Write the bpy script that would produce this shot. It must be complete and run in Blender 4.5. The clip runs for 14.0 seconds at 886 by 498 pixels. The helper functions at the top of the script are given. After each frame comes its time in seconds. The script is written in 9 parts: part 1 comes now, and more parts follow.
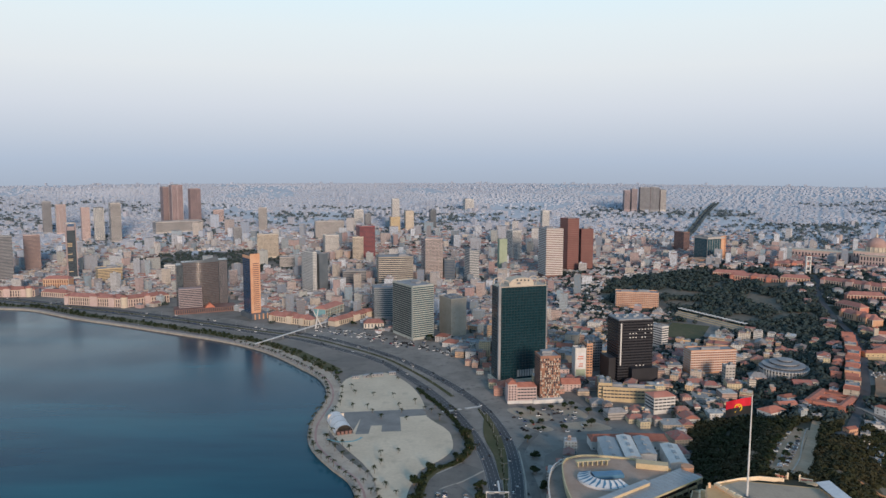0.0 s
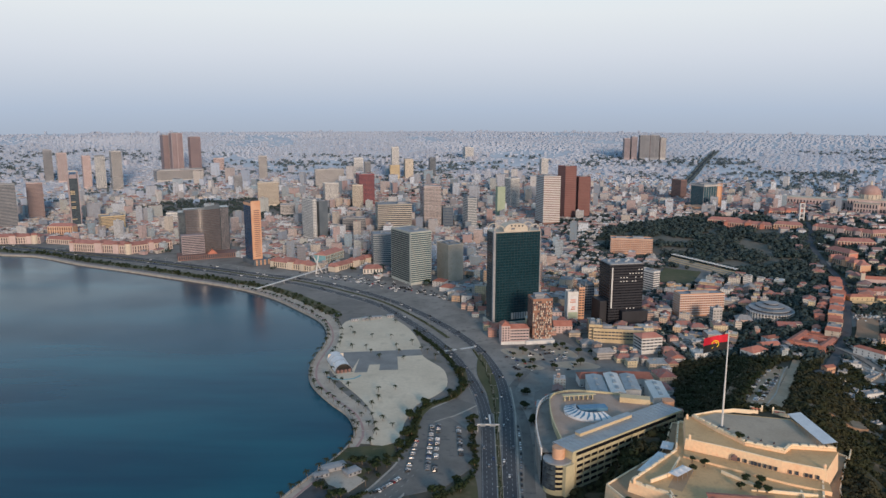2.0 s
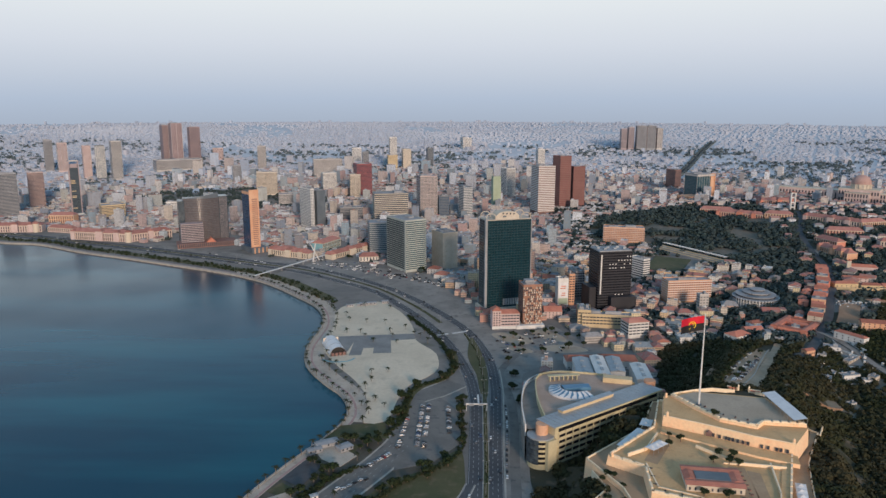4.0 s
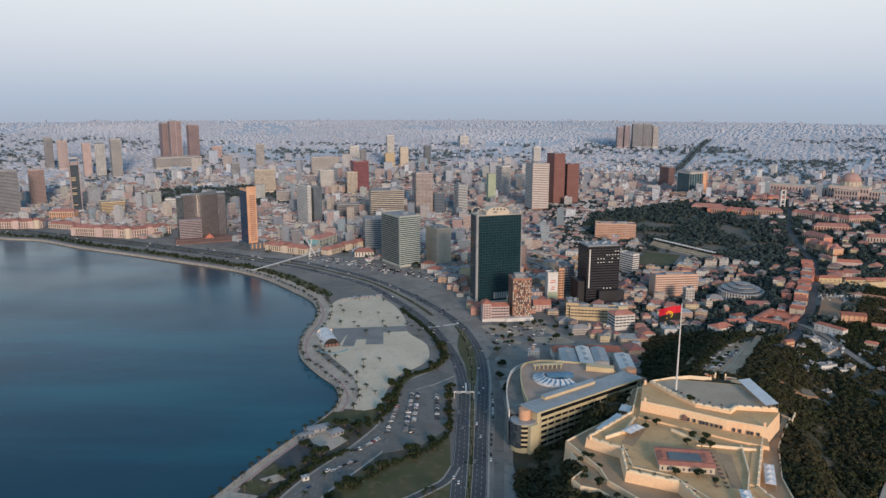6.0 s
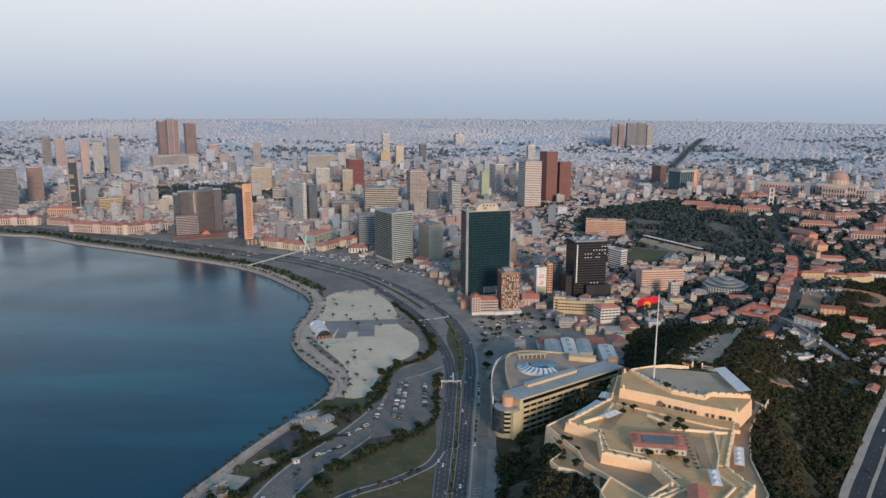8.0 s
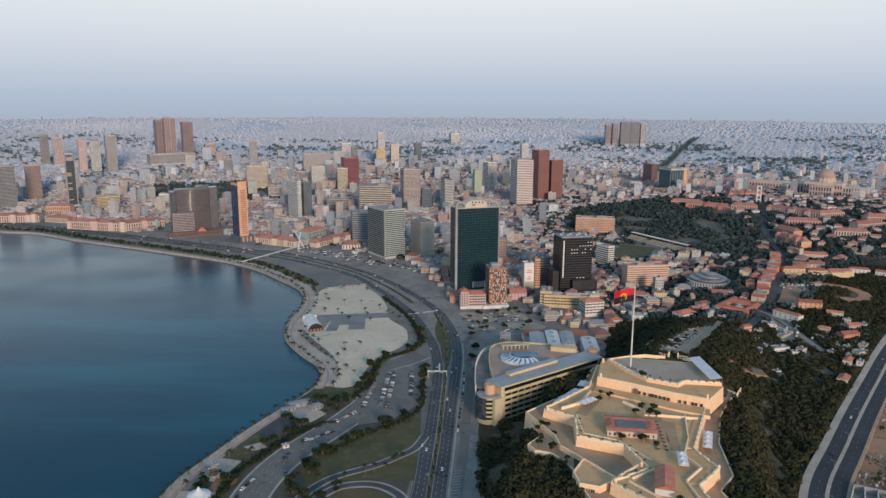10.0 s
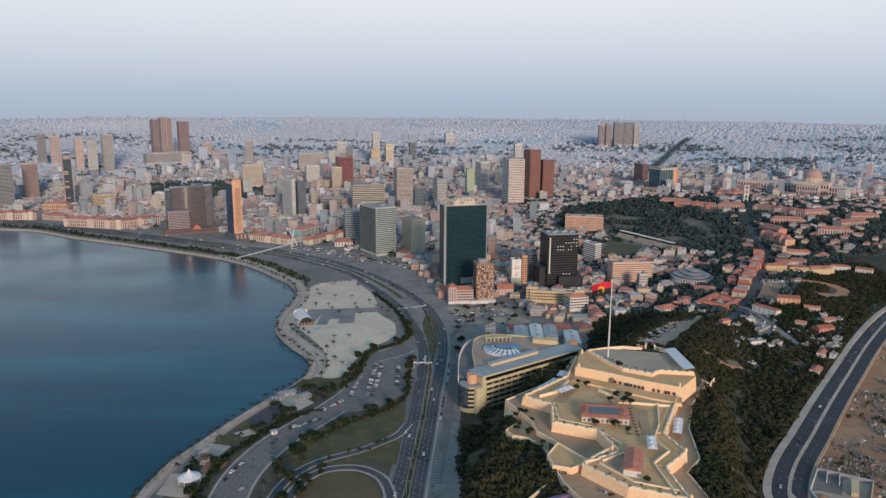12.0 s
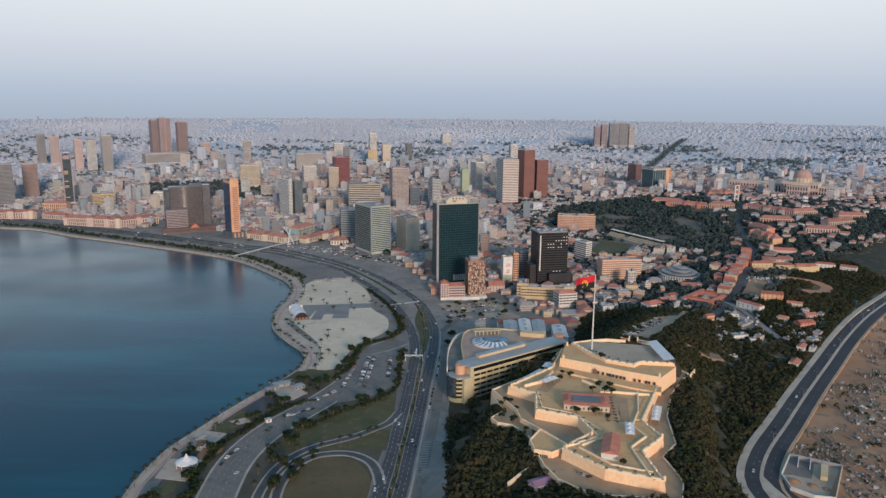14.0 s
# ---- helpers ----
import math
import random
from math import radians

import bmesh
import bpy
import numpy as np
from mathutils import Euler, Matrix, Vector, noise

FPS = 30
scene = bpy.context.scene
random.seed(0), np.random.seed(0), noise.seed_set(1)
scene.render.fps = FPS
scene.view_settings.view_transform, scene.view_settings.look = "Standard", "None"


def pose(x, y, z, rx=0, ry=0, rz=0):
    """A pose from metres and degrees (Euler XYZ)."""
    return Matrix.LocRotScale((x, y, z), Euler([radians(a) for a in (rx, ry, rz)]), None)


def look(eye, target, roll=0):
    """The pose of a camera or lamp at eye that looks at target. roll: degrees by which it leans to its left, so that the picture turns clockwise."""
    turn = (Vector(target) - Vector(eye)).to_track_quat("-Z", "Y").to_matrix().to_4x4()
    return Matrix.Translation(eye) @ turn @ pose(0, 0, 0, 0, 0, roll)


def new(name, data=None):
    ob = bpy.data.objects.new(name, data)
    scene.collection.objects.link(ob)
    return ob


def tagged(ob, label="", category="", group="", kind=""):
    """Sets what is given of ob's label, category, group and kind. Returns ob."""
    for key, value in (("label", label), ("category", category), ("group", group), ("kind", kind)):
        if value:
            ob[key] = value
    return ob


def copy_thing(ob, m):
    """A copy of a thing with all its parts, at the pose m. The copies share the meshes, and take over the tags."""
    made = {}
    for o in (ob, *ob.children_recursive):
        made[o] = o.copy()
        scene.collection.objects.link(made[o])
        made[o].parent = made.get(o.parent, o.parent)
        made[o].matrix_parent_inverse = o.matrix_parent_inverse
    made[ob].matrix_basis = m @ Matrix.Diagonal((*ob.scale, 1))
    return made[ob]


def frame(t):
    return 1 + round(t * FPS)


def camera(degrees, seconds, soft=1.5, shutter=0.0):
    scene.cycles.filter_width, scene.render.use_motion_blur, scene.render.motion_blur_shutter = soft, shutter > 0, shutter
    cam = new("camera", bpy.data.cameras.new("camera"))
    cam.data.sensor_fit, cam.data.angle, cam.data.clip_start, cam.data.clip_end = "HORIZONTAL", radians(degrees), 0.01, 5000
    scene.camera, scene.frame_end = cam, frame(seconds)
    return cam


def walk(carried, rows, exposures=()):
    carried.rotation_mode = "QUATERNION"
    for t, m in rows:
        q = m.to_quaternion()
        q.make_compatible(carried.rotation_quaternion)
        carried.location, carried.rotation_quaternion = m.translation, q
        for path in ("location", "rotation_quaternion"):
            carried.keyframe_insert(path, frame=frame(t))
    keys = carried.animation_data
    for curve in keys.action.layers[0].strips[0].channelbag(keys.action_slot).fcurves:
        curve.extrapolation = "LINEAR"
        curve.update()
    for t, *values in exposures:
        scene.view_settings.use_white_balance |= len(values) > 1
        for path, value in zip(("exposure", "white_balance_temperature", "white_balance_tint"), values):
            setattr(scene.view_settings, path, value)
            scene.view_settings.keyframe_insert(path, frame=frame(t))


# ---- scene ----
# camera and its flight
cam = camera(62.21, 14.0, soft=1.45)
walk(cam, [
    (0.0, look((-72.44, 169.78, 291.13), (-81.59, 1162.62, 172.02), 0.112)),
    (0.5, look((-70.83, 163.89, 290.85), (-80.19, 1155.59, 162.67), 0.101)),
    (1.0, look((-69.15, 157.98, 290.56), (-79.20, 1147.32, 145.26), 0.078)),
    (1.5, look((-67.29, 152.08, 290.29), (-77.64, 1137.83, 122.40), 0.069)),
    (2.0, look((-65.27, 146.30, 290.10), (-76.15, 1128.54, 102.78), 0.071)),
    (2.5, look((-63.12, 140.55, 290.00), (-73.85, 1120.59, 91.48), 0.075)),
    (3.0, look((-60.83, 134.78, 289.92), (-71.64, 1114.76, 91.09), 0.098)),
    (5.5, look((-47.19, 104.74, 289.43), (-58.12, 1084.22, 88.19), 0.123)),
    (6.0, look((-44.49, 98.73, 289.33), (-55.24, 1078.15, 87.80), 0.140)),
    (6.5, look((-41.79, 92.75, 289.24), (-51.92, 1072.06, 87.13), 0.164)),
    (7.0, look((-39.18, 86.78, 289.11), (-48.78, 1066.00, 86.51), 0.194)),
    (7.5, look((-36.69, 80.78, 288.95), (-45.11, 1059.94, 86.05), 0.210)),
    (8.0, look((-34.24, 74.77, 288.80), (-42.08, 1053.95, 86.00), 0.227)),
    (10.5, look((-18.68, 42.94, 289.67), (-23.28, 1021.81, 85.26), 0.272)),
    (11.0, look((-15.40, 36.91, 289.53), (-19.85, 1015.83, 85.36), 0.314)),
    (11.5, look((-12.15, 30.84, 289.36), (-15.76, 1009.80, 85.36), 0.363)),
    (12.0, look((-9.17, 24.68, 289.11), (-10.89, 1003.70, 85.34), 0.394)),
    (12.5, look((-6.57, 18.48, 288.83), (-7.41, 997.57, 85.39), 0.419)),
    (13.0, look((-4.27, 12.34, 288.67), (-4.40, 991.53, 85.72), 0.434)),
    (13.5, look((-2.09, 6.18, 288.59), (-1.77, 985.42, 85.88), 0.448)),
    (14.0, look((0.00, -0.00, 288.56), (0.01, 979.36, 86.44), 0.450)),
])

# world, sun and exposure
SUN_ELEVATION, SUN_AZIMUTH = 14.0, 163.0   # degrees; azimuth clockwise from +y
world = bpy.data.worlds.new("evening_sky")
scene.world = world
world.use_nodes = True
wn, wl = world.node_tree.nodes, world.node_tree.links
wn.clear()
w_out = wn.new("ShaderNodeOutputWorld")
w_bg = wn.new("ShaderNodeBackground")
w_sky = wn.new("ShaderNodeTexSky")
w_sky.sky_type = "NISHITA"
w_sky.sun_disc = False
w_sky.sun_elevation, w_sky.sun_rotation = radians(SUN_ELEVATION), radians(SUN_AZIMUTH)
w_sky.air_density, w_sky.dust_density, w_sky.ozone_density = 1.2, 3.0, 1.5
w_co = wn.new("ShaderNodeTexCoord")
w_sep = wn.new("ShaderNodeSeparateXYZ")
w_ramp = wn.new("ShaderNodeValToRGB")
w_map = wn.new("ShaderNodeMapRange")
w_map.inputs["From Min"].default_value, w_map.inputs["From Max"].default_value = -0.05, 0.45
wl.new(w_co.outputs["Generated"], w_sep.inputs[0])
wl.new(w_sep.outputs["Z"], w_map.inputs["Value"])
wl.new(w_map.outputs[0], w_ramp.inputs[0])
# the evening haze: slate blue over the horizon, milky white above
SKY = ((0.0, (0.37, 0.43, 0.53)), (0.10, (0.47, 0.555, 0.69)), (0.17, (0.585, 0.65, 0.755)), (0.24, (0.69, 0.74, 0.825)),
       (0.34, (0.80, 0.845, 0.885)), (0.44, (0.81, 0.90, 0.945)), (0.52, (0.77, 0.93, 1.01)), (0.70, (0.40, 0.60, 0.82)), (1.0, (0.19, 0.36, 0.55)))
while len(w_ramp.color_ramp.elements) < len(SKY):
    w_ramp.color_ramp.elements.new(0.5)
for stop, (at, colour) in zip(w_ramp.color_ramp.elements, SKY):
    stop.position, stop.color = at, (*colour, 1)
w_scale = wn.new("ShaderNodeVectorMath")
w_scale.operation = "SCALE"
w_scale.inputs["Scale"].default_value = 0.05
wl.new(w_sky.outputs[0], w_scale.inputs[0])
w_mix = wn.new("ShaderNodeMix")
w_mix.data_type = "RGBA"
w_mix.inputs["Factor"].default_value = 0.94
wl.new(w_scale.outputs[0], w_mix.inputs["A"])
wl.new(w_ramp.outputs[0], w_mix.inputs["B"])
wl.new(w_mix.outputs["Result"], w_bg.inputs["Color"])
w_bg.inputs["Strength"].default_value = 1.0
wl.new(w_bg.outputs[0], w_out.inputs[0])

sun = new("sun", bpy.data.lights.new("sun", "SUN"))
sun.data.energy, sun.data.angle, sun.data.color = 3.1, radians(12), (1.0, 0.755, 0.57)
_a, _e = radians(SUN_AZIMUTH), radians(SUN_ELEVATION)
sun.matrix_world = look((math.sin(_a) * math.cos(_e) * 900, math.cos(_a) * math.cos(_e) * 900, math.sin(_e) * 900), (0, 0, 0))
scene.view_settings.exposure = 0.0


# ---------------------------------------------------------------- materials
def material(name, rough=0.8, metal=0.0):
    m = bpy.data.materials.new(name)
    m.use_nodes = True
    b = m.node_tree.nodes["Principled BSDF"]
    b.inputs["Roughness"].default_value, b.inputs["Metallic"].default_value = rough, metal
    return m, m.node_tree.nodes, m.node_tree.links, b


def blend(nodes, links, factor, a, b, kind="MIX"):
    n = nodes.new("ShaderNodeMix")
    n.data_type, n.blend_type = "RGBA", kind
    for socket, value in (("Factor", factor), ("A", a), ("B", b)):
        if isinstance(value, (int, float)):
            n.inputs[socket].default_value = value
        elif isinstance(value, tuple):
            n.inputs[socket].default_value = (*value[:3], 1)
        else:
            links.new(value, n.inputs[socket])
    return n.outputs["Result"]


def grain(nodes, links, scale, detail=4.0, low=0.35, high=0.65):
    """Noise over the world's metres, spread between low and high to 0..1."""
    place = nodes.new("ShaderNodeNewGeometry")
    n = nodes.new("ShaderNodeTexNoise")
    n.inputs["Scale"].default_value, n.inputs["Detail"].default_value = scale, detail
    links.new(place.outputs["Position"], n.inputs["Vector"])
    r = nodes.new("ShaderNodeMapRange")
    r.inputs["From Min"].default_value, r.inputs["From Max"].default_value = low, high
    links.new(n.outputs["Fac"], r.inputs["Value"])
    return r.outputs[0]


def bumped(nodes, links, bsdf, height, strength, distance):
    n = nodes.new("ShaderNodeBump")
    n.inputs["Strength"].default_value, n.inputs["Distance"].default_value = strength, distance
    links.new(height, n.inputs["Height"])
    links.new(n.outputs[0], bsdf.inputs["Normal"])


def surface(name, c1, c2, big=0.05, fine=1.2, rough=0.85, metal=0.0, bump=0.3, stain=None, each=0.0):
    """A weathered surface: two tones in large patches, fine grain, dark stains, and a shade of its own for each object."""
    m, nodes, links, b = material(name, rough, metal)
    colour = blend(nodes, links, grain(nodes, links, big), c1, c2)
    fine_noise = grain(nodes, links, fine, 6.0, 0.2, 0.8)
    colour = blend(nodes, links, 0.35, colour, blend(nodes, links, fine_noise, (0.45, 0.45, 0.45), (1.0, 1.0, 1.0)), "MULTIPLY")
    if stain:
        colour = blend(nodes, links, grain(nodes, links, big * 3.7, 5.0, 0.56, 0.75), colour, stain)
    if each:
        info = nodes.new("ShaderNodeObjectInfo")
        h = nodes.new("ShaderNodeHueSaturation")
        r = nodes.new("ShaderNodeMapRange")
        r.inputs["To Min"].default_value, r.inputs["To Max"].default_value = 1 - each, 1 + each
        links.new(info.outputs["Random"], r.inputs["Value"])
        links.new(r.outputs[0], h.inputs["Value"])
        links.new(colour, h.inputs["Color"])
        colour = h.outputs[0]
    links.new(colour, b.inputs["Base Color"])
    if bump:
        bumped(nodes, links, b, fine_noise, bump, 0.05)
    return m


def glass(name, tint, rough=0.12, other=None):
    """Tower glazing seen from far off: dark, glossy, with panes that differ a little."""
    m, nodes, links, b = material(name, rough, 0.0)
    colour = blend(nodes, links, grain(nodes, links, 0.3, 2.0), tint, other or tuple(v * 1.7 for v in tint))
    links.new(colour, b.inputs["Base Color"])
    b.inputs["Specular IOR Level"].default_value = 0.5
    return m


M = {}
M["new_asphalt"] = surface("new_asphalt", (0.032, 0.036, 0.044), (0.046, 0.050, 0.060), 0.03, 0.5, 0.85, stain=(0.026, 0.028, 0.034))
M["asphalt"] = surface("asphalt", (0.056, 0.06, 0.070), (0.085, 0.088, 0.096), 0.03, 0.5, 0.85, stain=(0.042, 0.043, 0.048))
M["old_asphalt"] = surface("old_asphalt", (0.205, 0.19, 0.175), (0.295, 0.272, 0.25), 0.03, 0.4, 0.9, stain=(0.115, 0.11, 0.10))
M["worn_asphalt"] = surface("worn_asphalt", (0.148, 0.139, 0.129), (0.20, 0.187, 0.172), 0.04, 0.5, 0.85, stain=(0.08, 0.08, 0.085))
M["marking"] = surface("road_marking", (0.36, 0.36, 0.37), (0.48, 0.48, 0.47), 0.3, 2.0, 0.7)
M["kerb"] = surface("kerb_stone", (0.35, 0.315, 0.275), (0.44, 0.405, 0.36), 0.1, 1.0)
M["paving"] = surface("promenade_paving", (0.42, 0.355, 0.295), (0.52, 0.445, 0.37), 0.05, 0.6, stain=(0.27, 0.24, 0.21))
M["plaza"] = surface("plaza_gravel", (0.60, 0.505, 0.385), (0.70, 0.595, 0.46), 0.02, 0.3, stain=(0.48, 0.405, 0.31))
M["plaza_dark"] = surface("plaza_setts", (0.20, 0.20, 0.20), (0.27, 0.27, 0.265), 0.05, 0.8)
M["pink_path"] = surface("pink_cycle_path", (0.38, 0.24, 0.23), (0.45, 0.30, 0.28), 0.06, 1.0)
M["grass"] = surface("dry_lawn", (0.064, 0.070, 0.024), (0.10, 0.09, 0.040), 0.03, 0.4, bump=0.6, stain=(0.135, 0.105, 0.06))
M["park_soil"] = surface("park_soil", (0.06, 0.055, 0.042), (0.10, 0.085, 0.065), 0.05, 0.6, bump=0.5, stain=(0.05, 0.055, 0.03))
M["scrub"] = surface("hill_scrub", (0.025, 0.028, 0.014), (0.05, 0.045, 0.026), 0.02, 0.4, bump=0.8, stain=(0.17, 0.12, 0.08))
M["dirt"] = surface("red_earth", (0.33, 0.17, 0.09), (0.41, 0.24, 0.14), 0.02, 0.5, bump=0.5, stain=(0.13, 0.10, 0.075))
M["dusty_asphalt"] = surface("dusty_asphalt", (0.40, 0.275, 0.18), (0.48, 0.345, 0.24), 0.05, 0.6, 0.9, stain=(0.28, 0.20, 0.14))
M["orange_earth"] = surface("orange_earth", (0.46, 0.20, 0.10), (0.54, 0.27, 0.15), 0.03, 0.5, bump=0.6, stain=(0.30, 0.16, 0.09))
M["brown_lawn"] = surface("brown_lawn", (0.10, 0.078, 0.032), (0.135, 0.10, 0.05), 0.03, 0.4, bump=0.6, stain=(0.07, 0.072, 0.028))
M["soil"] = surface("bare_slope", (0.26, 0.15, 0.09), (0.34, 0.22, 0.14), 0.03, 0.5, bump=0.6)
M["city_ground"] = surface("city_ground", (0.17, 0.158, 0.148), (0.26, 0.232, 0.21), 0.012, 0.12, stain=(0.09, 0.095, 0.075))
# far ground: pale blue haze is painted into its colour
M["far_ground"] = surface("hazed_suburb_ground", (0.51, 0.535, 0.59), (0.58, 0.60, 0.645), 0.006, 0.03, stain=(0.41, 0.44, 0.48))
M["fort_wall"] = surface("fort_limewash", (0.95, 0.61, 0.37), (0.95, 0.68, 0.43), 0.06, 0.5, 0.9, stain=(0.84, 0.49, 0.29))
M["fort_floor"] = surface("fort_paving", (0.60, 0.37, 0.18), (0.68, 0.44, 0.225), 0.05, 0.8, stain=(0.45, 0.29, 0.15))
M["mall_wall"] = surface("mall_render", (0.50, 0.44, 0.27), (0.57, 0.50, 0.33), 0.05, 0.5, stain=(0.43, 0.38, 0.25))
M["terrace"] = surface("terrace_asphalt", (0.38, 0.25, 0.15), (0.46, 0.315, 0.195), 0.04, 0.6, stain=(0.31, 0.22, 0.145))
M["parade"] = surface("parade_dust", (0.38, 0.31, 0.235), (0.45, 0.37, 0.285), 0.03, 0.5, stain=(0.32, 0.265, 0.21))
M["mauve"] = surface("mauve_concrete", (0.34, 0.28, 0.29), (0.41, 0.34, 0.35), 0.05, 0.4, stain=(0.28, 0.23, 0.24))
M["lattice"] = surface("brown_lattice_wall", (0.30, 0.15, 0.10), (0.38, 0.20, 0.14), 0.08, 0.6, stain=(0.22, 0.12, 0.09))
M["slope_grass"] = surface("park_slope_grass", (0.10, 0.105, 0.085), (0.17, 0.145, 0.115), 0.02, 0.15, bump=0.5, stain=(0.24, 0.18, 0.145))
M["fort_crest"] = surface("fort_parapet_wash", (0.93, 0.72, 0.49), (0.95, 0.78, 0.56), 0.1, 0.8, 0.9, stain=(0.82, 0.60, 0.40))
M["roof_paving"] = surface("roof_terrace_paving", (0.38, 0.275, 0.215), (0.45, 0.335, 0.27), 0.06, 0.7, stain=(0.32, 0.235, 0.19))
M["purple_roof"] = surface("purple_tin_roof", (0.30, 0.16, 0.24), (0.37, 0.21, 0.29), 0.2, 1.5, 0.6)
# stained red tiles of distant palaces, muted to pink by haze in the colour
M["hazy_tile"] = surface("hazed_red_tiles", (0.33, 0.145, 0.12), (0.41, 0.19, 0.155), 0.12, 1.2, bump=0.5, stain=(0.25, 0.125, 0.11), each=0.2)
M["tile"] = surface("terracotta_roof", (0.40, 0.14, 0.095), (0.48, 0.19, 0.13), 0.15, 1.5, bump=0.5, stain=(0.30, 0.12, 0.09), each=0.3)
M["white"] = surface("white_paint", (0.62, 0.61, 0.59), (0.72, 0.71, 0.69), 0.1, 0.7, 0.7, stain=(0.52, 0.50, 0.48))
M["canvas"] = surface("white_canvas", (0.66, 0.66, 0.68), (0.76, 0.76, 0.77), 0.2, 1.0, 0.6)
M["pale_concrete"] = surface("pale_greenish_concrete", (0.37, 0.40, 0.375), (0.44, 0.465, 0.43), 0.05, 0.5, stain=(0.38, 0.38, 0.34))
M["concrete"] = surface("grey_concrete", (0.262, 0.270, 0.286), (0.349, 0.355, 0.371), 0.06, 0.5, stain=(0.194, 0.200, 0.212), each=0.12)
M["cream"] = surface("cream_plaster", (0.543, 0.470, 0.382), (0.621, 0.550, 0.456), 0.08, 0.6, stain=(0.446, 0.370, 0.286), each=0.15)
M["beige"] = surface("beige_plaster", (0.446, 0.420, 0.403), (0.524, 0.500, 0.477), 0.06, 0.5, stain=(0.349, 0.310, 0.286), each=0.15)
M["pink"] = surface("pink_plaster", (0.524, 0.400, 0.382), (0.601, 0.480, 0.456), 0.06, 0.5, stain=(0.446, 0.310, 0.276))
M["dome"] = surface("dome_copper_pink", (0.40, 0.25, 0.22), (0.47, 0.31, 0.27), 0.1, 0.6, stain=(0.34, 0.22, 0.2))
M["brown"] = surface("brown_cladding", (0.20, 0.115, 0.10), (0.26, 0.15, 0.13), 0.04, 0.4, stain=(0.17, 0.10, 0.09))
M["brick_red"] = surface("red_brown_cladding", (0.185, 0.080, 0.076), (0.23, 0.10, 0.092), 0.03, 0.4, stain=(0.15, 0.066, 0.064))
# concrete of the distant high rises, haze mixed into the brown
M["rose_brown"] = surface("hazed_brown_concrete", (0.33, 0.25, 0.255), (0.40, 0.30, 0.305), 0.04, 0.4, stain=(0.27, 0.21, 0.22))
M["dark_mauve"] = surface("dark_mauve_cladding", (0.13, 0.105, 0.12), (0.17, 0.14, 0.15), 0.04, 0.4)
M["red"] = surface("red_cladding", (0.27, 0.08, 0.09), (0.34, 0.11, 0.11), 0.05, 0.4)
M["red_wall"] = surface("faded_red_plaster", (0.56, 0.21, 0.15), (0.62, 0.27, 0.20), 0.06, 0.5, stain=(0.46, 0.18, 0.14), each=0.15)
M["orange"] = surface("orange_plaster", (0.62, 0.33, 0.20), (0.68, 0.41, 0.27), 0.06, 0.5, stain=(0.52, 0.26, 0.15))
M["yellow"] = surface("ochre_plaster", (0.57, 0.44, 0.26), (0.64, 0.51, 0.33), 0.06, 0.5, stain=(0.46, 0.35, 0.22))
M["green"] = surface("pale_green_plaster", (0.34, 0.41, 0.30), (0.40, 0.47, 0.36), 0.06, 0.5)
M["teal_wall"] = surface("teal_paint", (0.16, 0.34, 0.40), (0.22, 0.42, 0.47), 0.06, 0.5)
M["slate"] = surface("slate_cladding", (0.10, 0.125, 0.15), (0.14, 0.165, 0.19), 0.05, 0.5, 0.5)
M["black_wall"] = surface("black_cladding", (0.011, 0.012, 0.019), (0.019, 0.020, 0.028), 0.05, 0.4, 0.6)
M["sheet_metal"] = surface("grey_metal_roof", (0.33, 0.36, 0.39), (0.42, 0.45, 0.47), 0.05, 0.6, 0.45, 0.3, stain=(0.27, 0.28, 0.3))
M["bark"] = surface("bark", (0.12, 0.09, 0.065), (0.2, 0.155, 0.115), 0.5, 3.0, bump=0.8)
M["rubber"] = surface("tyre_rubber", (0.015, 0.015, 0.016), (0.03, 0.03, 0.03), 0.5, 5.0)
M["steel"] = surface("galvanised_steel", (0.4, 0.41, 0.42), (0.5, 0.5, 0.51), 0.3, 3.0, 0.4, 0.6)
M["flag_red"] = surface("flag_red_cloth", (0.62, 0.01, 0.03), (0.72, 0.015, 0.04), 0.3, 2.0, 0.8)
M["flag_black"] = surface("flag_black_cloth", (0.012, 0.012, 0.013), (0.02, 0.02, 0.02), 0.3, 2.0, 0.8)
M["flag_yellow"] = surface("flag_yellow_cloth", (0.8, 0.52, 0.02), (0.85, 0.58, 0.04), 0.3, 2.0, 0.8)
M["pool_blue"] = surface("blue_membrane", (0.07, 0.19, 0.32), (0.10, 0.24, 0.38), 0.1, 1.0, 0.4)
M["glass_dark"] = glass("dark_green_glass", (0.007, 0.026, 0.035), 0.12)
M["glass_line"] = surface("dark_spandrel", (0.013, 0.034, 0.043), (0.021, 0.045, 0.055), 0.05, 0.5, 0.4)
# dark grey glass, its bronze reflection put into the tint
M["glass_bronze_sheen"] = glass("grey_glass_bronze_sheen", (0.085, 0.075, 0.078), 0.22, (0.13, 0.11, 0.11))
M["glass_slate"] = glass("slate_glass", (0.030, 0.042, 0.056), 0.2, (0.06, 0.08, 0.095))
M["glass_teal"] = glass("teal_glass", (0.020, 0.058, 0.075), 0.2)
M["glass_blue"] = glass("blue_glass", (0.018, 0.045, 0.09), 0.12)
M["glass_black"] = glass("black_glass", (0.010, 0.011, 0.015), 0.15)
M["window"] = glass("window_glass", (0.035, 0.042, 0.055), 0.15)
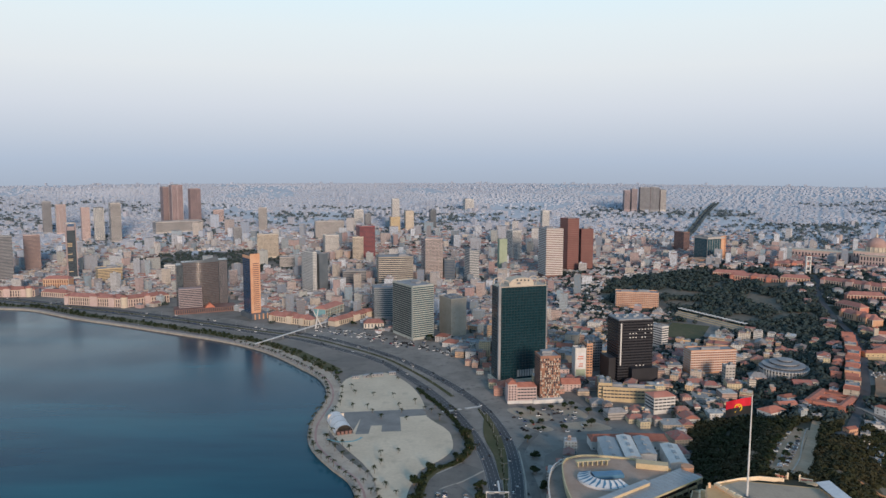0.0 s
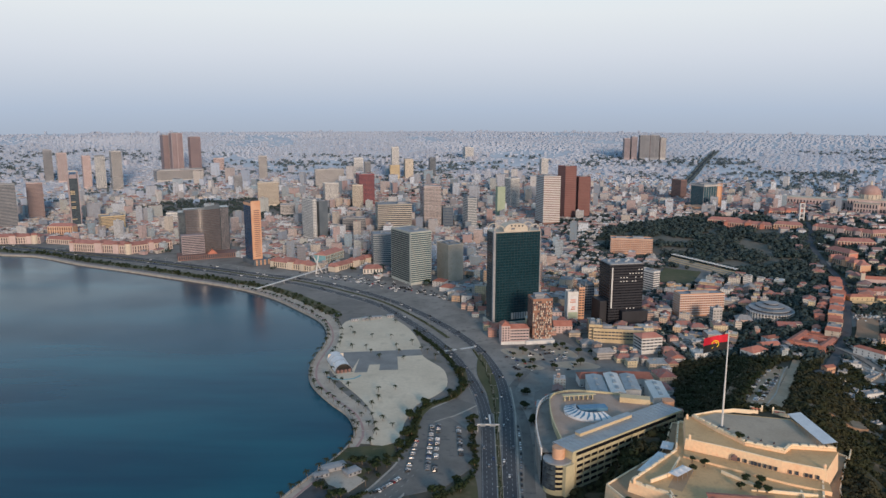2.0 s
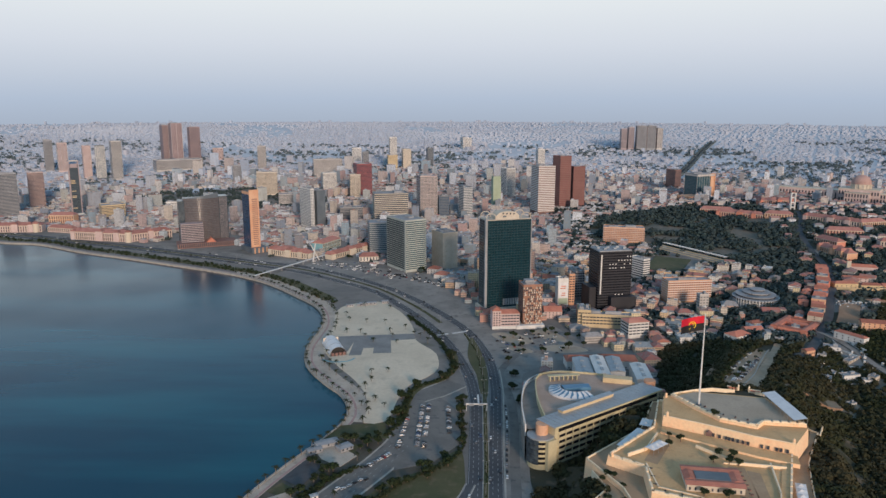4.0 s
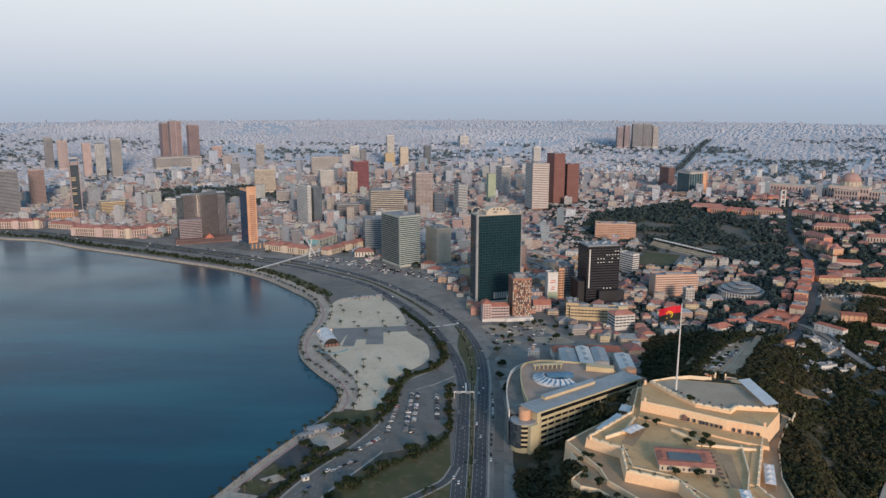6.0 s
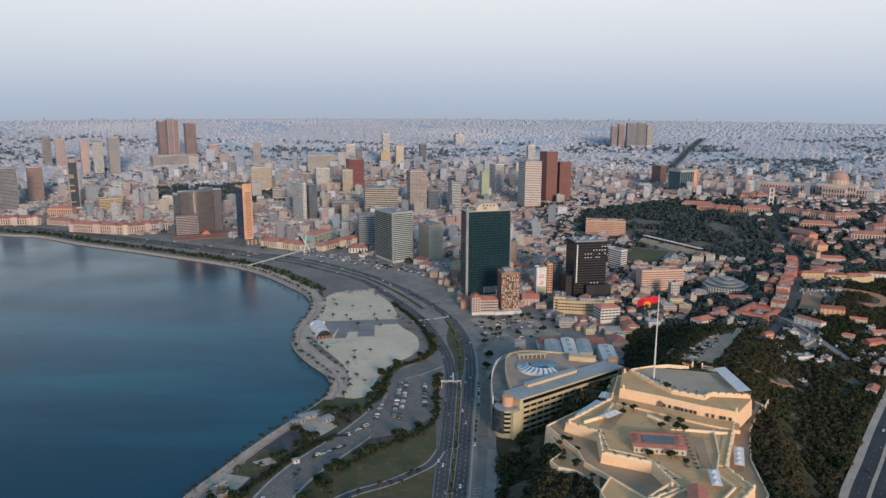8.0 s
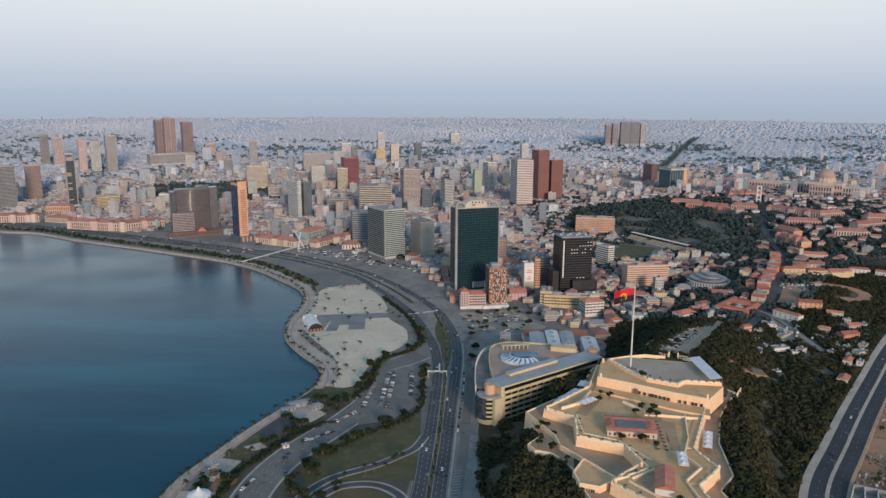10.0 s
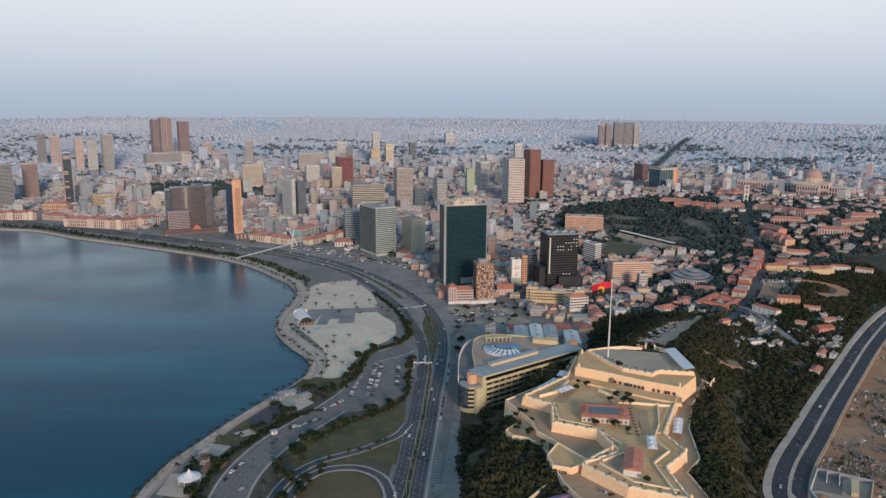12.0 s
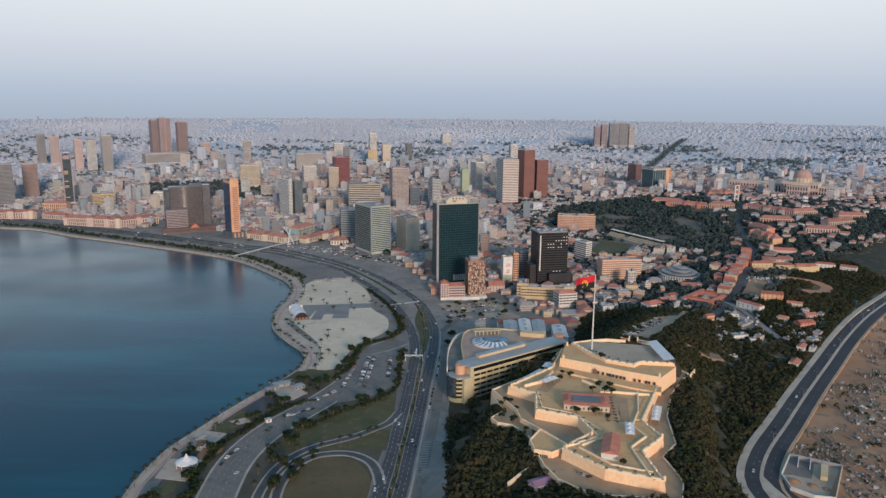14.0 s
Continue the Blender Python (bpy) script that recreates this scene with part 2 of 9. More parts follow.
for key, colour in (("car_white", (0.75, 0.75, 0.75)), ("car_black", (0.015, 0.015, 0.018)), ("car_grey", (0.22, 0.23, 0.25)),
                    ("car_red", (0.35, 0.02, 0.02)), ("car_blue", (0.03, 0.06, 0.16)), ("car_silver", (0.5, 0.51, 0.53))):
    M[key] = surface(key + "_paint", colour, tuple(v * 1.15 for v in colour), 1.0, 8.0, 0.3, bump=0.0)


def leaf_material(name, c1, c2, c3):
    """Foliage: a tone for each leaf clump, over large patches of drier and greener growth."""
    m, nodes, links, b = material(name, 0.75)
    geo = nodes.new("ShaderNodeNewGeometry")
    colour = blend(nodes, links, geo.outputs["Random Per Island"], c1, c2)
    colour = blend(nodes, links, grain(nodes, links, 0.025, 3.0), colour, c3)
    b.inputs["Specular IOR Level"].default_value = 0.12
    links.new(colour, b.inputs["Base Color"])
    return m


M["leaf"] = leaf_material("tree_leaves", (0.012, 0.022, 0.010), (0.032, 0.048, 0.020), (0.028, 0.036, 0.018))
# city trees: a bluish haze is mixed into the green
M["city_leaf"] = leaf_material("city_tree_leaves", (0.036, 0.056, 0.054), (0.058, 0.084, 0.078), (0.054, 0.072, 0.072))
M["hill_leaf"] = leaf_material("hill_bush_leaves", (0.023, 0.030, 0.013), (0.034, 0.042, 0.018), (0.052, 0.046, 0.024))
# far trees: haze painted into the leaf colour as pale blue-grey
M["far_leaf"] = leaf_material("hazed_suburb_leaves", (0.085, 0.115, 0.12), (0.125, 0.155, 0.16), (0.11, 0.14, 0.155))
M["palm_leaf"] = leaf_material("palm_fronds", (0.016, 0.024, 0.012), (0.035, 0.045, 0.02), (0.03, 0.034, 0.018))


def water_material():
    m, nodes, links, b = material("bay_water", 0.16)
    patches = grain(nodes, links, 0.0035, 3.0, 0.4, 0.62)
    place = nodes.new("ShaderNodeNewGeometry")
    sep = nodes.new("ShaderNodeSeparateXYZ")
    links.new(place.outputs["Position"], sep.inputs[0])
    depth = nodes.new("ShaderNodeMapRange")   # darker towards the open bay
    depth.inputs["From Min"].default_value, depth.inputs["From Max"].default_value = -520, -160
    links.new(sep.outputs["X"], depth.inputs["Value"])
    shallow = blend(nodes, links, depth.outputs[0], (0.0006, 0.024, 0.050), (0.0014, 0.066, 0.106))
    stretch = nodes.new("ShaderNodeMapping")
    stretch.inputs["Scale"].default_value, stretch.inputs["Rotation"].default_value = (0.0022, 0.011, 1.0), (0, 0, radians(-14))
    links.new(place.outputs["Position"], stretch.inputs["Vector"])
    streak = nodes.new("ShaderNodeTexNoise")
    streak.inputs["Scale"].default_value, streak.inputs["Detail"].default_value = 1.0, 5.0
    links.new(stretch.outputs[0], streak.inputs["Vector"])
    wind = nodes.new("ShaderNodeMapRange")
    wind.inputs["From Min"].default_value, wind.inputs["From Max"].default_value = 0.48, 0.72
    links.new(streak.outputs["Fac"], wind.inputs["Value"])
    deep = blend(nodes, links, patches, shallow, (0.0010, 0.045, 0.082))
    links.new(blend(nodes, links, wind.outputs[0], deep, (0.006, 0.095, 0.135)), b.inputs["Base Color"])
    b.inputs["Specular IOR Level"].default_value = 0.37
    b.inputs["IOR"].default_value = 1.33
    rough = nodes.new("ShaderNodeMapRange")
    rough.inputs["To Min"].default_value, rough.inputs["To Max"].default_value = 0.13, 0.24
    links.new(grain(nodes, links, 0.006, 2.0), rough.inputs["Value"])
    links.new(rough.outputs[0], b.inputs["Roughness"])
    bumped(nodes, links, b, grain(nodes, links, 0.22, 4.0, 0.0, 1.0), 0.10, 0.5)
    return m


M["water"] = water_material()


def city_wall_material(name, palette, pane):
    """Painted house walls: a colour for each house, rows of windows by the wall's own metres, stains."""
    m, nodes, links, b = material(name, 0.85)
    geo = nodes.new("ShaderNodeNewGeometry")
    ramp = nodes.new("ShaderNodeValToRGB")
    ramp.color_ramp.interpolation = "CONSTANT"
    while len(ramp.color_ramp.elements) < len(palette):
        ramp.color_ramp.elements.new(0.5)
    for n, (stop, colour) in enumerate(zip(ramp.color_ramp.elements, palette)):
        stop.position, stop.color = n / len(palette), (*colour, 1)
    links.new(geo.outputs["Random Per Island"], ramp.inputs[0])
    colour = blend(nodes, links, grain(nodes, links, 0.25, 4.0, 0.5, 0.75), ramp.outputs[0], (0.3, 0.27, 0.24))
    uv = nodes.new("ShaderNodeUVMap")
    uv.uv_map = "metres"
    sep = nodes.new("ShaderNodeSeparateXYZ")
    links.new(uv.outputs[0], sep.inputs[0])

    def op(kind, a, c=None):
        n = nodes.new("ShaderNodeMath")
        n.operation = kind
        for k, value in enumerate((a, c)):
            if isinstance(value, (int, float)):
                n.inputs[k].default_value = value
            elif value is not None:
                links.new(value, n.inputs[k])
        return n.outputs[0]

    cells = []
    for axis, size, share in (("X", 3.1, 0.5), ("Y", 3.0, 0.5)):
        cell = op("FRACT", op("DIVIDE", sep.outputs[axis], size))
        cells.append(op("LESS_THAN", op("ABSOLUTE", op("SUBTRACT", cell, 0.55)), share / 2))
    banded = op("GREATER_THAN", op("FRACT", op("MULTIPLY", geo.outputs["Random Per Island"], 37.3)), 0.66)   # a third of the houses have balcony bands
    cells[0] = op("MAXIMUM", cells[0], banded)
    colour = blend(nodes, links, op("MULTIPLY", op("MULTIPLY", cells[0], cells[1]), 0.62), colour, pane)
    links.new(colour, b.inputs["Base Color"])
    return m


def tint(palette, r, g, b):
    return tuple((c[0] * r, c[1] * g, c[2] * b) for c in palette)


def soften(palette, k):
    """Draws the tones of a palette towards their mean."""
    mean = [sum(c[i] for c in palette) / len(palette) for i in range(3)]
    return tuple(tuple(v + (m - v) * k for v, m in zip(c, mean)) for c in palette)


# city wall colours, cooled: part of their blue is haze over the quarters
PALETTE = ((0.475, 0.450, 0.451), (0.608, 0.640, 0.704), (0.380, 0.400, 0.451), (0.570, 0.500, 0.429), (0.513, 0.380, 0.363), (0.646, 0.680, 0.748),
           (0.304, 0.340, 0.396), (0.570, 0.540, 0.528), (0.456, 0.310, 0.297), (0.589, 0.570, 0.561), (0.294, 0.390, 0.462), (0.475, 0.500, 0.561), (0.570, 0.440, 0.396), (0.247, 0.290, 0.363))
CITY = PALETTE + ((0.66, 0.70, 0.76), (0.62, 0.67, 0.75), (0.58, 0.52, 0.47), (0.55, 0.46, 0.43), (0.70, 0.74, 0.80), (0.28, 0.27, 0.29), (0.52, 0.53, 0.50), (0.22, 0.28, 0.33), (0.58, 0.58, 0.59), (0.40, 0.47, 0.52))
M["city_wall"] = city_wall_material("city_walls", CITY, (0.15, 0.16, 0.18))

TOWN = ((0.58, 0.46, 0.34), (0.66, 0.65, 0.62), (0.60, 0.40, 0.26), (0.52, 0.36, 0.30), (0.62, 0.52, 0.34), (0.70, 0.69, 0.67), (0.40, 0.38, 0.36), (0.58, 0.50, 0.43),
        (0.46, 0.25, 0.20), (0.60, 0.55, 0.48), (0.34, 0.40, 0.42), (0.66, 0.48, 0.30), (0.48, 0.46, 0.44))
M["town_wall"] = city_wall_material("town_walls", TOWN, (0.10, 0.095, 0.10))
# far wall colours, paled and blued: haze is painted into walls and panes
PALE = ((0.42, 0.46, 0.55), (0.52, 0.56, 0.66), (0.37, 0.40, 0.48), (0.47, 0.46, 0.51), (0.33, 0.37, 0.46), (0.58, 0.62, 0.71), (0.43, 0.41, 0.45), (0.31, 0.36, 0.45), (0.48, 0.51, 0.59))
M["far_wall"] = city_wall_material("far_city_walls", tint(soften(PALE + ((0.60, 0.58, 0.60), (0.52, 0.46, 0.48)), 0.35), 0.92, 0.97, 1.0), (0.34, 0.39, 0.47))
# outermost walls: tones drawn closer together for the thicker painted haze
M["haze_wall"] = city_wall_material("outer_suburb_walls", tint(soften(PALE, 0.7), 0.90, 0.95, 0.98), (0.37, 0.42, 0.50))


def island_material(name, palette, rough=0.85):
    m, nodes, links, b = material(name, rough)
    geo = nodes.new("ShaderNodeNewGeometry")
    ramp = nodes.new("ShaderNodeValToRGB")
    ramp.color_ramp.interpolation = "CONSTANT"
    while len(ramp.color_ramp.elements) < len(palette):
        ramp.color_ramp.elements.new(0.5)
    for n, (stop, colour) in enumerate(zip(ramp.color_ramp.elements, palette)):
        stop.position, stop.color = n / len(palette), (*colour, 1)
    links.new(geo.outputs["Random Per Island"], ramp.inputs[0])
    colour = blend(nodes, links, grain(nodes, links, 0.3, 4.0, 0.45, 0.75), ramp.outputs[0], (0.22, 0.2, 0.19))
    links.new(colour, b.inputs["Base Color"])
    return m


M["city_roof"] = island_material("city_flat_roofs", soften(((0.32, 0.31, 0.30), (0.42, 0.40, 0.38), (0.50, 0.49, 0.47), (0.25, 0.25, 0.26), (0.36, 0.31, 0.27),
                                                     (0.45, 0.44, 0.44), (0.30, 0.22, 0.18), (0.40, 0.42, 0.44), (0.58, 0.58, 0.58), (0.20, 0.20, 0.22), (0.36, 0.20, 0.16)), 0.0))
# city tile reds, dulled towards pink with haze mixed in
M["city_tile"] = island_material("city_tiled_roofs", ((0.36, 0.165, 0.14), (0.40, 0.20, 0.165), (0.30, 0.16, 0.15), (0.42, 0.21, 0.175), (0.32, 0.25, 0.24), (0.25, 0.20, 0.20)))
M["town_tile"] = island_material("town_tiled_roofs", ((0.34, 0.125, 0.10), (0.40, 0.155, 0.115), (0.27, 0.11, 0.10), (0.36, 0.15, 0.115), (0.23, 0.135, 0.125), (0.20, 0.165, 0.16), (0.30, 0.29, 0.29)))
# roofs of the outer and far suburbs hold the same painted haze
M["haze_roof"] = island_material("outer_suburb_roofs", soften(((0.50, 0.57, 0.67), (0.56, 0.63, 0.72), (0.45, 0.52, 0.62)), 0.4))
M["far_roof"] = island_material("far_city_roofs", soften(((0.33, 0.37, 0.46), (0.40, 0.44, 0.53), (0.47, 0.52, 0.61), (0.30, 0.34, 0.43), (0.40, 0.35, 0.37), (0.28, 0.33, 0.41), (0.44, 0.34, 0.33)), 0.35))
M["shack"] = island_material("shack_sheets", ((0.16, 0.15, 0.15), (0.34, 0.33, 0.33), (0.12, 0.11, 0.10), (0.26, 0.18, 0.13), (0.50, 0.49, 0.48), (0.10, 0.15, 0.16), (0.22, 0.13, 0.09), (0.07, 0.06, 0.055), (0.20, 0.17, 0.15)))


# ---------------------------------------------------------------- geometry helpers
class Soup:
    """Collects loose polygons, with metres along the walls as UV, and makes one mesh of them."""

    def __init__(self):
        self.v, self.f, self.uv, self.m = [], [], [], []

    def face(self, points, uv=None, mat=0):
        n = len(self.v)
        self.v.extend(points)
        self.f.append(tuple(range(n, n + len(points))))
        self.uv.extend(uv or [(0.0, 0.0)] * len(points))
        self.m.append(mat)

    def prism(self, poly, z0, z1, mat=0, top_mat=None, inset=0.0, bottom=False):
        """A closed solid over a polygon (counter-clockwise); its top is drawn in by inset."""
        n = len(poly)
        top = offset_loop(poly, -inset) if inset else poly
        base = len(self.v)
        self.v.extend([(x, y, z0) for x, y in poly] + [(x, y, z1) for x, y in top])
        run = 0.0
        for k in range(n):
            j = (k + 1) % n
            step = math.hypot(poly[j][0] - poly[k][0], poly[j][1] - poly[k][1])
            self.f.append((base + k, base + j, base + n + j, base + n + k))
            self.uv.extend([(run, 0.0), (run + step, 0.0), (run + step, z1 - z0), (run, z1 - z0)])
            self.m.append(mat)
            run += step
        tris = tessellate([Vector((x, y, 0)) for x, y in top])
        for tri in tris:
            a, b, c = (Vector((*top[i], 0)) for i in tri)
            tri = tri if (b - a).cross(c - a).z > 0 else tri[::-1]
            self.f.append(tuple(base + n + i for i in tri))
            self.uv.extend([(0.0, 0.0)] * 3)
            self.m.append(mat if top_mat is None else top_mat)
            if bottom:
                self.f.append(tuple(base + i for i in tri[::-1]))
                self.uv.extend([(0.0, 0.0)] * 3)
                self.m.append(mat)

    def box(self, cx, cy, z0, w, d, h, turn=0.0, mat=0, top_mat=None, bottom=True):
        c, s = math.cos(radians(turn)), math.sin(radians(turn))
        corners = [(cx + c * a - s * b, cy + s * a + c * b) for a, b in ((-w / 2, -d / 2), (w / 2, -d / 2), (w / 2, d / 2), (-w / 2, d / 2))]
        n = len(self.v)
        self.v.extend([(x, y, z0) for x, y in corners] + [(x, y, z0 + h) for x, y in corners])
        run = 0.0
        for k in range(4):
            j = (k + 1) % 4
            step = w if k % 2 == 0 else d
            self.f.append((n + k, n + j, n + 4 + j, n + 4 + k))
            self.uv.extend([(run, 0.0), (run + step, 0.0), (run + step, h), (run, h)])
            self.m.append(mat)
            run += step
        self.f.append((n + 4, n + 5, n + 6, n + 7))
        self.uv.extend([(0.0, 0.0)] * 4)
        self.m.append(mat if top_mat is None else top_mat)
        if bottom:
            self.f.append((n + 3, n + 2, n + 1, n))
            self.uv.extend([(0.0, 0.0)] * 4)
            self.m.append(mat)

    def gable(self, cx, cy, z0, w, d, rise, turn=0.0, mat=0, eave=0.5, hip=0.0):
        """A pitched roof, its ridge along the width; hip draws in the ridge's ends."""
        c, s = math.cos(radians(turn)), math.sin(radians(turn))
        at = lambda a, b, z: (cx + c * a - s * b, cy + s * a + c * b, z)
        W, D, r = w / 2 + eave, d / 2 + eave, w / 2 + eave - hip
        e = [at(-W, -D, z0), at(W, -D, z0), at(W, D, z0), at(-W, D, z0)]
        a, b = at(-r, 0, z0 + rise), at(r, 0, z0 + rise)
        n = len(self.v)
        self.v.extend(e + [a, b])
        for f in ((0, 1, 5, 4), (2, 3, 4, 5), (1, 2, 5), (3, 0, 4), (3, 2, 1, 0)):
            self.f.append(tuple(n + i for i in f))
            self.uv.extend([(0.0, 0.0)] * len(f))
            self.m.append(mat)

    def cone(self, cx, cy, z0, r0, r1, h, sides=8, mat=0, caps=True):
        n = len(self.v)
        ring = [(math.cos(2 * math.pi * k / sides), math.sin(2 * math.pi * k / sides)) for k in range(sides)]
        self.v.extend([(cx + r0 * a, cy + r0 * b, z0) for a, b in ring] + [(cx + r1 * a, cy + r1 * b, z0 + h) for a, b in ring])
        for k in range(sides):
            j = (k + 1) % sides
            self.f.append((n + k, n + j, n + sides + j, n + sides + k))
            self.uv.extend([(0.0, 0.0)] * 4)
            self.m.append(mat)
        if caps:
            self.f.append(tuple(n + sides + k for k in range(sides)))
            self.f.append(tuple(n + k for k in reversed(range(sides))))
            self.uv.extend([(0.0, 0.0)] * (2 * sides))
            self.m.extend([mat, mat])

    def tube(self, points, r0, r1, sides=6, mat=0):
        """A tapered tube along points."""
        n, last = len(self.v), len(points) - 1
        for k, p in enumerate(points):
            p = Vector(p)
            ahead = (Vector(points[min(k + 1, last)]) - Vector(points[max(k - 1, 0)])).normalized()
            side = ahead.orthogonal().normalized()
            other = ahead.cross(side)
            r = r0 + (r1 - r0) * k / last
            self.v.extend([tuple(p + r * (math.cos(2 * math.pi * i / sides) * side + math.sin(2 * math.pi * i / sides) * other)) for i in range(sides)])
        for k in range(last):
            for i in range(sides):
                j = (i + 1) % sides
                self.f.append((n + k * sides + i, n + k * sides + j, n + (k + 1) * sides + j, n + (k + 1) * sides + i))
                self.uv.extend([(0.0, 0.0)] * 4)
                self.m.append(mat)

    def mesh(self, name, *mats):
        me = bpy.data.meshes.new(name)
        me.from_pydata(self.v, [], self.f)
        for m in mats:
            me.materials.append(m)
        if len(mats) > 1:
            me.polygons.foreach_set("material_index", self.m)
        layer = me.uv_layers.new(name="metres")
        layer.data.foreach_set("uv", [c for p in self.uv for c in p])
        me.update()
        return me


def tessellate(points):
    from mathutils.geometry import tessellate_polygon
    return [tuple(t) for t in tessellate_polygon([points])]


def offset_loop(poly, out):
    """The closed polygon with every edge moved outwards (counter-clockwise) by out."""
    made, n = [], len(poly)
    for k in range(n):
        a, b, c = Vector(poly[k - 1]), Vector(poly[k]), Vector(poly[(k + 1) % n])
        d1, d2 = (b - a).normalized(), (c - b).normalized()
        n1, n2 = Vector((d1.y, -d1.x)), Vector((d2.y, -d2.x))
        mid = n1 + n2
        scale = out * 2 / max(mid.length_squared, 0.6)
        made.append((b.x + mid.x * scale, b.y + mid.y * scale))
    return made


def smooth(points, step=8.0, closed=False):
    """A Catmull-Rom line through points, cut into steps."""
    made, n = [], len(points)
    get = (lambda k: Vector(points[k % n])) if closed else (lambda k: Vector(points[min(max(k, 0), n - 1)]))
    for k in range(n if closed else n - 1):
        a, b, c, d = get(k - 1), get(k), get(k + 1), get(k + 2)
        parts = max(1, int((c - b).length / step))
        for i in range(parts):
            t = i / parts
            p = 0.5 * (2 * b + (c - a) * t + (2 * a - 5 * b + 4 * c - d) * t * t + (3 * b - a - 3 * c + d) * t ** 3)
            made.append((p.x, p.y))
    if not closed:
        made.append(tuple(points[-1]))
    return made


def beside(line, off):
    """The open line moved to its right by off."""
    made, last = [], len(line) - 1
    for k, (x, y) in enumerate(line):
        a, b = Vector(line[max(k - 1, 0)]), Vector(line[min(k + 1, last)])
        d = (b - a).normalized()
        made.append((x + d.y * off, y - d.x * off))
    return made


def along(line, gap, start=0.0):
    """Points and headings every gap metres along a line."""
    want, run = start, 0.0
    for (ax, ay), (bx, by) in zip(line, line[1:]):
        step = math.hypot(bx - ax, by - ay)
        while step > 0 and want <= run + step:
            k = (want - run) / step
            yield ax + k * (bx - ax), ay + k * (by - ay), math.degrees(math.atan2(by - ay, bx - ax))
            want += gap
        run += step


def inside(x, y, poly):
    hit, j = False, len(poly) - 1
    for k in range(len(poly)):
        (ax, ay), (bx, by) = poly[k], poly[j]
        if (ay > y) != (by > y) and x < (bx - ax) * (y - ay) / (by - ay) + ax:
            hit = not hit
        j = k
    return hit


def near_line(x, y, line):
    return min(to_segment(x, y, *a, *b) for a, b in zip(line, line[1:]))


def thing(name, x, y, z, turn=0.0, label="", category="", group=""):
    ob = new(name)
    ob.empty_display_size = 0.5
    ob.matrix_basis = pose(x, y, z, 0, 0, turn)
    return tagged(ob, label, category, group)


def part(name, data, mat, parent, label=""):
    """One mesh object under a thing or a part; data is a Soup or a ready mesh."""
    mats = mat if isinstance(mat, (tuple, list)) else (mat,)
    me = data.mesh(name, *mats) if isinstance(data, Soup) else data
    ob = new(name, me)
    ob.parent = parent
    return tagged(ob, label) if label else ob


def setting(name, data, mat, label, kind="structure", category=""):
    mats = mat if isinstance(mat, (tuple, list)) else (mat,)
    return tagged(new(name, data.mesh(name, *mats)), label, category, "", kind)


def sheet(name, poly, z, mat, label, thick=0.4, kind="structure"):
    s = Soup()
    area = sum(a[0] * b[1] - b[0] * a[1] for a, b in zip(poly, poly[1:] + poly[:1]))
    s.prism(poly if area > 0 else poly[::-1], z - thick, z)
    return setting(name, s, mat, label, kind)


def ribbon_into(s, line, width, z, thick=0.4, mat=0):
    """A strip with a thickness along a line; z is a height or a function of x, y."""
    left, right = beside(line, -width / 2), beside(line, width / 2)
    h = z if callable(z) else (lambda x, y: z)
    n = len(s.v)
    for (ax, ay), (bx, by), (x, y) in zip(left, right, line):
        k = h(x, y)
        s.v.extend([(ax, ay, k), (bx, by, k), (ax, ay, k - thick), (bx, by, k - thick)])
    for k in range(len(line) - 1):
        a, b = n + 4 * k, n + 4 * k + 4
        for f in ((a, a + 1, b + 1, b), (a + 2, a, b, b + 2), (a + 1, a + 3, b + 3, b + 1)):
            s.f.append(f)
            s.uv.extend([(0.0, 0.0)] * 4)
            s.m.append(mat)


def ribbon(name, line, width, z, mat, label, thick=0.4, kind="structure"):
    s = Soup()
    ribbon_into(s, line, width, z, thick)
    return setting(name, s, mat, label, kind)


# ---------------------------------------------------------------- the lie of the land

def ease(a, b, v):
    k = min(max((v - a) / (b - a), 0.0), 1.0)
    return k * k * (3 - 2 * k)


def to_segment(x, y, ax, ay, bx, by):
    k = min(max(((x - ax) * (bx - ax) + (y - ay) * (by - ay)) / max((bx - ax) ** 2 + (by - ay) ** 2, 1e-9), 0.0), 1.0)
    return math.hypot(x - ax - k * (bx - ax), y - ay - k * (by - ay))


def terrain(x, y):
    """Height of the ground: flat by the bay, the fort hill, the upper town and the plateau far inland."""
    inland = (x + 390) * 0.446 + (y - 1288) * 0.895
    z = 3 + 34 * ease(200, 1300, inland) + 108 * ease(2400, 4950, math.hypot(x, y))
    z += 30 * math.exp(-(((x - 820) / 330) ** 2 + ((y - 1700) / 480) ** 2))
    z += 22 * math.exp(-(((x - 470) / 110) ** 2 + ((y - 1060) / 190) ** 2))
    fort = 1 - ease(80, 105, to_segment(x, y, 92, 465, 152, 650))
    down = min(max(((x - 200) * 108 + (y - 715) * 210) / 55764, 0.0), 1.0)
    spur = (42 - 33 * down) * (1 - ease(26, 84, to_segment(x, y, 200, 715, 308, 925)))
    z = z + max(25 * fort, spur)
    z -= 6 * math.exp(-(((x - 48) / 28) ** 2 + ((y - 560) / 60) ** 2))
    return z - 9 * math.exp(-(((x - 55) / 28) ** 2 + ((y - 465) / 32) ** 2))


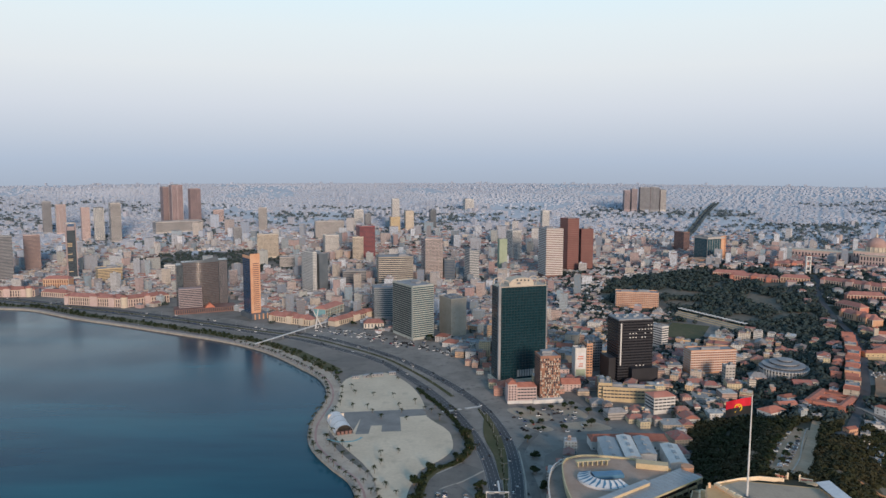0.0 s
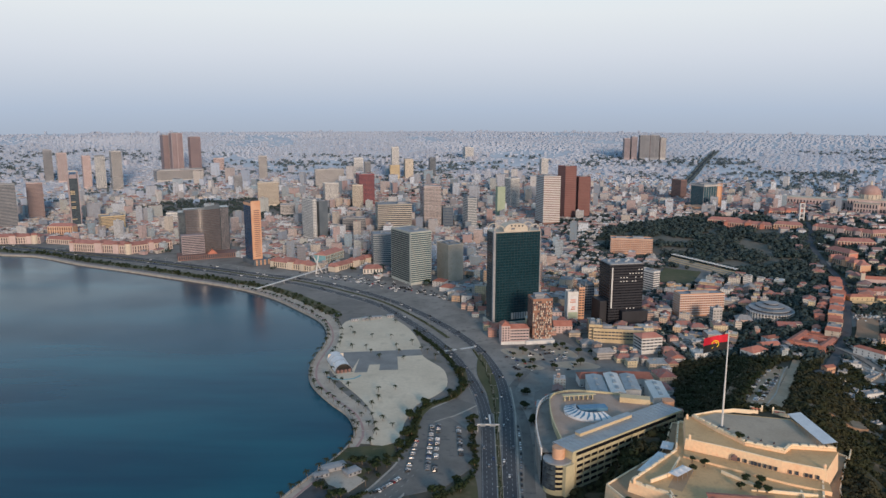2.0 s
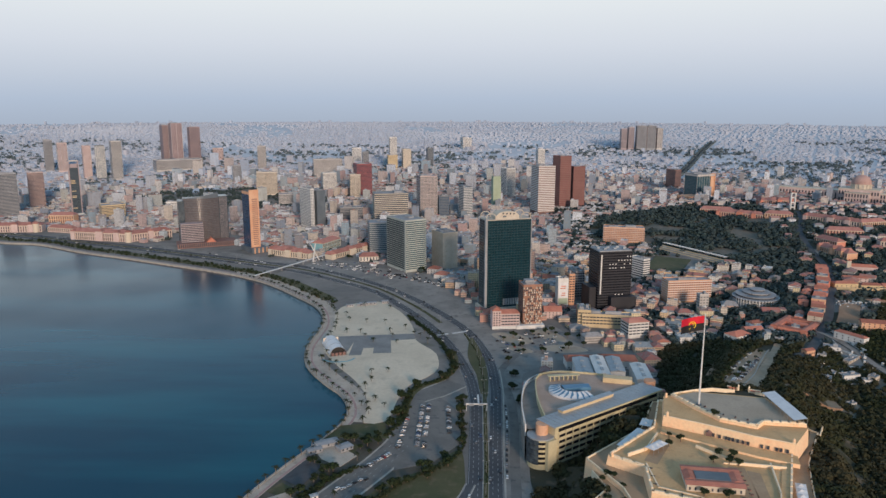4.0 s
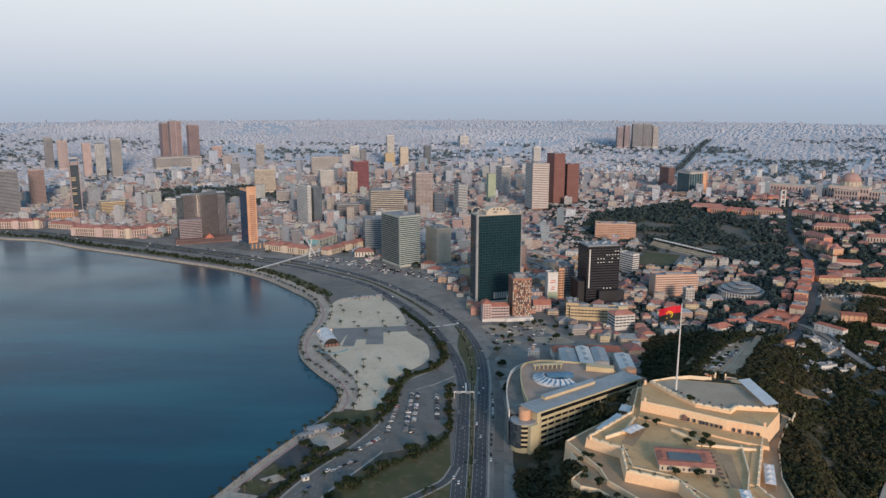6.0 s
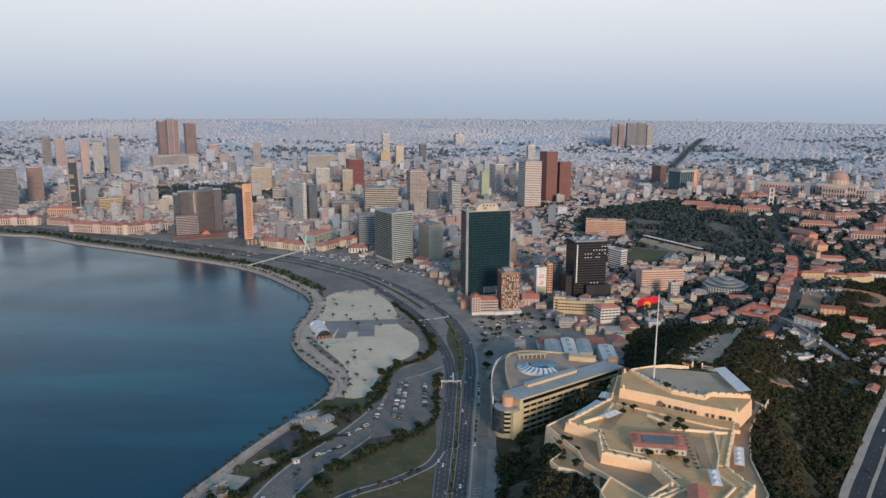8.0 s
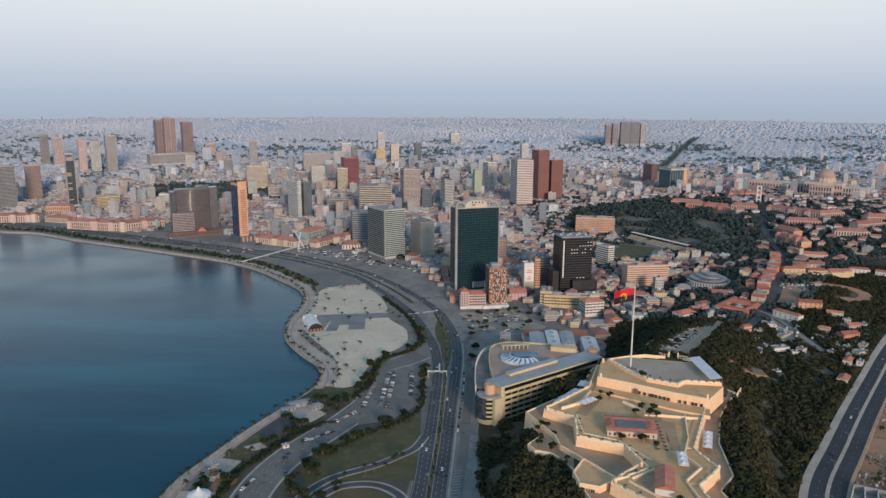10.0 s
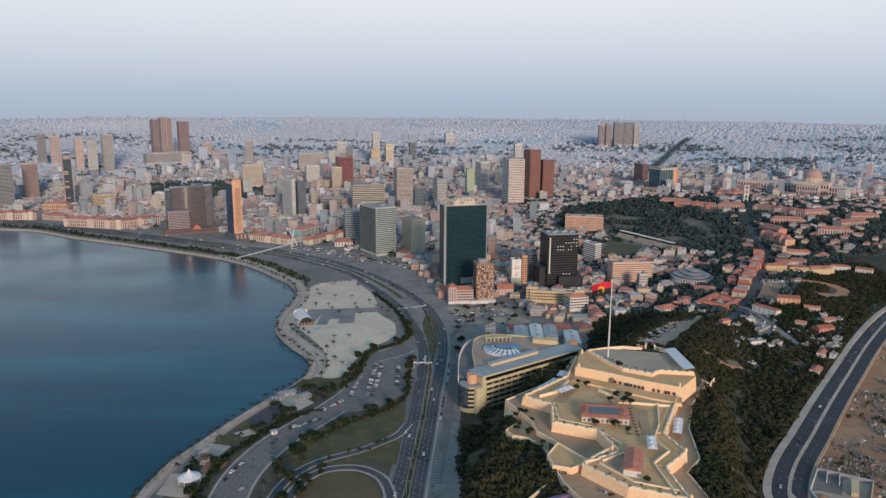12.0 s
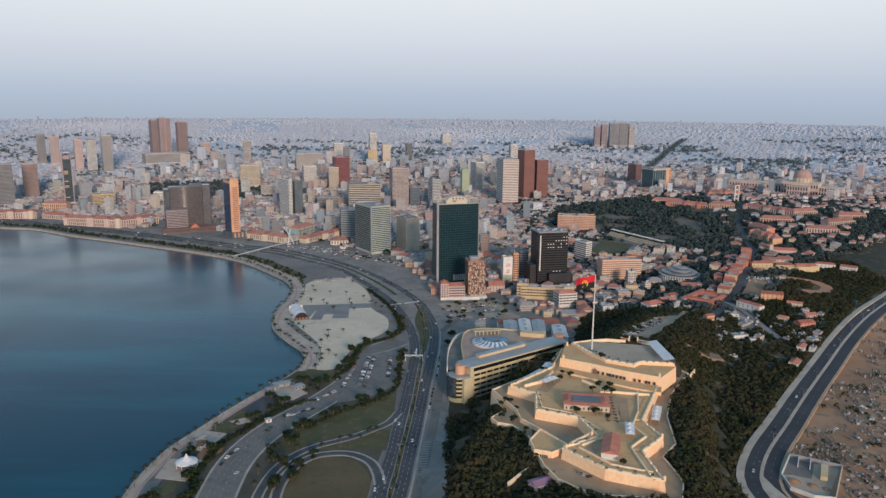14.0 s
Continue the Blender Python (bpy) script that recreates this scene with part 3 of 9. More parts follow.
SHORE = smooth([(-2600, 2290), (-1900, 1985), (-1400, 1765), (-1080, 1625), (-966, 1575), (-883, 1558), (-761, 1485), (-658, 1435), (-546, 1377), (-454, 1329), (-390, 1288),
                (-337, 1240), (-282, 1171), (-248, 1123), (-229, 1072), (-222, 1025), (-224, 981), (-225, 941), (-218, 897), (-204, 865),
                (-183, 831), (-164, 804), (-153, 771), (-153, 745), (-164, 713), (-183, 672), (-199, 634), (-213, 595), (-225, 561),
                (-229, 536), (-231, 512), (-231, 492), (-226, 420), (-215, 300), (-205, 100), (-230, -150)], 9.0)
LAND = SHORE + [(-250, -500), (2600, -500), (4400, 1500)] + [(4960 * math.cos(radians(a)), 4960 * math.sin(radians(a))) for a in range(24, 136, 4)]
LEFT_WAY = smooth([(-2000, 2065), (-1400, 1815), (-1015, 1658), (-851, 1590), (-699, 1528), (-554, 1458), (-419, 1389), (-319, 1335), (-245, 1275), (-175, 1207), (-118, 1109),
                   (-75, 1013), (-51, 934), (-36, 857), (-31, 787), (-33, 718), (-35, 661), (-38, 605), (-40, 557), (-44, 512), (-47, 470), (-56, 380), (-70, 250)], 8.0)
RIGHT_WAY = smooth([(-2000, 2090), (-1400, 1840), (-1005, 1682), (-842, 1612), (-690, 1549), (-545, 1480), (-408, 1412), (-300, 1362), (-225, 1300), (-155, 1228), (-95, 1138),
                    (-50, 1050), (-27, 985), (-12, 903), (-10, 826), (-13, 769), (-18, 689), (-22, 617), (-26, 557), (-29, 508), (-33, 465), (-42, 380), (-55, 250)], 8.0)
SIDE_WAY = smooth([(20, 925), (-2, 868), (3, 800), (2, 740), (-3, 675), (-7, 611), (-12, 558), (-16, 504), (-20, 460), (-28, 380), (-40, 250)], 8.0)
SERVICE_WAY = smooth([(-50, 838), (-70, 815), (-92, 795), (-98, 760), (-94, 715), (-108, 675), (-126, 640), (-146, 603), (-158, 570), (-164, 536), (-164, 500), (-160, 440), (-150, 330)], 6.0)
RAMP = smooth([(-40, 634), (-47, 613), (-58, 600), (-78, 582), (-104, 566), (-119, 550), (-129, 528), (-133, 502), (-133, 470), (-128, 400)], 4.0)
LOOP = smooth([(-46, 505), (-50, 524), (-57, 540), (-70, 551), (-84, 554), (-102, 549), (-114, 534), (-120, 512), (-120, 485), (-112, 440)], 4.0)
COAST_ROAD = smooth([(1500, 1700), (1000, 1330), (760, 1130), (630, 1006), (498, 857), (420, 760), (359, 681), (311, 616), (269.5, 560), (246, 517), (242, 490), (243, 455), (248, 410), (256, 330)], 10.0)
STREET = smooth([(322, 886), (342, 905), (370, 945), (396, 983), (421, 1019), (452, 1079), (482, 1132), (513, 1192), (562, 1300), (590, 1415), (612, 1496), (634, 1562), (680, 1658), (700, 1720)], 9.0)
STREET_LOW = smooth([(389, 990), (398, 955), (402, 920), (403, 880), (406, 843)], 6.0)
PLAZA = smooth([(-212, 1078), (-205, 1124), (-160, 1146), (-128, 1102), (-110, 1052), (-101, 1006), (-98, 975), (-85, 951), (-72, 926), (-69, 880), (-82, 851),
                (-98, 830), (-107, 794), (-113, 746), (-134, 741), (-134, 766), (-139, 803), (-155, 843), (-180, 886), (-203, 935), (-207, 975), (-206, 1030)], 10.0, True)
HARBOUR_APRON = [(-1800, 2040), (-1033, 1700), (-847, 1632), (-648, 1560), (-476, 1490), (-391, 1447), (-252, 1435), (-152, 1341), (-87, 1324), (-35, 1160),
                 (-8, 1030), (13, 985), (50, 1000), (70, 1050), (92, 1000), (150, 925), (60, 905), (22, 865), (11, 800), (9, 740), (6, 675), (5, 611), (0, 545), (-6, 480), (-20, 380), (-35, 250),
                 (-78, 250), (-64, 380), (-54, 470), (-49, 520), (-47, 557), (-44, 605), (-41, 661), (-39, 718), (-38, 787), (-43, 857), (-58, 934), (-82, 1013),
                 (-125, 1109), (-182, 1207), (-252, 1270), (-326, 1328), (-425, 1382), (-560, 1450), (-700, 1520), (-851, 1580), (-1015, 1648), (-1800, 1970)]
COURT = [(57, 619), (80, 601), (76, 567), (109, 552), (117, 520), (89, 504), (87, 499), (113, 468), (153, 451), (149, 495), (171, 519), (163, 548), (197, 622), (225, 668), (122, 722), (104, 668)]
UPPER = [(112, 668), (140, 652), (170, 632), (196, 619), (219, 648), (209, 703), (152, 716), (124, 710)]
OUTER = [(44, 628), (62, 585), (64, 567), (78, 546), (68, 524), (70, 505), (73, 488), (80, 468), (100, 447), (161, 441), (170, 467), (166, 502), (182, 523), (190, 573), (209, 622), (240, 672), (214, 716), (122, 735), (98, 680)]
MALL = [(4, 662), (14, 655), (30, 660), (140, 742), (158, 770), (150, 786), (128, 794), (100, 838), (62, 842), (30, 828), (12, 790), (8, 720)]


def seaward(x, y):
    """Metres to the bare side of the coast road."""
    return x - float(np.interp(y, (330, 410, 455, 490, 517, 560, 616, 681, 760, 857, 1006, 1130, 1330), (256, 248, 243, 242, 246, 269.5, 311, 359, 420, 498, 630, 760, 1000)))


def ground_sheet():
    """The land: one sheet from the shore to the horizon."""
    from mathutils.geometry import delaunay_2d_cdt
    points = [Vector(p) for p in LAND]
    loop = [list(range(len(LAND)))]
    rng = random.Random(3)
    for x0, x1, y0, y1, step in ((-400, 1100, 300, 1400, 22), (-2400, 2400, 1400, 2600, 60), (-4200, 5500, 2600, 5500, 110), (1100, 3500, -200, 1400, 120), (-250, 1100, -400, 300, 60)):
        x = x0 + step / 2
        while x < x1:
            y = y0 + step / 2
            while y < y1:
                if inside(x, y, LAND) and (y > 2600 or near_line(x, y, SHORE[::3] + [SHORE[-1]]) > step * 0.7):
                    points.append(Vector((x + rng.uniform(-1, 1), y + rng.uniform(-1, 1))))
                y += step
            x += step
    co, _, faces, *_ = delaunay_2d_cdt(points, [], loop, 1, 0.001)
    s = Soup()
    s.v = []
    for p in co:
        z = terrain(p.x, p.y)
        if p.x > 200 and 300 < p.y < 1700:   # cuttings for the roads
            if near_line(p.x, p.y, COAST_ROAD) < 46:
                z -= 1.6
            elif near_line(p.x, p.y, STREET) < 20 or near_line(p.x, p.y, STREET_LOW) < 16:
                z -= 1.0
        s.v.append((p.x, p.y, z))
    for f in faces:
        a, b, c = (co[i] for i in f[:3])
        f = tuple(f) if (b - a).cross(c - a) > 0 else tuple(f)[::-1]
        x, y = sum(co[i].x for i in f) / len(f), sum(co[i].y for i in f) / len(f)
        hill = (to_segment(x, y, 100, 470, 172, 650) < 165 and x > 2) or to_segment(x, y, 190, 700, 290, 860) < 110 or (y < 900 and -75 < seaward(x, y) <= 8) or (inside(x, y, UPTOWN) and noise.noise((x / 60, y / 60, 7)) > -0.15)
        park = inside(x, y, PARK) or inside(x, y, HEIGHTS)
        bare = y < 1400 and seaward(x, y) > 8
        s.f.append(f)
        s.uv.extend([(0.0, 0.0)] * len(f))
        # past 2450 m the faces take the ground colour that holds the haze
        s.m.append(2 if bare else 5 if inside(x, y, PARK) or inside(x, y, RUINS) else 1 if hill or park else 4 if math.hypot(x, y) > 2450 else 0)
    # the quay face, down into the water
    edge = len(s.v)
    for x, y in SHORE:
        s.v.extend([(x, y, terrain(x, y)), (x, y, -3)])
    for k in range(len(SHORE) - 1):
        a = edge + 2 * k
        s.f.append((a, a + 2, a + 3, a + 1))
        s.uv.extend([(0.0, 0.0)] * 4)
        s.m.append(3)
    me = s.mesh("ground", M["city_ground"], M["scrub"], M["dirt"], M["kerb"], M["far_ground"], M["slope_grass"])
    return tagged(new("ground", me), "city ground of grey dust, scrub hills and bare red earth, haze painted far out", "ground", "", "structure")


UPTOWN = [(230, 760), (440, 780), (700, 1040), (1000, 1350), (1200, 1750), (900, 1900), (640, 1850), (560, 1600), (520, 1300), (430, 1250), (340, 1120), (240, 960)]
RUINS = [(290, 750), (420, 765), (500, 860), (560, 960), (480, 950), (420, 880), (400, 900), (370, 960), (320, 900)]
PARK = [(225, 1640), (330, 1500), (400, 1420), (470, 1300), (520, 1290), (560, 1400), (600, 1560), (650, 1800), (560, 1880), (400, 1850), (280, 1800)]
HEIGHTS = [(300, 800), (420, 830), (520, 930), (650, 1060), (800, 1200), (900, 1400), (640, 1230), (560, 1140), (470, 1000), (380, 930), (310, 880)]
ground_sheet()

s = Soup()
s.face([(-6000, -1500, 1.0), (6000, -1500, 1.0), (6000, 6000, 1.0), (-6000, 6000, 1.0)])
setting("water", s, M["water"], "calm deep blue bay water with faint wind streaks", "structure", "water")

# waterfront
ribbon("seawall", beside(SHORE, -0.6), 1.6, 3.75, M["kerb"], "low pale stone quay wall along the bay", 1.2)
ribbon("promenade", [p for p in beside(SHORE, -16) if p[1] > 735 and p[0] > -420], 13, 3.15, M["paving"], "pale paved strip between promenade and plaza")
ribbon("promenade", beside(SHORE, -5.2), 9.0, 3.16, M["paving"], "pale paved waterfront promenade")
ribbon("cycle_path", beside(SHORE, -8.2), 2.2, 3.2, M["pink_path"], "faded pink cycle path along the promenade")
sheet("plaza", PLAZA, 3.24, M["plaza"], "wide pale gravel plaza by the bay")
for n, poly in enumerate(([(-205, 985), (-100, 1000), (-99, 978), (-150, 968), (-206, 962)], [(-172, 966), (-128, 972), (-124, 928), (-145, 926), (-146, 945), (-158, 944), (-158, 920), (-172, 918)],
                          [(-204, 962), (-172, 966), (-176, 925), (-190, 930), (-202, 938)])):
    sheet("plaza_path", poly, 3.29, M["plaza_dark"], "dark grey paved band across the plaza")
sheet("road_apron", HARBOUR_APRON, 3.08, M["old_asphalt"], "worn grey asphalt of the bay avenue and its parking")

# carriageways, medians and markings
for name, line, width in (("road_west", LEFT_WAY, 12.5), ("road_east", RIGHT_WAY, 12.0), ("road_side", SIDE_WAY, 8.0), ("ramp_road", RAMP, 6.5), ("loop_road", LOOP, 6.5)):
    ribbon(name, line, width, {"road_west": 3.2, "road_east": 3.21, "road_side": 3.17}.get(name, 3.26), M["worn_asphalt" if name == "road_side" else "asphalt"], "dark asphalt carriageway of the bay avenue")
ribbon("side_kerb", [p for p in beside(RIGHT_WAY, -7.4) if p[1] < 880], 1.5, 3.3, M["kerb"], "pale kerb between the avenue and the side road")
ribbon("ramp_kerb", RAMP, 8.6, 3.235, M["kerb"], "pale kerb of the ramp road")
ribbon("loop_kerb", LOOP, 9.5, 3.225, M["kerb"], "pale kerb of the loop road")
ribbon("service_kerb", SERVICE_WAY, 30, 3.12, M["kerb"], "pale stone kerb and footway of the service road")
ribbon("service_road", SERVICE_WAY, 26, 3.14, M["worn_asphalt"], "wide worn grey asphalt service road beside the park")
LOT = [(-104, 720), (-90, 780), (-66, 800), (-52, 778), (-46, 745), (-48, 700), (-70, 668), (-100, 655)]
sheet("parking_lot", LOT, 3.17, M["worn_asphalt"], "grey asphalt parking lot by the park")
s = Soup()
for line, offs in ((LEFT_WAY, (-2.1, 2.1)), (RIGHT_WAY, (-2.0, 2.0)), (COAST_ROAD, ())):
    for off in offs:
        run = beside(line, off)
        for x, y, a in along(run, 8.0):
            if y < 1400:
                s.box(x, y, 3.1, 3.6, 0.28, 0.13, a)
for line in (LEFT_WAY, RIGHT_WAY):
    for off in (-5.6, 5.4):
        ribbon_into(s, [p for p in beside(line, off) if p[1] < 1500], 0.25, 3.23, 0.1)
for line in (RAMP, LOOP):
    for off in (-2.9, 2.9):
        ribbon_into(s, beside(line, off), 0.2, 3.29, 0.05)
for k in range(14):
    s.box(-12 - k * 0.28, 575 - 4.2 * k, 3.1, 6.5, 0.5, 0.12, 12)
for off in (-7, -2.5, 2.5, 7):
    for x, y, a in along(beside(SERVICE_WAY, off), 9.0, 4):
        if 440 < y < 700:
            s.box(x, y, 3.05, 3.0, 0.22, 0.14, a)
setting("road_markings", s, M["marking"], "worn white lane dashes and edge lines on the avenue", "stuff", "road marking")
median = smooth([(-38, 1000), (-26, 930), (-22, 860), (-22, 800), (-24, 740), (-26, 680), (-29, 620), (-33, 560), (-36, 510), (-40, 465), (-49, 380), (-62, 250)], 6.0)
wide = Soup()
left, right = beside(LEFT_WAY, -6.6), beside(RIGHT_WAY, 6.4)
ribbon("median_kerb", median, 4.4, 3.32, M["kerb"], "pale stone kerb round the planted median")
ribbon("median_bed", median, 3.6, 3.42, M["grass"], "dry planted median strip between the carriageways")
sheet("median_island", smooth([(-30, 985), (-20, 930), (-16, 880), (-17, 830), (-20, 800), (-26, 812), (-28, 860), (-36, 920)], 8, True), 3.46, M["grass"], "brown grass island between the carriageways")
far_median = smooth([(-2000, 2077), (-1010, 1670), (-847, 1601), (-695, 1538), (-550, 1469), (-414, 1400), (-310, 1348), (-235, 1288), (-165, 1218), (-106, 1124), (-68, 1045)], 10)
ribbon("median_bed", far_median, 5, 3.42, M["grass"], "planted median strip of the far avenue")

# lawns and beds of the waterfront park
LAWNS = ([(-156, 735), (-115, 742), (-108, 710), (-128, 712), (-150, 712), (-166, 708)], [(-157, 694), (-151, 707), (-132, 697), (-136, 680)], [(-203, 600), (-195, 613), (-179, 600), (-185, 589)],
         [(-193, 622), (-184, 635), (-170, 623), (-176, 612)], [(-215, 498), (-200, 508), (-196, 496), (-207, 480), (-214, 480)])
for poly in LAWNS:
    sheet("lawn", poly, 3.22, M["grass"], "dry green park lawn beside the promenade")
sheet("park_ground", [(-168, 700), (-150, 742), (-112, 748), (-106, 730), (-48, 700), (-44, 650), (-46, 600), (-52, 520), (-60, 430), (-140, 420), (-212, 420), (-212, 540), (-200, 600), (-182, 660)], 3.045, M["park_soil"], "dark soil and dry grass of the park strip")
for poly in ([(-209, 594), (-185, 588), (-189, 573), (-197, 556), (-210, 559), (-212, 580)], [(-218, 512), (-218, 542), (-189, 541), (-193, 507)], [(-170, 690), (-153, 700), (-132, 678), (-143, 660), (-160, 672)],
             [(-190, 612), (-180, 606), (-170, 612), (-178, 620)]):
    sheet("park_terrace", poly, 3.3, M["paving"], "grey paved park terrace")
sheet("sunken_court", [(-186, 640), (-172, 672), (-158, 661), (-168, 628)], 3.24, M["asphalt"], "dark paved court between the park trees")
sheet("earth_patch", [(-196, 566), (-182, 574), (-180, 556), (-190, 540), (-198, 546)], 3.33, M["soil"], "bare brown earth beside the broken terrace")
TRIANGLE = smooth([(-44, 625), (-42, 590), (-44, 560), (-58, 562), (-76, 563), (-100, 560), (-112, 556), (-100, 572), (-78, 590), (-58, 608)], 6, True)
sheet("verge", TRIANGLE, 3.13, M["grass"], "dry grass verge between the ramp and the avenue")
sheet("verge", smooth([(-48, 690), (-44, 650), (-46, 625), (-60, 606), (-80, 590), (-106, 574), (-122, 556), (-130, 560), (-136, 580), (-120, 612), (-98, 640), (-72, 660)], 6, True), 3.11, M["grass"], "dry grass bank below the service road")
sheet("loop_lawn", smooth([(-53, 500), (-60, 528), (-72, 543), (-86, 548), (-100, 543), (-110, 528), (-115, 505), (-115, 480), (-105, 430), (-66, 430)], 6, True), 3.24, M["brown_lawn"], "round brown lawn inside the loop road")
sheet("hedge_bed", smooth([(-70, 950), (-60, 930), (-56, 885), (-68, 852), (-92, 828), (-100, 800), (-106, 750), (-103, 740), (-96, 745), (-92, 800), (-80, 828), (-62, 845), (-48, 880), (-50, 930)], 6, True), 3.3, M["grass"], "planted bank along the plaza")

# the coast road behind the hill
ribbon("coast_road", COAST_ROAD, 24.6, lambda x, y: terrain(x, y) + 0.3, M["new_asphalt"], "new dark asphalt dual road below the hill", 3.0)
ribbon("coast_road", smooth([(265, 548), (257.5, 524), (256, 505), (260, 486), (271, 462), (290, 435)], 6), 8, lambda x, y: terrain(x, y) + 0.24, M["new_asphalt"], "dark asphalt slip road round the walled yard", 3.0)
sheet("coast_island", [(247, 523), (244, 508), (242, 494), (243, 470), (258, 470), (253.5, 490), (250.5, 505), (249, 522)], terrain(247, 505) + 0.62, M["paving"], "pale paved island where the coast road forks", 0.6)
ribbon("coast_median", COAST_ROAD, 2.8, lambda x, y: terrain(x, y) + 0.55, M["paving"], "pale concrete median of the coast road", 0.6)
ribbon("coast_pavement", beside(COAST_ROAD, 15.3), 6.0, lambda x, y: terrain(x, y) + 0.5, M["paving"], "wide pale pavement along the hill's foot", 3.0)
ribbon("coast_pavement", beside(COAST_ROAD, -13.6), 2.4, lambda x, y: terrain(x, y) + 0.45, M["dusty_asphalt"], "narrow dusty pavement along the bare ground", 3.0)
s = Soup()
for off in (-6.9, 6.9):
    for x, y, a in along(beside(COAST_ROAD, off), 12.0):
        s.box(x, y, terrain(x, y) + 0.2, 3, 0.14, 0.14, a)
setting("coast_road_markings", s, M["marking"], "white lane dashes on the coast road", "stuff", "road marking")
ribbon("street", STREET, 11, lambda x, y: terrain(x, y) + 0.5, M["asphalt"], "asphalt street climbing to the upper town", 3.0)
ribbon("street_low", STREET_LOW, 8, lambda x, y: terrain(x, y) + 0.45, M["old_asphalt"], "grey lane below the climbing street", 3.0)
HILL_LOT = [(178, 733), (206, 779), (222, 812), (254, 862), (287, 912), (300, 930), (330, 936), (306, 893), (270, 830), (240, 775), (217, 733)]
ribbon("hill_road", smooth([(203, 720), (211, 735), (235, 777), (265, 832), (301, 895), (322, 932), (340, 950)], 6), 10, lambda x, y: terrain(x, y) + 0.6, M["dusty_asphalt"], "dusty grey asphalt road climbing to the fort's gate", 4)
ribbon("hill_parking", smooth([(190, 732), (224, 790), (246, 833), (276, 885), (291, 906)], 6), 23, lambda x, y: terrain(x, y) + 0.5, M["dusty_asphalt"], "dusty grey asphalt car park behind the fort", 5)
ribbon("parking_kerb", smooth([(203, 738), (233, 786), (257, 832), (290, 893), (300, 908)], 6), 1.2, lambda x, y: terrain(x, y) + 0.8, M["kerb"], "pale kerb between the road and the car park", 1)
ribbon("bare_slope", smooth([(190, 778), (204, 806), (228, 850), (262, 892)], 6), 12, lambda x, y: terrain(x, y) + 0.4, M["soil"], "bare red earth slope below the car park", 4)
SCARP = smooth([(243, 752), (256, 748), (270, 751), (284, 754), (308, 772)], 6)
ribbon("bare_slope", SCARP, 9, lambda x, y: terrain(x, y) + 0.5, M["soil"], "bare tan earth scarp among the bushes", 4)
DIRT_YARD = smooth([(430, 992), (444, 1014), (458, 1040), (470, 1062)], 6)
ribbon("earth_yard", DIRT_YARD, 24, lambda x, y: terrain(x, y) + 0.5, M["soil"], "bare dusty yard beside the climbing street", 4)
PAVED_YARD = smooth([(388, 952), (387, 925), (386, 900), (382, 882)], 6)
ribbon("paved_yard", PAVED_YARD, 20, lambda x, y: terrain(x, y) + 0.4, M["old_asphalt"], "grey paved yard stepping down the slope", 4)
ribbon("white_ramp", smooth([(405, 914), (414, 909), (421, 896), (424, 878)], 5), 5.5, lambda x, y: terrain(x, y) + 0.9, M["paving"], "pale concrete ramp between garden walls", 4)
ribbon("pool_road", smooth([(180, 905), (165, 870), (166, 830), (172, 790)], 8), 9, lambda x, y: terrain(x, y) + 0.4, M["asphalt"], "narrow asphalt road behind the mall", 3.0)
for poly in ([(-4, 1000), (8, 975), (32, 962), (44, 976), (22, 1004)], [(46, 1006), (58, 985), (80, 972), (84, 986), (66, 1020)], [(50, 950), (74, 932), (104, 940), (84, 960)], [(12, 948), (26, 930), (40, 936), (24, 954)]):
    sheet("traffic_island", smooth(poly, 4, True), 3.24, M["parade"], "dusty traffic island with a pale kerb")
    sheet("island_kerb", offset_loop(smooth(poly, 4, True) if sum(a[0] * b[1] - b[0] * a[1] for a, b in zip(poly, poly[1:] + poly[:1])) > 0 else smooth(poly, 4, True)[::-1], 0.7), 3.2, M["kerb"], "pale kerb round a traffic island")


# ---------------------------------------------------------------- towers and large buildings
FOOT = []   # footprints of the placed buildings: x, y, reach


def wall_rows(length, style, pitch, odd=False):
    """Openings of one storey along a wall: start, end, sill, head."""
    if style == "bands":
        return [(0.6, length - 0.6, 0.9, 2.6)]
    if style == "slots":
        return [(1.6, length - 1.6, 1.0, 2.4)]
    if style == "checker":
        n = max(1, int(length / 3.6))
        gap = length / n
        return [(gap * k + gap * (0.08 if odd else 0.52), gap * k + gap * (0.48 if odd else 0.94), 0.3, 2.5) for k in range(n)]
    n = max(1, int(length / pitch))
    gap = length / n
    half = gap * (0.36 if style == "grid" else 0.28)
    return [(gap * (k + 0.5) - half, gap * (k + 0.5) + half, 0.8 if style == "grid" else 1.0, 2.6 if style == "grid" else 2.3) for k in range(n)]


def slab_ring(w, d, out, h):
    s = Soup()
    s.box(0, 0, 0, w + 2 * out, d + 2 * out, h)
    return s


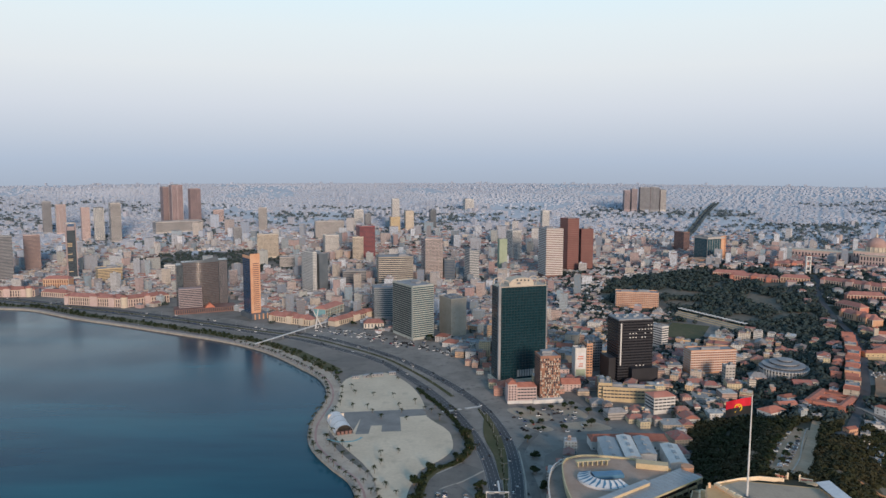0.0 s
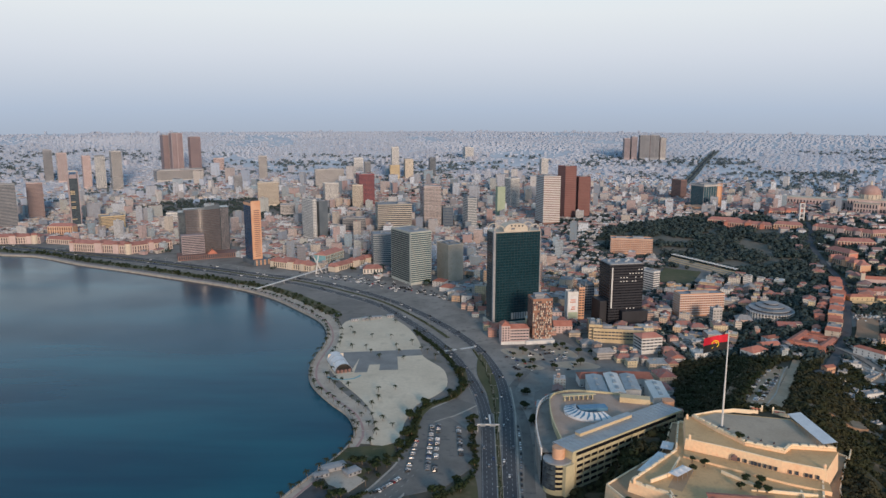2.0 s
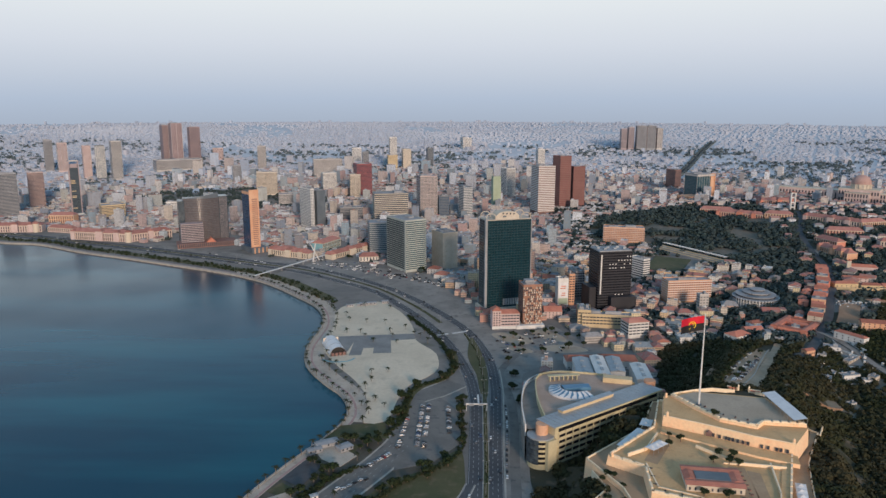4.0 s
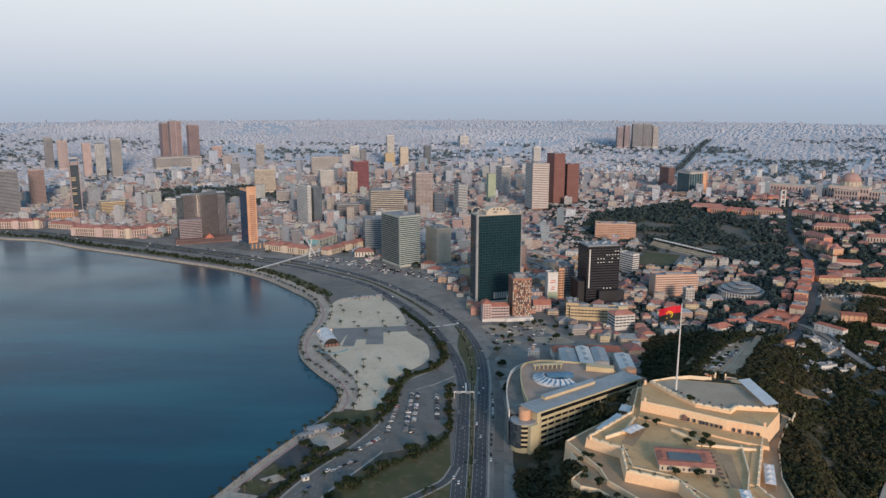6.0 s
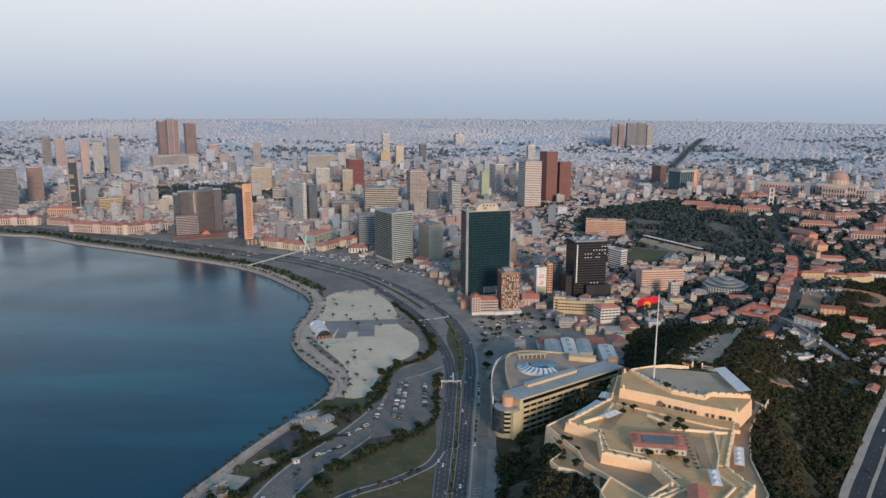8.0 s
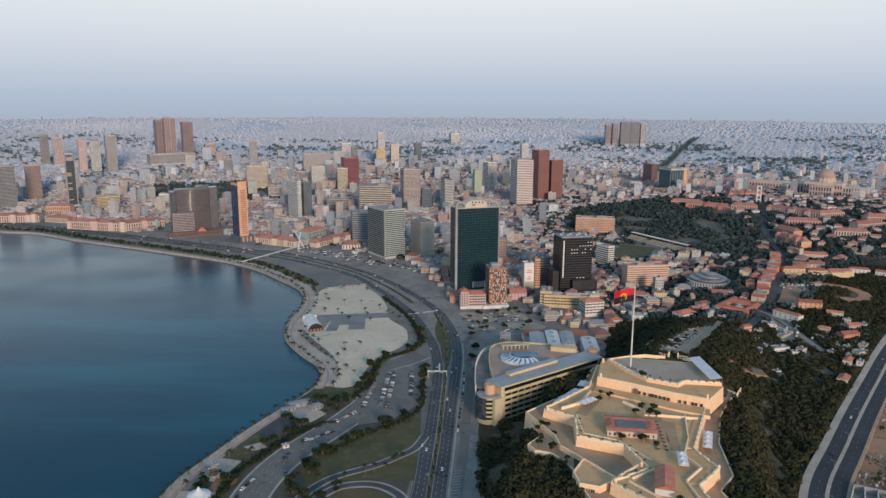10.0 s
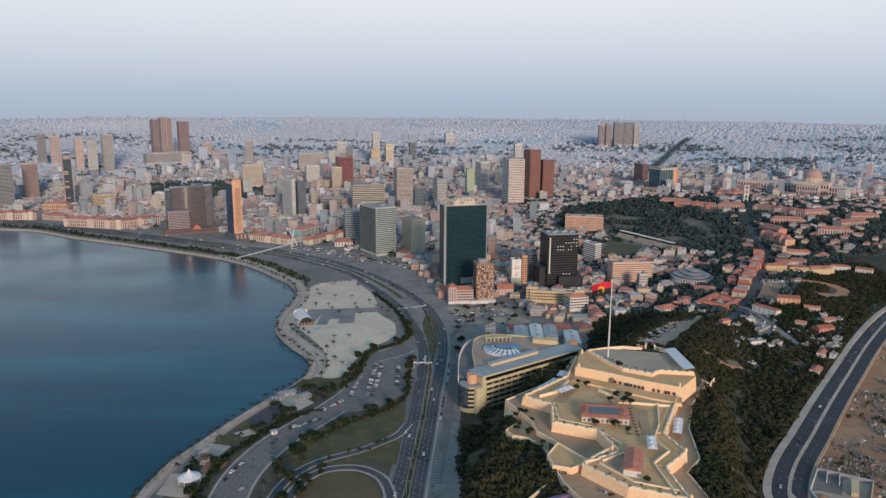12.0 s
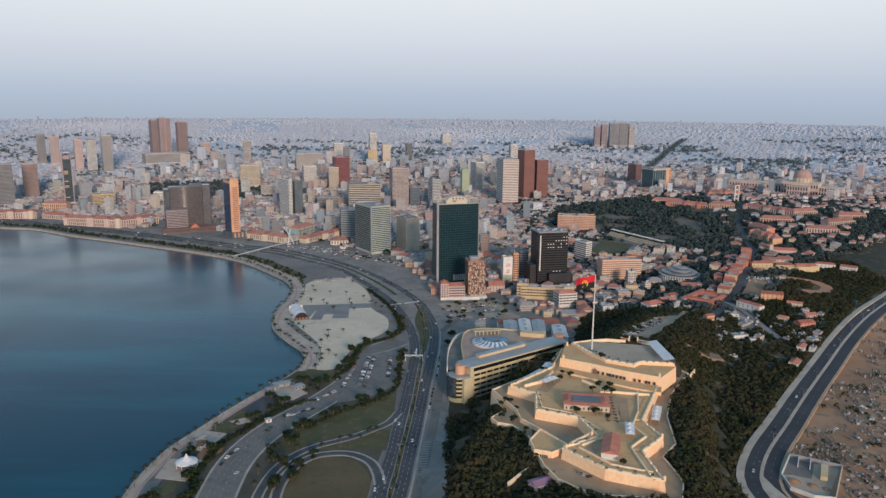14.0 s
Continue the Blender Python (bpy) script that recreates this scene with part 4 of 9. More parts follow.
def tower(name, label, x, y, w, d, turn, z, h, wall="beige", pane="window", front="grid", side=None, storey=3.4, slabs=None, slab_mat="white", slab_h=0.5, fins=0, fin_mat="white", crown=True, base=4.0):
    """A tall building: body, glazing or floor slabs storey by storey, fins, parapet and roof plant."""
    ob = thing(name, x, y, z, turn, label, "building")
    FOOT.append((x, y, math.hypot(w, d) / 2 + 4))
    body = Soup()
    body.box(0, 0, -26, w, d, h + 26, 0, 0, 1)
    part("wall", body, (M[wall], M["concrete"]), ob)
    n = max(1, int((h - base - 1) / storey))
    gap = (h - base - 0.8) / n
    side = side or front
    if front == side and front in ("bands", "slots"):
        trim = 0.12 if front == "bands" else 0.05
        band = Soup()
        band.box(0, 0, 1.0, w + 2 * trim, d + 2 * trim, 1.6)
        me = band.mesh("window_band", M[pane])
        for k in range(n):
            part("window_band", me, None, ob).location.z = base + k * gap
    elif front != "blank":
        rest = Soup()
        for turn_, length, off, style in ((0, w, d / 2, front), (270, d, w / 2, side), (90, d, w / 2, side), (180, w, d / 2, front)):
            if style == "curtain":
                c, q = math.cos(radians(turn_)), math.sin(radians(turn_))
                g = Soup()
                g.box(q * (off + 0.02), -c * (off + 0.02), base, length - 1.6, 0.3, h - base - 2.5, turn_)
                part("glass_wall", g, M[pane], ob)
                line = Soup()
                line.box(q * (off + 0.1), -c * (off + 0.1), 0, length - 1.4, 0.4, 0.8, turn_)
                line_mesh = line.mesh("floor_line", M[wall])
                for k in range(n):
                    part("floor_line", line_mesh, None, ob).location.z = base + k * gap
                continue
            if style == "blank":
                continue
            c, q = math.cos(radians(turn_)), math.sin(radians(turn_))
            one = None
            for k in range(n):
                for a, b, z0, z1 in wall_rows(length, style, 3.4, k % 2 == 1):
                    u, v = (a + b) / 2 - length / 2, -off
                    px, py, pz = c * u - q * v, q * u + c * v, base + k * gap
                    if y < 1250 and turn_ in (0, 270):
                        if one is None or style == "checker" and one_odd != k % 2:
                            one_odd = k % 2
                            pane_soup = Soup()
                            pane_soup.box(0, 0, z0, b - a, 0.24, z1 - z0, turn_)
                            one = pane_soup.mesh("window", M[pane])
                        part("window", one, None, ob).location = (px, py, pz)
                    else:
                        rest.box(px, py, pz + z0, b - a, 0.24, z1 - z0, turn_, bottom=False)
        if rest.f:
            tagged(part("glazing", rest, M[pane], ob), kind="stuff")
    if slabs is not None:
        me = slab_ring(w, d, slabs, slab_h).mesh("floor_slab", M[slab_mat])
        for k in range(n + 1):
            part("floor_slab", me, None, ob).location.z = base + k * gap - slab_h * 0.5
    if fins:
        f = Soup()
        f.box(0, 0, base, 0.6, 0.7, h - base)
        me = f.mesh("fin", M[fin_mat])
        for k in range(fins + 1):
            for yy in (-d / 2, d / 2):
                part("fin", me, None, ob).location = (-w / 2 + w * k / fins, yy, 0)
    if crown:
        s = Soup()
        for cx, cy, a, b in ((0, -d / 2 + 0.2, w + 0.3, 0.5), (0, d / 2 - 0.2, w + 0.3, 0.5), (-w / 2 + 0.2, 0, 0.5, d - 0.7), (w / 2 - 0.2, 0, 0.5, d - 0.7)):
            s.box(cx, cy, h - 0.3, a, b, 1.6)
        part("parapet", s, M[wall if wall[:5] != "glass" else "concrete"], ob)
        rng = random.Random(name + str(x))
        for k in range(2):
            s = Soup()
            a, b = w * rng.uniform(0.18, 0.4), d * rng.uniform(0.2, 0.45)
            s.box(rng.uniform(-0.28, 0.28) * w, rng.uniform(-0.25, 0.25) * d, h, a, b, rng.uniform(2, 4.5))
            part("roof_plant", s, M["concrete"], ob)
        s = Soup()
        s.box(0, 0, 0, 1.6, 1.2, 1.1)
        unit = s.mesh("air_unit", M["sheet_metal"])
        for k in range(3):
            part("air_unit", unit, None, ob).location = (rng.uniform(-0.4, 0.4) * w, rng.uniform(-0.4, 0.4) * d, h)
    return ob


def dark_tower():
    """The tall dark glass tower at the head of the avenue."""
    w, d, h = 66, 27, 127
    ob = tower("glass_tower", "tall dark green glass tower with a pale crown", 19, 1120, w, d, 18, 3, h, "glass_dark", front="blank", storey=3.6, slabs=0.06, slab_mat="glass_line", slab_h=0.5, crown=False)
    fin = Soup()
    fin.box(-w / 2 - 0.2, -d / 2 - 0.2, 0, 3.2, 3.2, h + 3)
    part("corner_pier", fin, M["concrete"], ob)
    fin = Soup()
    fin.box(w / 2, -d / 2, 0, 1.2, 1.2, h + 1)
    part("corner_pier", fin, M["concrete"], ob)
    mull = Soup()
    mull.box(0, 0, 4, 0.18, 0.3, h - 5)
    me = mull.mesh("mullion", M["glass_line"])
    for k in range(1, 16):
        part("mullion", me, None, ob).location = (-w / 2 + w * k / 16, -d / 2 - 0.1, 0)
    s = Soup()
    s.box(0, 0, h, w + 0.8, d + 0.8, 1.0)
    part("parapet", s, M["cream"], ob)
    def vault(cx, r, rise, y0, y1, name, mat, ring=0.0):
        """A barrel vault across the roof, or its arched frame when ring is given."""
        q = Soup()
        n = 18
        arc = [(cx + r * math.cos(math.pi * k / n), h + 1 + rise * max(0.0, math.sin(math.pi * k / n)) ** 0.62) for k in range(n + 1)]
        low = [(cx + (r - ring) * math.cos(math.pi * k / n), h + 1 + (rise - ring) * max(0.0, math.sin(math.pi * k / n)) ** 0.62 if ring else h + 1) for k in range(n + 1)]
        for k in range(n):
            (ax, az), (bx, bz), (cx_, cz), (dx, dz) = arc[k], arc[k + 1], low[k + 1], low[k]
            q.face([(ax, y0, az), (ax, y1, az), (bx, y1, bz), (bx, y0, bz)])
            q.face([(dx, y0, dz), (ax, y0, az), (bx, y0, bz), (cx_, y0, cz)])
            q.face([(cx_, y1, cz), (bx, y1, bz), (ax, y1, az), (dx, y1, dz)])
        return part(name, q, M[mat], ob)

    screen = vault(-1.5, 17, 10.5, -d / 2 + 2, d / 2 - 6, "crown_vault", "cream")
    for k in range(4):
        s = Soup()
        s.tube([(-8 + 5.2 * k, -d / 2 + 1.8, h + 8.6 - 0.3 * k), (-8 + 5.2 * k, -d / 2 + 2.3, h + 8.6 - 0.3 * k)], 1.2, 1.2, 14)
        n0 = len(s.v) - 28
        s.f.append(tuple(n0 + i for i in range(14)))
        s.uv.extend([(0.0, 0.0)] * 14)
        s.m.append(0)
        part("porthole", s, M["window"], screen)
    s = Soup()
    s.box(-6, -d / 2 + 1.9, h + 3.4, 5, 0.4, 2.2)
    part("louvre", s, M["slate"], screen)
    for cx, r in ((-w / 2 + 7.5, 7.2), (w / 2 - 8, 7.5)):
        for y0 in (-d / 2 + 1.5, d / 2 - 3):
            vault(cx, r, 8.6, y0, y0 + 1.2, "crown_arch", "cream", 0.9)
    glazed = Soup()
    for k in range(9):
        glazed.box(-6 + 3.6 * k, -d / 2 - 0.3, 8, 2.6, 0.5, 9)
    part("lobby_glazing", glazed, M["sheet_metal"], ob)["kind"] = "stuff"
    base = Soup()
    base.box(0, 0, -2, w + 6, d + 10, 7)
    part("podium", base, M["cream"], ob)


def black_tower():
    w, d, h = 48, 34, 85
    ob = tower("black_tower", "square black clad office tower with a few lit windows", 165, 1118, w, d, 12, 3, h, "black_wall", "glass_black", "bands", storey=3.6, crown=False)
    s = Soup()
    s.box(-w / 2 + 3.5, -d / 2 - 0.3, 26, 1.8, 0.8, h - 30)
    part("white_strip", s, M["white"], ob)
    # lit windows: the light inside is put into white painted panes
    lit = Soup()
    lit.box(0, 0, 0, 1.9, 0.4, 1.3)
    me = lit.mesh("window", M["white"])
    rng = random.Random(5)
    for row in range(4):
        for col in range(8):
            if rng.random() < 0.62:
                part("window", me, None, ob).location = (-8 + col * 4.2, -d / 2 - 0.1, h - 8 - row * 5.2)
    for col in range(3):
        part("window", me, None, ob).location = (2 + col * 5, -d / 2 - 0.1, 24)
    s = Soup()
    s.box(0, 0, h, w * 0.96, d * 0.96, 1.2)
    part("roof_deck", s, M["concrete"], ob)
    for k in range(6):
        s = Soup()
        s.box(-18 + 7 * k, 3 - (k % 2) * 8, h + 1.2, 4, 4, 2.2)
        part("roof_plant", s, M["sheet_metal"], ob)
    s = Soup()
    s.box(-w / 2 - 5, 2, -3, 10, d - 6, 38)
    part("annex", s, M["black_wall"], ob)
    s = Soup()
    s.box(w / 2 - 14, -d / 2 - 4, -3, 36, 10, 26)
    part("annex", s, M["black_wall"], ob)


def curved_tower():
    """The grey glass tower on its arcaded podium, a bronze reflection painted on its curved front."""
    x, y, z = -564, 1593, 3
    ob = thing("curved_tower", x, y, z, 24, "grey glass office tower, bronze reflection painted on its curved front", "building")
    FOOT.extend([(x, y, 80), (-540, 1520, 62), (-610, 1568, 48), (-440, 1485, 45), (-490, 1500, 45)])
    front = [(-34 + 68 * k / 20, -16 - 11 * math.sin(math.pi * k / 20)) for k in range(21)]
    poly = front + [(34, 14), (-34, 14)]
    n = 24
    low, high = 92, 106
    body = Soup()
    body.prism(poly, 0, low)
    part("wall", body, M["glass_bronze_sheen"], ob)
    fl = Soup()
    fl.prism([(px * 1.004, py * 1.006) for px, py in poly], 0, 0.5)
    me = fl.mesh("floor_slab", M["slate"])
    for k in range(1, n):
        part("floor_slab", me, None, ob).location.z = 10 + (low - 10) * k / n
    s = Soup()
    for k in range(20):
        (ax, ay), (bx, by) = front[k], front[k + 1]
        ha, hb = low + 10 * k / 20, low + 10 * (k + 1) / 20
        s.face([(ax, ay, low), (bx, by, low), (bx, by, hb), (ax, ay, ha)])
        s.face([(ax, ay + 2, ha), (bx, by + 2, hb), (bx, by + 2, low), (ax, ay + 2, low)])
        s.face([(ax, ay, ha), (bx, by, hb), (bx, by + 2, hb), (ax, ay + 2, ha)])
    part("sloping_crown", s, M["slate"], ob)
    s = Soup()
    s.box(-38, -2, 0, 12, 32, 88)
    part("dark_wing", s, M["glass_slate"], ob)
    s = Soup()
    s.box(43, 2, 0, 18, 30, 94)
    part("dark_wing", s, M["glass_slate"], ob)
    for k in range(7):
        s = Soup()
        s.box(36.4 + 2.2 * k, -13.2, 4, 0.5, 0.5, 89)
        part("fin", s, M["mauve"], ob)
    s = Soup()
    s.box(-22, -36, 0, 42, 22, 46)
    low_block = part("front_block", s, M["mauve"], ob)
    rest = Soup()
    for k in range(12):
        for a, b, z0, z1 in wall_rows(42, "bands", 3.4):
            rest.box(-22 + (a + b) / 2 - 21, -47, 4 + 3.4 * k + z0, b - a, 0.3, z1 - z0)
    tagged(part("glazing", rest, M["window"], low_block), kind="stuff")
    s = Soup()
    s.box(4, -40, -3, 112, 40, 12)
    pod = part("podium", s, M["brown"], ob)
    arch = Soup()
    arch.box(0, 0, 1.5, 2.2, 0.5, 7)
    me = arch.mesh("arcade_opening", M["window"])
    for k in range(27):
        part("arcade_opening", me, None, pod).location = (-49 + 3.9 * k, -60.2, 0)
    s = Soup()
    s.gable(12, -50, 9, 12, 18, 9, 90, 0, 0.3)
    part("red_gable", s, M["tile"], ob)


def palace(name, label, x, y, turn, length, depth, h, wall, turret=0.16):
    """A long arcaded bank palace with a tiled roof and a round corner pavilion."""
    ob = thing(name, x, y, terrain(x, y), turn, label, "building")
    FOOT.extend([(x + k * math.cos(radians(turn)), y + k * math.sin(radians(turn)), depth * 0.7 + 6) for k in np.linspace(-length / 2, length / 2, 9)])
    s = Soup()
    s.box(0, 0, -14, length, depth, h + 14)
    part("wall", s, M[wall], ob)
    s = Soup()
    s.gable(0, 0, h, length, depth, 6, 0, 0, 0.8, 8)
    part("roof", s, M["hazy_tile"], ob)
    opening = Soup()
    opening.box(0, 0, 0, 1.9, 0.5, h * 0.34)
    me = opening.mesh("window", M["window"])
    n = int(length / 5)
    for k in range(n):
        for z in (1.5, h * 0.52):
            part("window", me, None, ob).location = (-length / 2 + length * (k + 0.5) / n, -depth / 2, z)
    column = Soup()
    column.box(0, 0, 0, 0.8, 1.2, h - 0.5)
    me = column.mesh("pilaster", M["cream"])
    for k in range(n + 1):
        part("pilaster", me, None, ob).location = (-length / 2 + length * k / n, -depth / 2 - 0.1, 0)
    s = Soup()
    s.box(0, 0, h - 1, length + 1, depth + 1, 1)
    part("cornice", s, M["cream"], ob)
    if length > 70:   # middle and end pavilions, a domed corner turret
        for cx, w, rise in ((0, length * 0.12, 5), (-length * 0.46, length * 0.07, 3), (length * 0.3, length * 0.09, 4)):
            s = Soup()
            s.box(cx, -1.6, 0, w, depth + 3, h + rise - 2)
            part("pavilion_wall", s, M[wall], ob)
            s = Soup()
            s.gable(cx, -1.6, h + rise - 2, max(w, depth + 3), min(w, depth + 3), 4.5, 0 if w > depth + 3 else 90, 0, 0.6, min(w, depth + 3) * 0.4)
            part("pavilion_roof", s, M["hazy_tile"], ob)
        if turret is None:
            return ob
        s = Soup()
        s.cone(length * turret, -depth / 2, 0, 6.5, 6.5, h + 4, 20)
        part("turret", s, M["cream"], ob)
        s = Soup()
        for k in range(4):
            a0, a1 = math.pi / 2 * k / 4, math.pi / 2 * (k + 1) / 4
            s.cone(length * turret, -depth / 2, h + 4 + 5 * math.sin(a0), 6.7 * math.cos(a0), max(0.2, 6.7 * math.cos(a1)), 5 * (math.sin(a1) - math.sin(a0)), 20, 0, False)
        part("turret_dome", s, M["hazy_tile"], ob)
    return ob


dark_tower()
black_tower()
curved_tower()
T = tower
office = T("office_tower", "grey concrete office tower with teal glass bands", -133, 1367, 40, 67, 33, 3, 88, "pale_concrete", "glass_teal", "bands", "blank", 3.4)
band = Soup()
band.box(-20.1, 1.5, 0, 0.5, 61, 2.5)
band_mesh = band.mesh("ribbon_window", M["glass_line"])
for k in range(23):
    part("ribbon_window", band_mesh, None, office).location.z = 5 + 3.55 * k
def orange_tower():
    """Slim tower: dark blue glass flanks, an orange end wall with slots, an open frame on top."""
    w, d, h = 18, 35, 110
    ob = tower("office_tower", "slim office tower with orange end wall and dark blue glass", -440, 1512, w, d, 38, 3, h, "glass_blue", front="blank", slabs=0.03, slab_mat="slate", slab_h=0.4, crown=False)
    s = Soup()
    s.box(0, -d / 2 - 0.4, 8, w + 0.6, 1.2, h + 1)
    part("end_wall", s, M["orange"], ob)
    slot = Soup()
    slot.box(0, 0, 0, w * 0.62, 0.6, 1.5)
    me = slot.mesh("slot_window", M["brown"])
    for k in range(24):
        part("slot_window", me, None, ob).location = (1.2, -d / 2 - 0.9, 14 + 3.75 * k)
    for sx in (-1, 1):
        s = Soup()
        s.box(sx * (w / 2 - 0.8), 0, h, 1.6, d, 5)
        part("top_frame", s, M["orange"], ob)
    s = Soup()
    s.box(3, -6, -3, 34, 54, 12)
    part("podium", s, M["slate"], ob)
    for k in range(4):
        s = Soup()
        s.box(-9 + 8 * k, -33.4, -3, 2.2, 1.4, 13)
        part("podium_pier", s, M["orange"], ob)


orange_tower()
T("office_tower", "white and slate office tower behind the waterfront", -361, 1771, 21, 45, 38, 6, 83, "slate", "window", "blank")
T("office_tower", "white grid wing of the slate tower", -380, 1760, 9, 52, 38, 6, 88, "white", "slate", "grid", "grid", 3.4)
T("office_slab", "wide grey slab building with horizontal balconies", -196, 1800, 76, 45, 12, 9, 71, "slate", "window", "bands", storey=4.2, slabs=0.9, slab_mat="cream", slab_h=1.5)
T("office_block", "blue grey glazed office block", -194, 1514, 41, 42, 12, 3, 57, "concrete", "glass_teal", "bands", storey=3.6)
T("blank_tower", "tan blank walled tower block with a grey side", -67, 1381, 29, 40, 30, 3, 62, "cream", "window", "blank")
T("apartment_tower", "pinkish apartment tower with pale balcony stripes", -114, 1870, 41, 44, 15, 14, 98, "pink", "window", "grid", storey=3.2, slabs=0.5, slab_mat="beige", slab_h=1.0)
T("office_box", "low dark blue office box", -74, 1863, 25, 20, 10, 15, 49, "slate", "glass_blue", "bands")
T("apartment_tower", "white striped apartment tower", -22, 1835, 23, 26, 25, 15, 74, "slate", "window", "blank", slabs=0.5, slab_h=1.3, slab_mat="white", storey=3.8)
T("office_tower", "office tower with bold white horizontal bands", 164, 1882, 41, 48, 15, 20, 116, "brown", "window", "blank", slabs=0.7, slab_h=2.1, slab_mat="white", storey=4.1, base=10)
T("brown_tower", "tall red brown concrete tower", 219, 1953, 32, 34, 25, 25, 128, "brick_red", "brown", "slots", "slots", 4.5)
T("brown_tower", "red brown tower slab beside a taller one", 261, 1964, 31, 20, 12, 27, 99, "brick_red", "brown", "slots", "grid", 3.6)
T("pale_tower", "slim pale tower far behind", 248, 2641, 25, 21, 12, 38, 87, "white", "window", "grid")
T("green_tower", "pale green blank tower block", 58, 1978, 20, 18, 12, 22, 77, "green", "window", "blank")
T("white_tower", "pair of white apartment towers", 97, 2103, 27, 34, 25, 28, 81, "white", "window", "grid", "bands")


def lattice_tower():
    """Apartment tower whose fronts are a loose weave of white slabs, brick panels and dark balconies."""
    w, d, h = 25, 24, 55
    ob = tower("lattice_tower", "brown apartment tower with a white lattice front", 47, 1042, w, d, 10, 3, h, "lattice", "window", "blank", crown=True)
    rng = random.Random(61)
    rows, cols = 18, 9
    void, panel = Soup(), Soup()
    void.box(0, 0, 0.15, w / cols * 0.72, 0.5, h / rows * 0.72)
    panel.box(0, 0, 0.1, w / cols * 0.5, 1.0, h / rows * 0.7)
    void, panel = void.mesh("balcony", M["window"]), panel.mesh("front_panel", M["cream"])
    for r in range(1, rows):
        for c in range(cols):
            x, z = -w / 2 + w * (c + 0.5) / cols, 1.5 + (h - 3) * r / rows
            if rng.random() < 0.62:
                part("balcony", void, None, ob).location = (x, -d / 2 - 0.05, z)
            if rng.random() < 0.5:
                part("front_panel", panel, None, ob).location = (x + rng.choice((-0.7, 0.7)), -d / 2 - 0.1, z - 0.2)
    side = Soup()
    for r in range(1, rows):
        for c in range(6):
            side.box(-w / 2 - 0.05, -d / 2 + d * (c + 0.5) / 6, 1.9 + (h - 3) * r / rows, 0.4, 2.1, 1.7)
    tagged(part("glazing", side, M["window"], ob), kind="stuff")
    s = Soup()
    s.box(-2, 1, h, 12, 10, 5)
    part("stair_head", s, M["concrete"], ob)
    s = Soup()
    s.box(-4, -4, -2, w + 12, d + 6, 6.5)
    part("shop_base", s, M["white"], ob)


lattice_tower()
board = T("billboard_tower", "white blank gable tower with a faded billboard", 101, 1129, 15, 14, 8, 3, 41, "white", "window", "blank")
s = Soup()
s.box(0, -7.2, 14, 13, 0.4, 22)
panel = part("billboard", s, M["canvas"], board)
s = Soup()
s.box(0, -7.5, 5, 13, 0.4, 8.4)
part("lower_panel", s, M["green"], board)
for k, (dx, z, w) in enumerate(((0, 30, 7), (-0.5, 27, 8), (0.6, 20, 5), (0, 17, 6))):
    s = Soup()
    s.box(dx, -7.5, z, w, 0.3, 1.5)
    part("bar", s, M["red_wall"], panel)
T("orange_block", "slim orange apartment block", 114, 1142, 8, 22, 8, 3, 45, "orange", "window", "grid", "grid")
T("slab_block", "pale blue narrow apartment block", 129, 1178, 14, 30, 12, 3, 42, "concrete", "window", "grid")
T("apartment_block", "white apartment slab with a yellow end", 252, 1294, 14, 31, 30, 4, 34, "white", "window", "bands", "bands", 3.3)
T("apartment_slab", "long orange apartment slab with white balconies", 285, 1157, 65, 22, 8, 4, 32, "orange", "brown", "grid", "blank", 3.3, slabs=0.7, slab_h=0.7)
T("stair_tower", "plain beige stair tower beside an apartment slab", 290, 1101, 13, 10, 8, 4, 25, "beige", "window", "small")
T("apartment_slab", "weathered orange apartment slab on the rise", 288, 1567, 79, 28, -10, 12, 30, "orange", "brown", "grid", "blank", 3.2, slabs=0.5, slab_h=0.7, slab_mat="beige")
gov = T("government_tower", "office slab with blue glass bays and an orange end wall", 582, 2016, 56, 45, 25, 44, 61, "glass_teal", front="blank", slabs=0.05, slab_mat="slate", slab_h=0.6, fins=7, fin_mat="beige")
s = Soup()
s.box(28.4, -2, -10, 1.6, 48, 72)
part("end_wall", s, M["orange"], gov)
s = Soup()
s.box(22, -23.2, -10, 13, 1.2, 72)
part("end_wall", s, M["orange"], gov)
s = Soup()
s.box(0, -1, 56, 58, 48, 4)
part("cornice", s, M["beige"], gov)
s = Soup()
s.box(-30, -26, -12, 90, 40, 22)
part("podium", s, M["orange"], gov)
T("brown_block", "brown office block behind a slab", 575, 2214, 21, 38, 25, 42, 54, "brown", "window", "slots")
for x, h, w, wall in ((690, 84, 24, "mauve"), (721, 90, 24, "mauve"), (766, 97, 42, "concrete"), (808, 97, 38, "concrete"), (844, 86, 24, "beige")):
    T("housing_tower", "grey brown housing tower far inland", x, 3349, w, 30, 0, 82, h, wall, "window", "grid", fins=2, fin_mat="mauve")
T("twin_tower", "hazy brown high rise with vertical strips", -1140, 2930, 36, 40, 35, 55, 136, "rose_brown", "window", "grid", fins=3, fin_mat="dark_mauve")
T("twin_tower", "hazy brown high rise with pale vertical strips", -1094, 2902, 40, 40, 35, 53, 146, "rose_brown", "window", "small", fins=2, fin_mat="white")
T("twin_tower", "hazy brown high rise slab", -1008, 2853, 37, 32, 33, 48, 140, "rose_brown", "window", "grid", fins=5, fin_mat="brown")
T("podium_block", "wide stepped podium of the brown high rises", -1032, 2745, 160, 60, 33, 42, 36, "beige", "window", "bands")
T("residential_tower", "grey residential tower with small windows", -1470, 2699, 28, 26, 30, 40, 107, "concrete", "window", "grid")
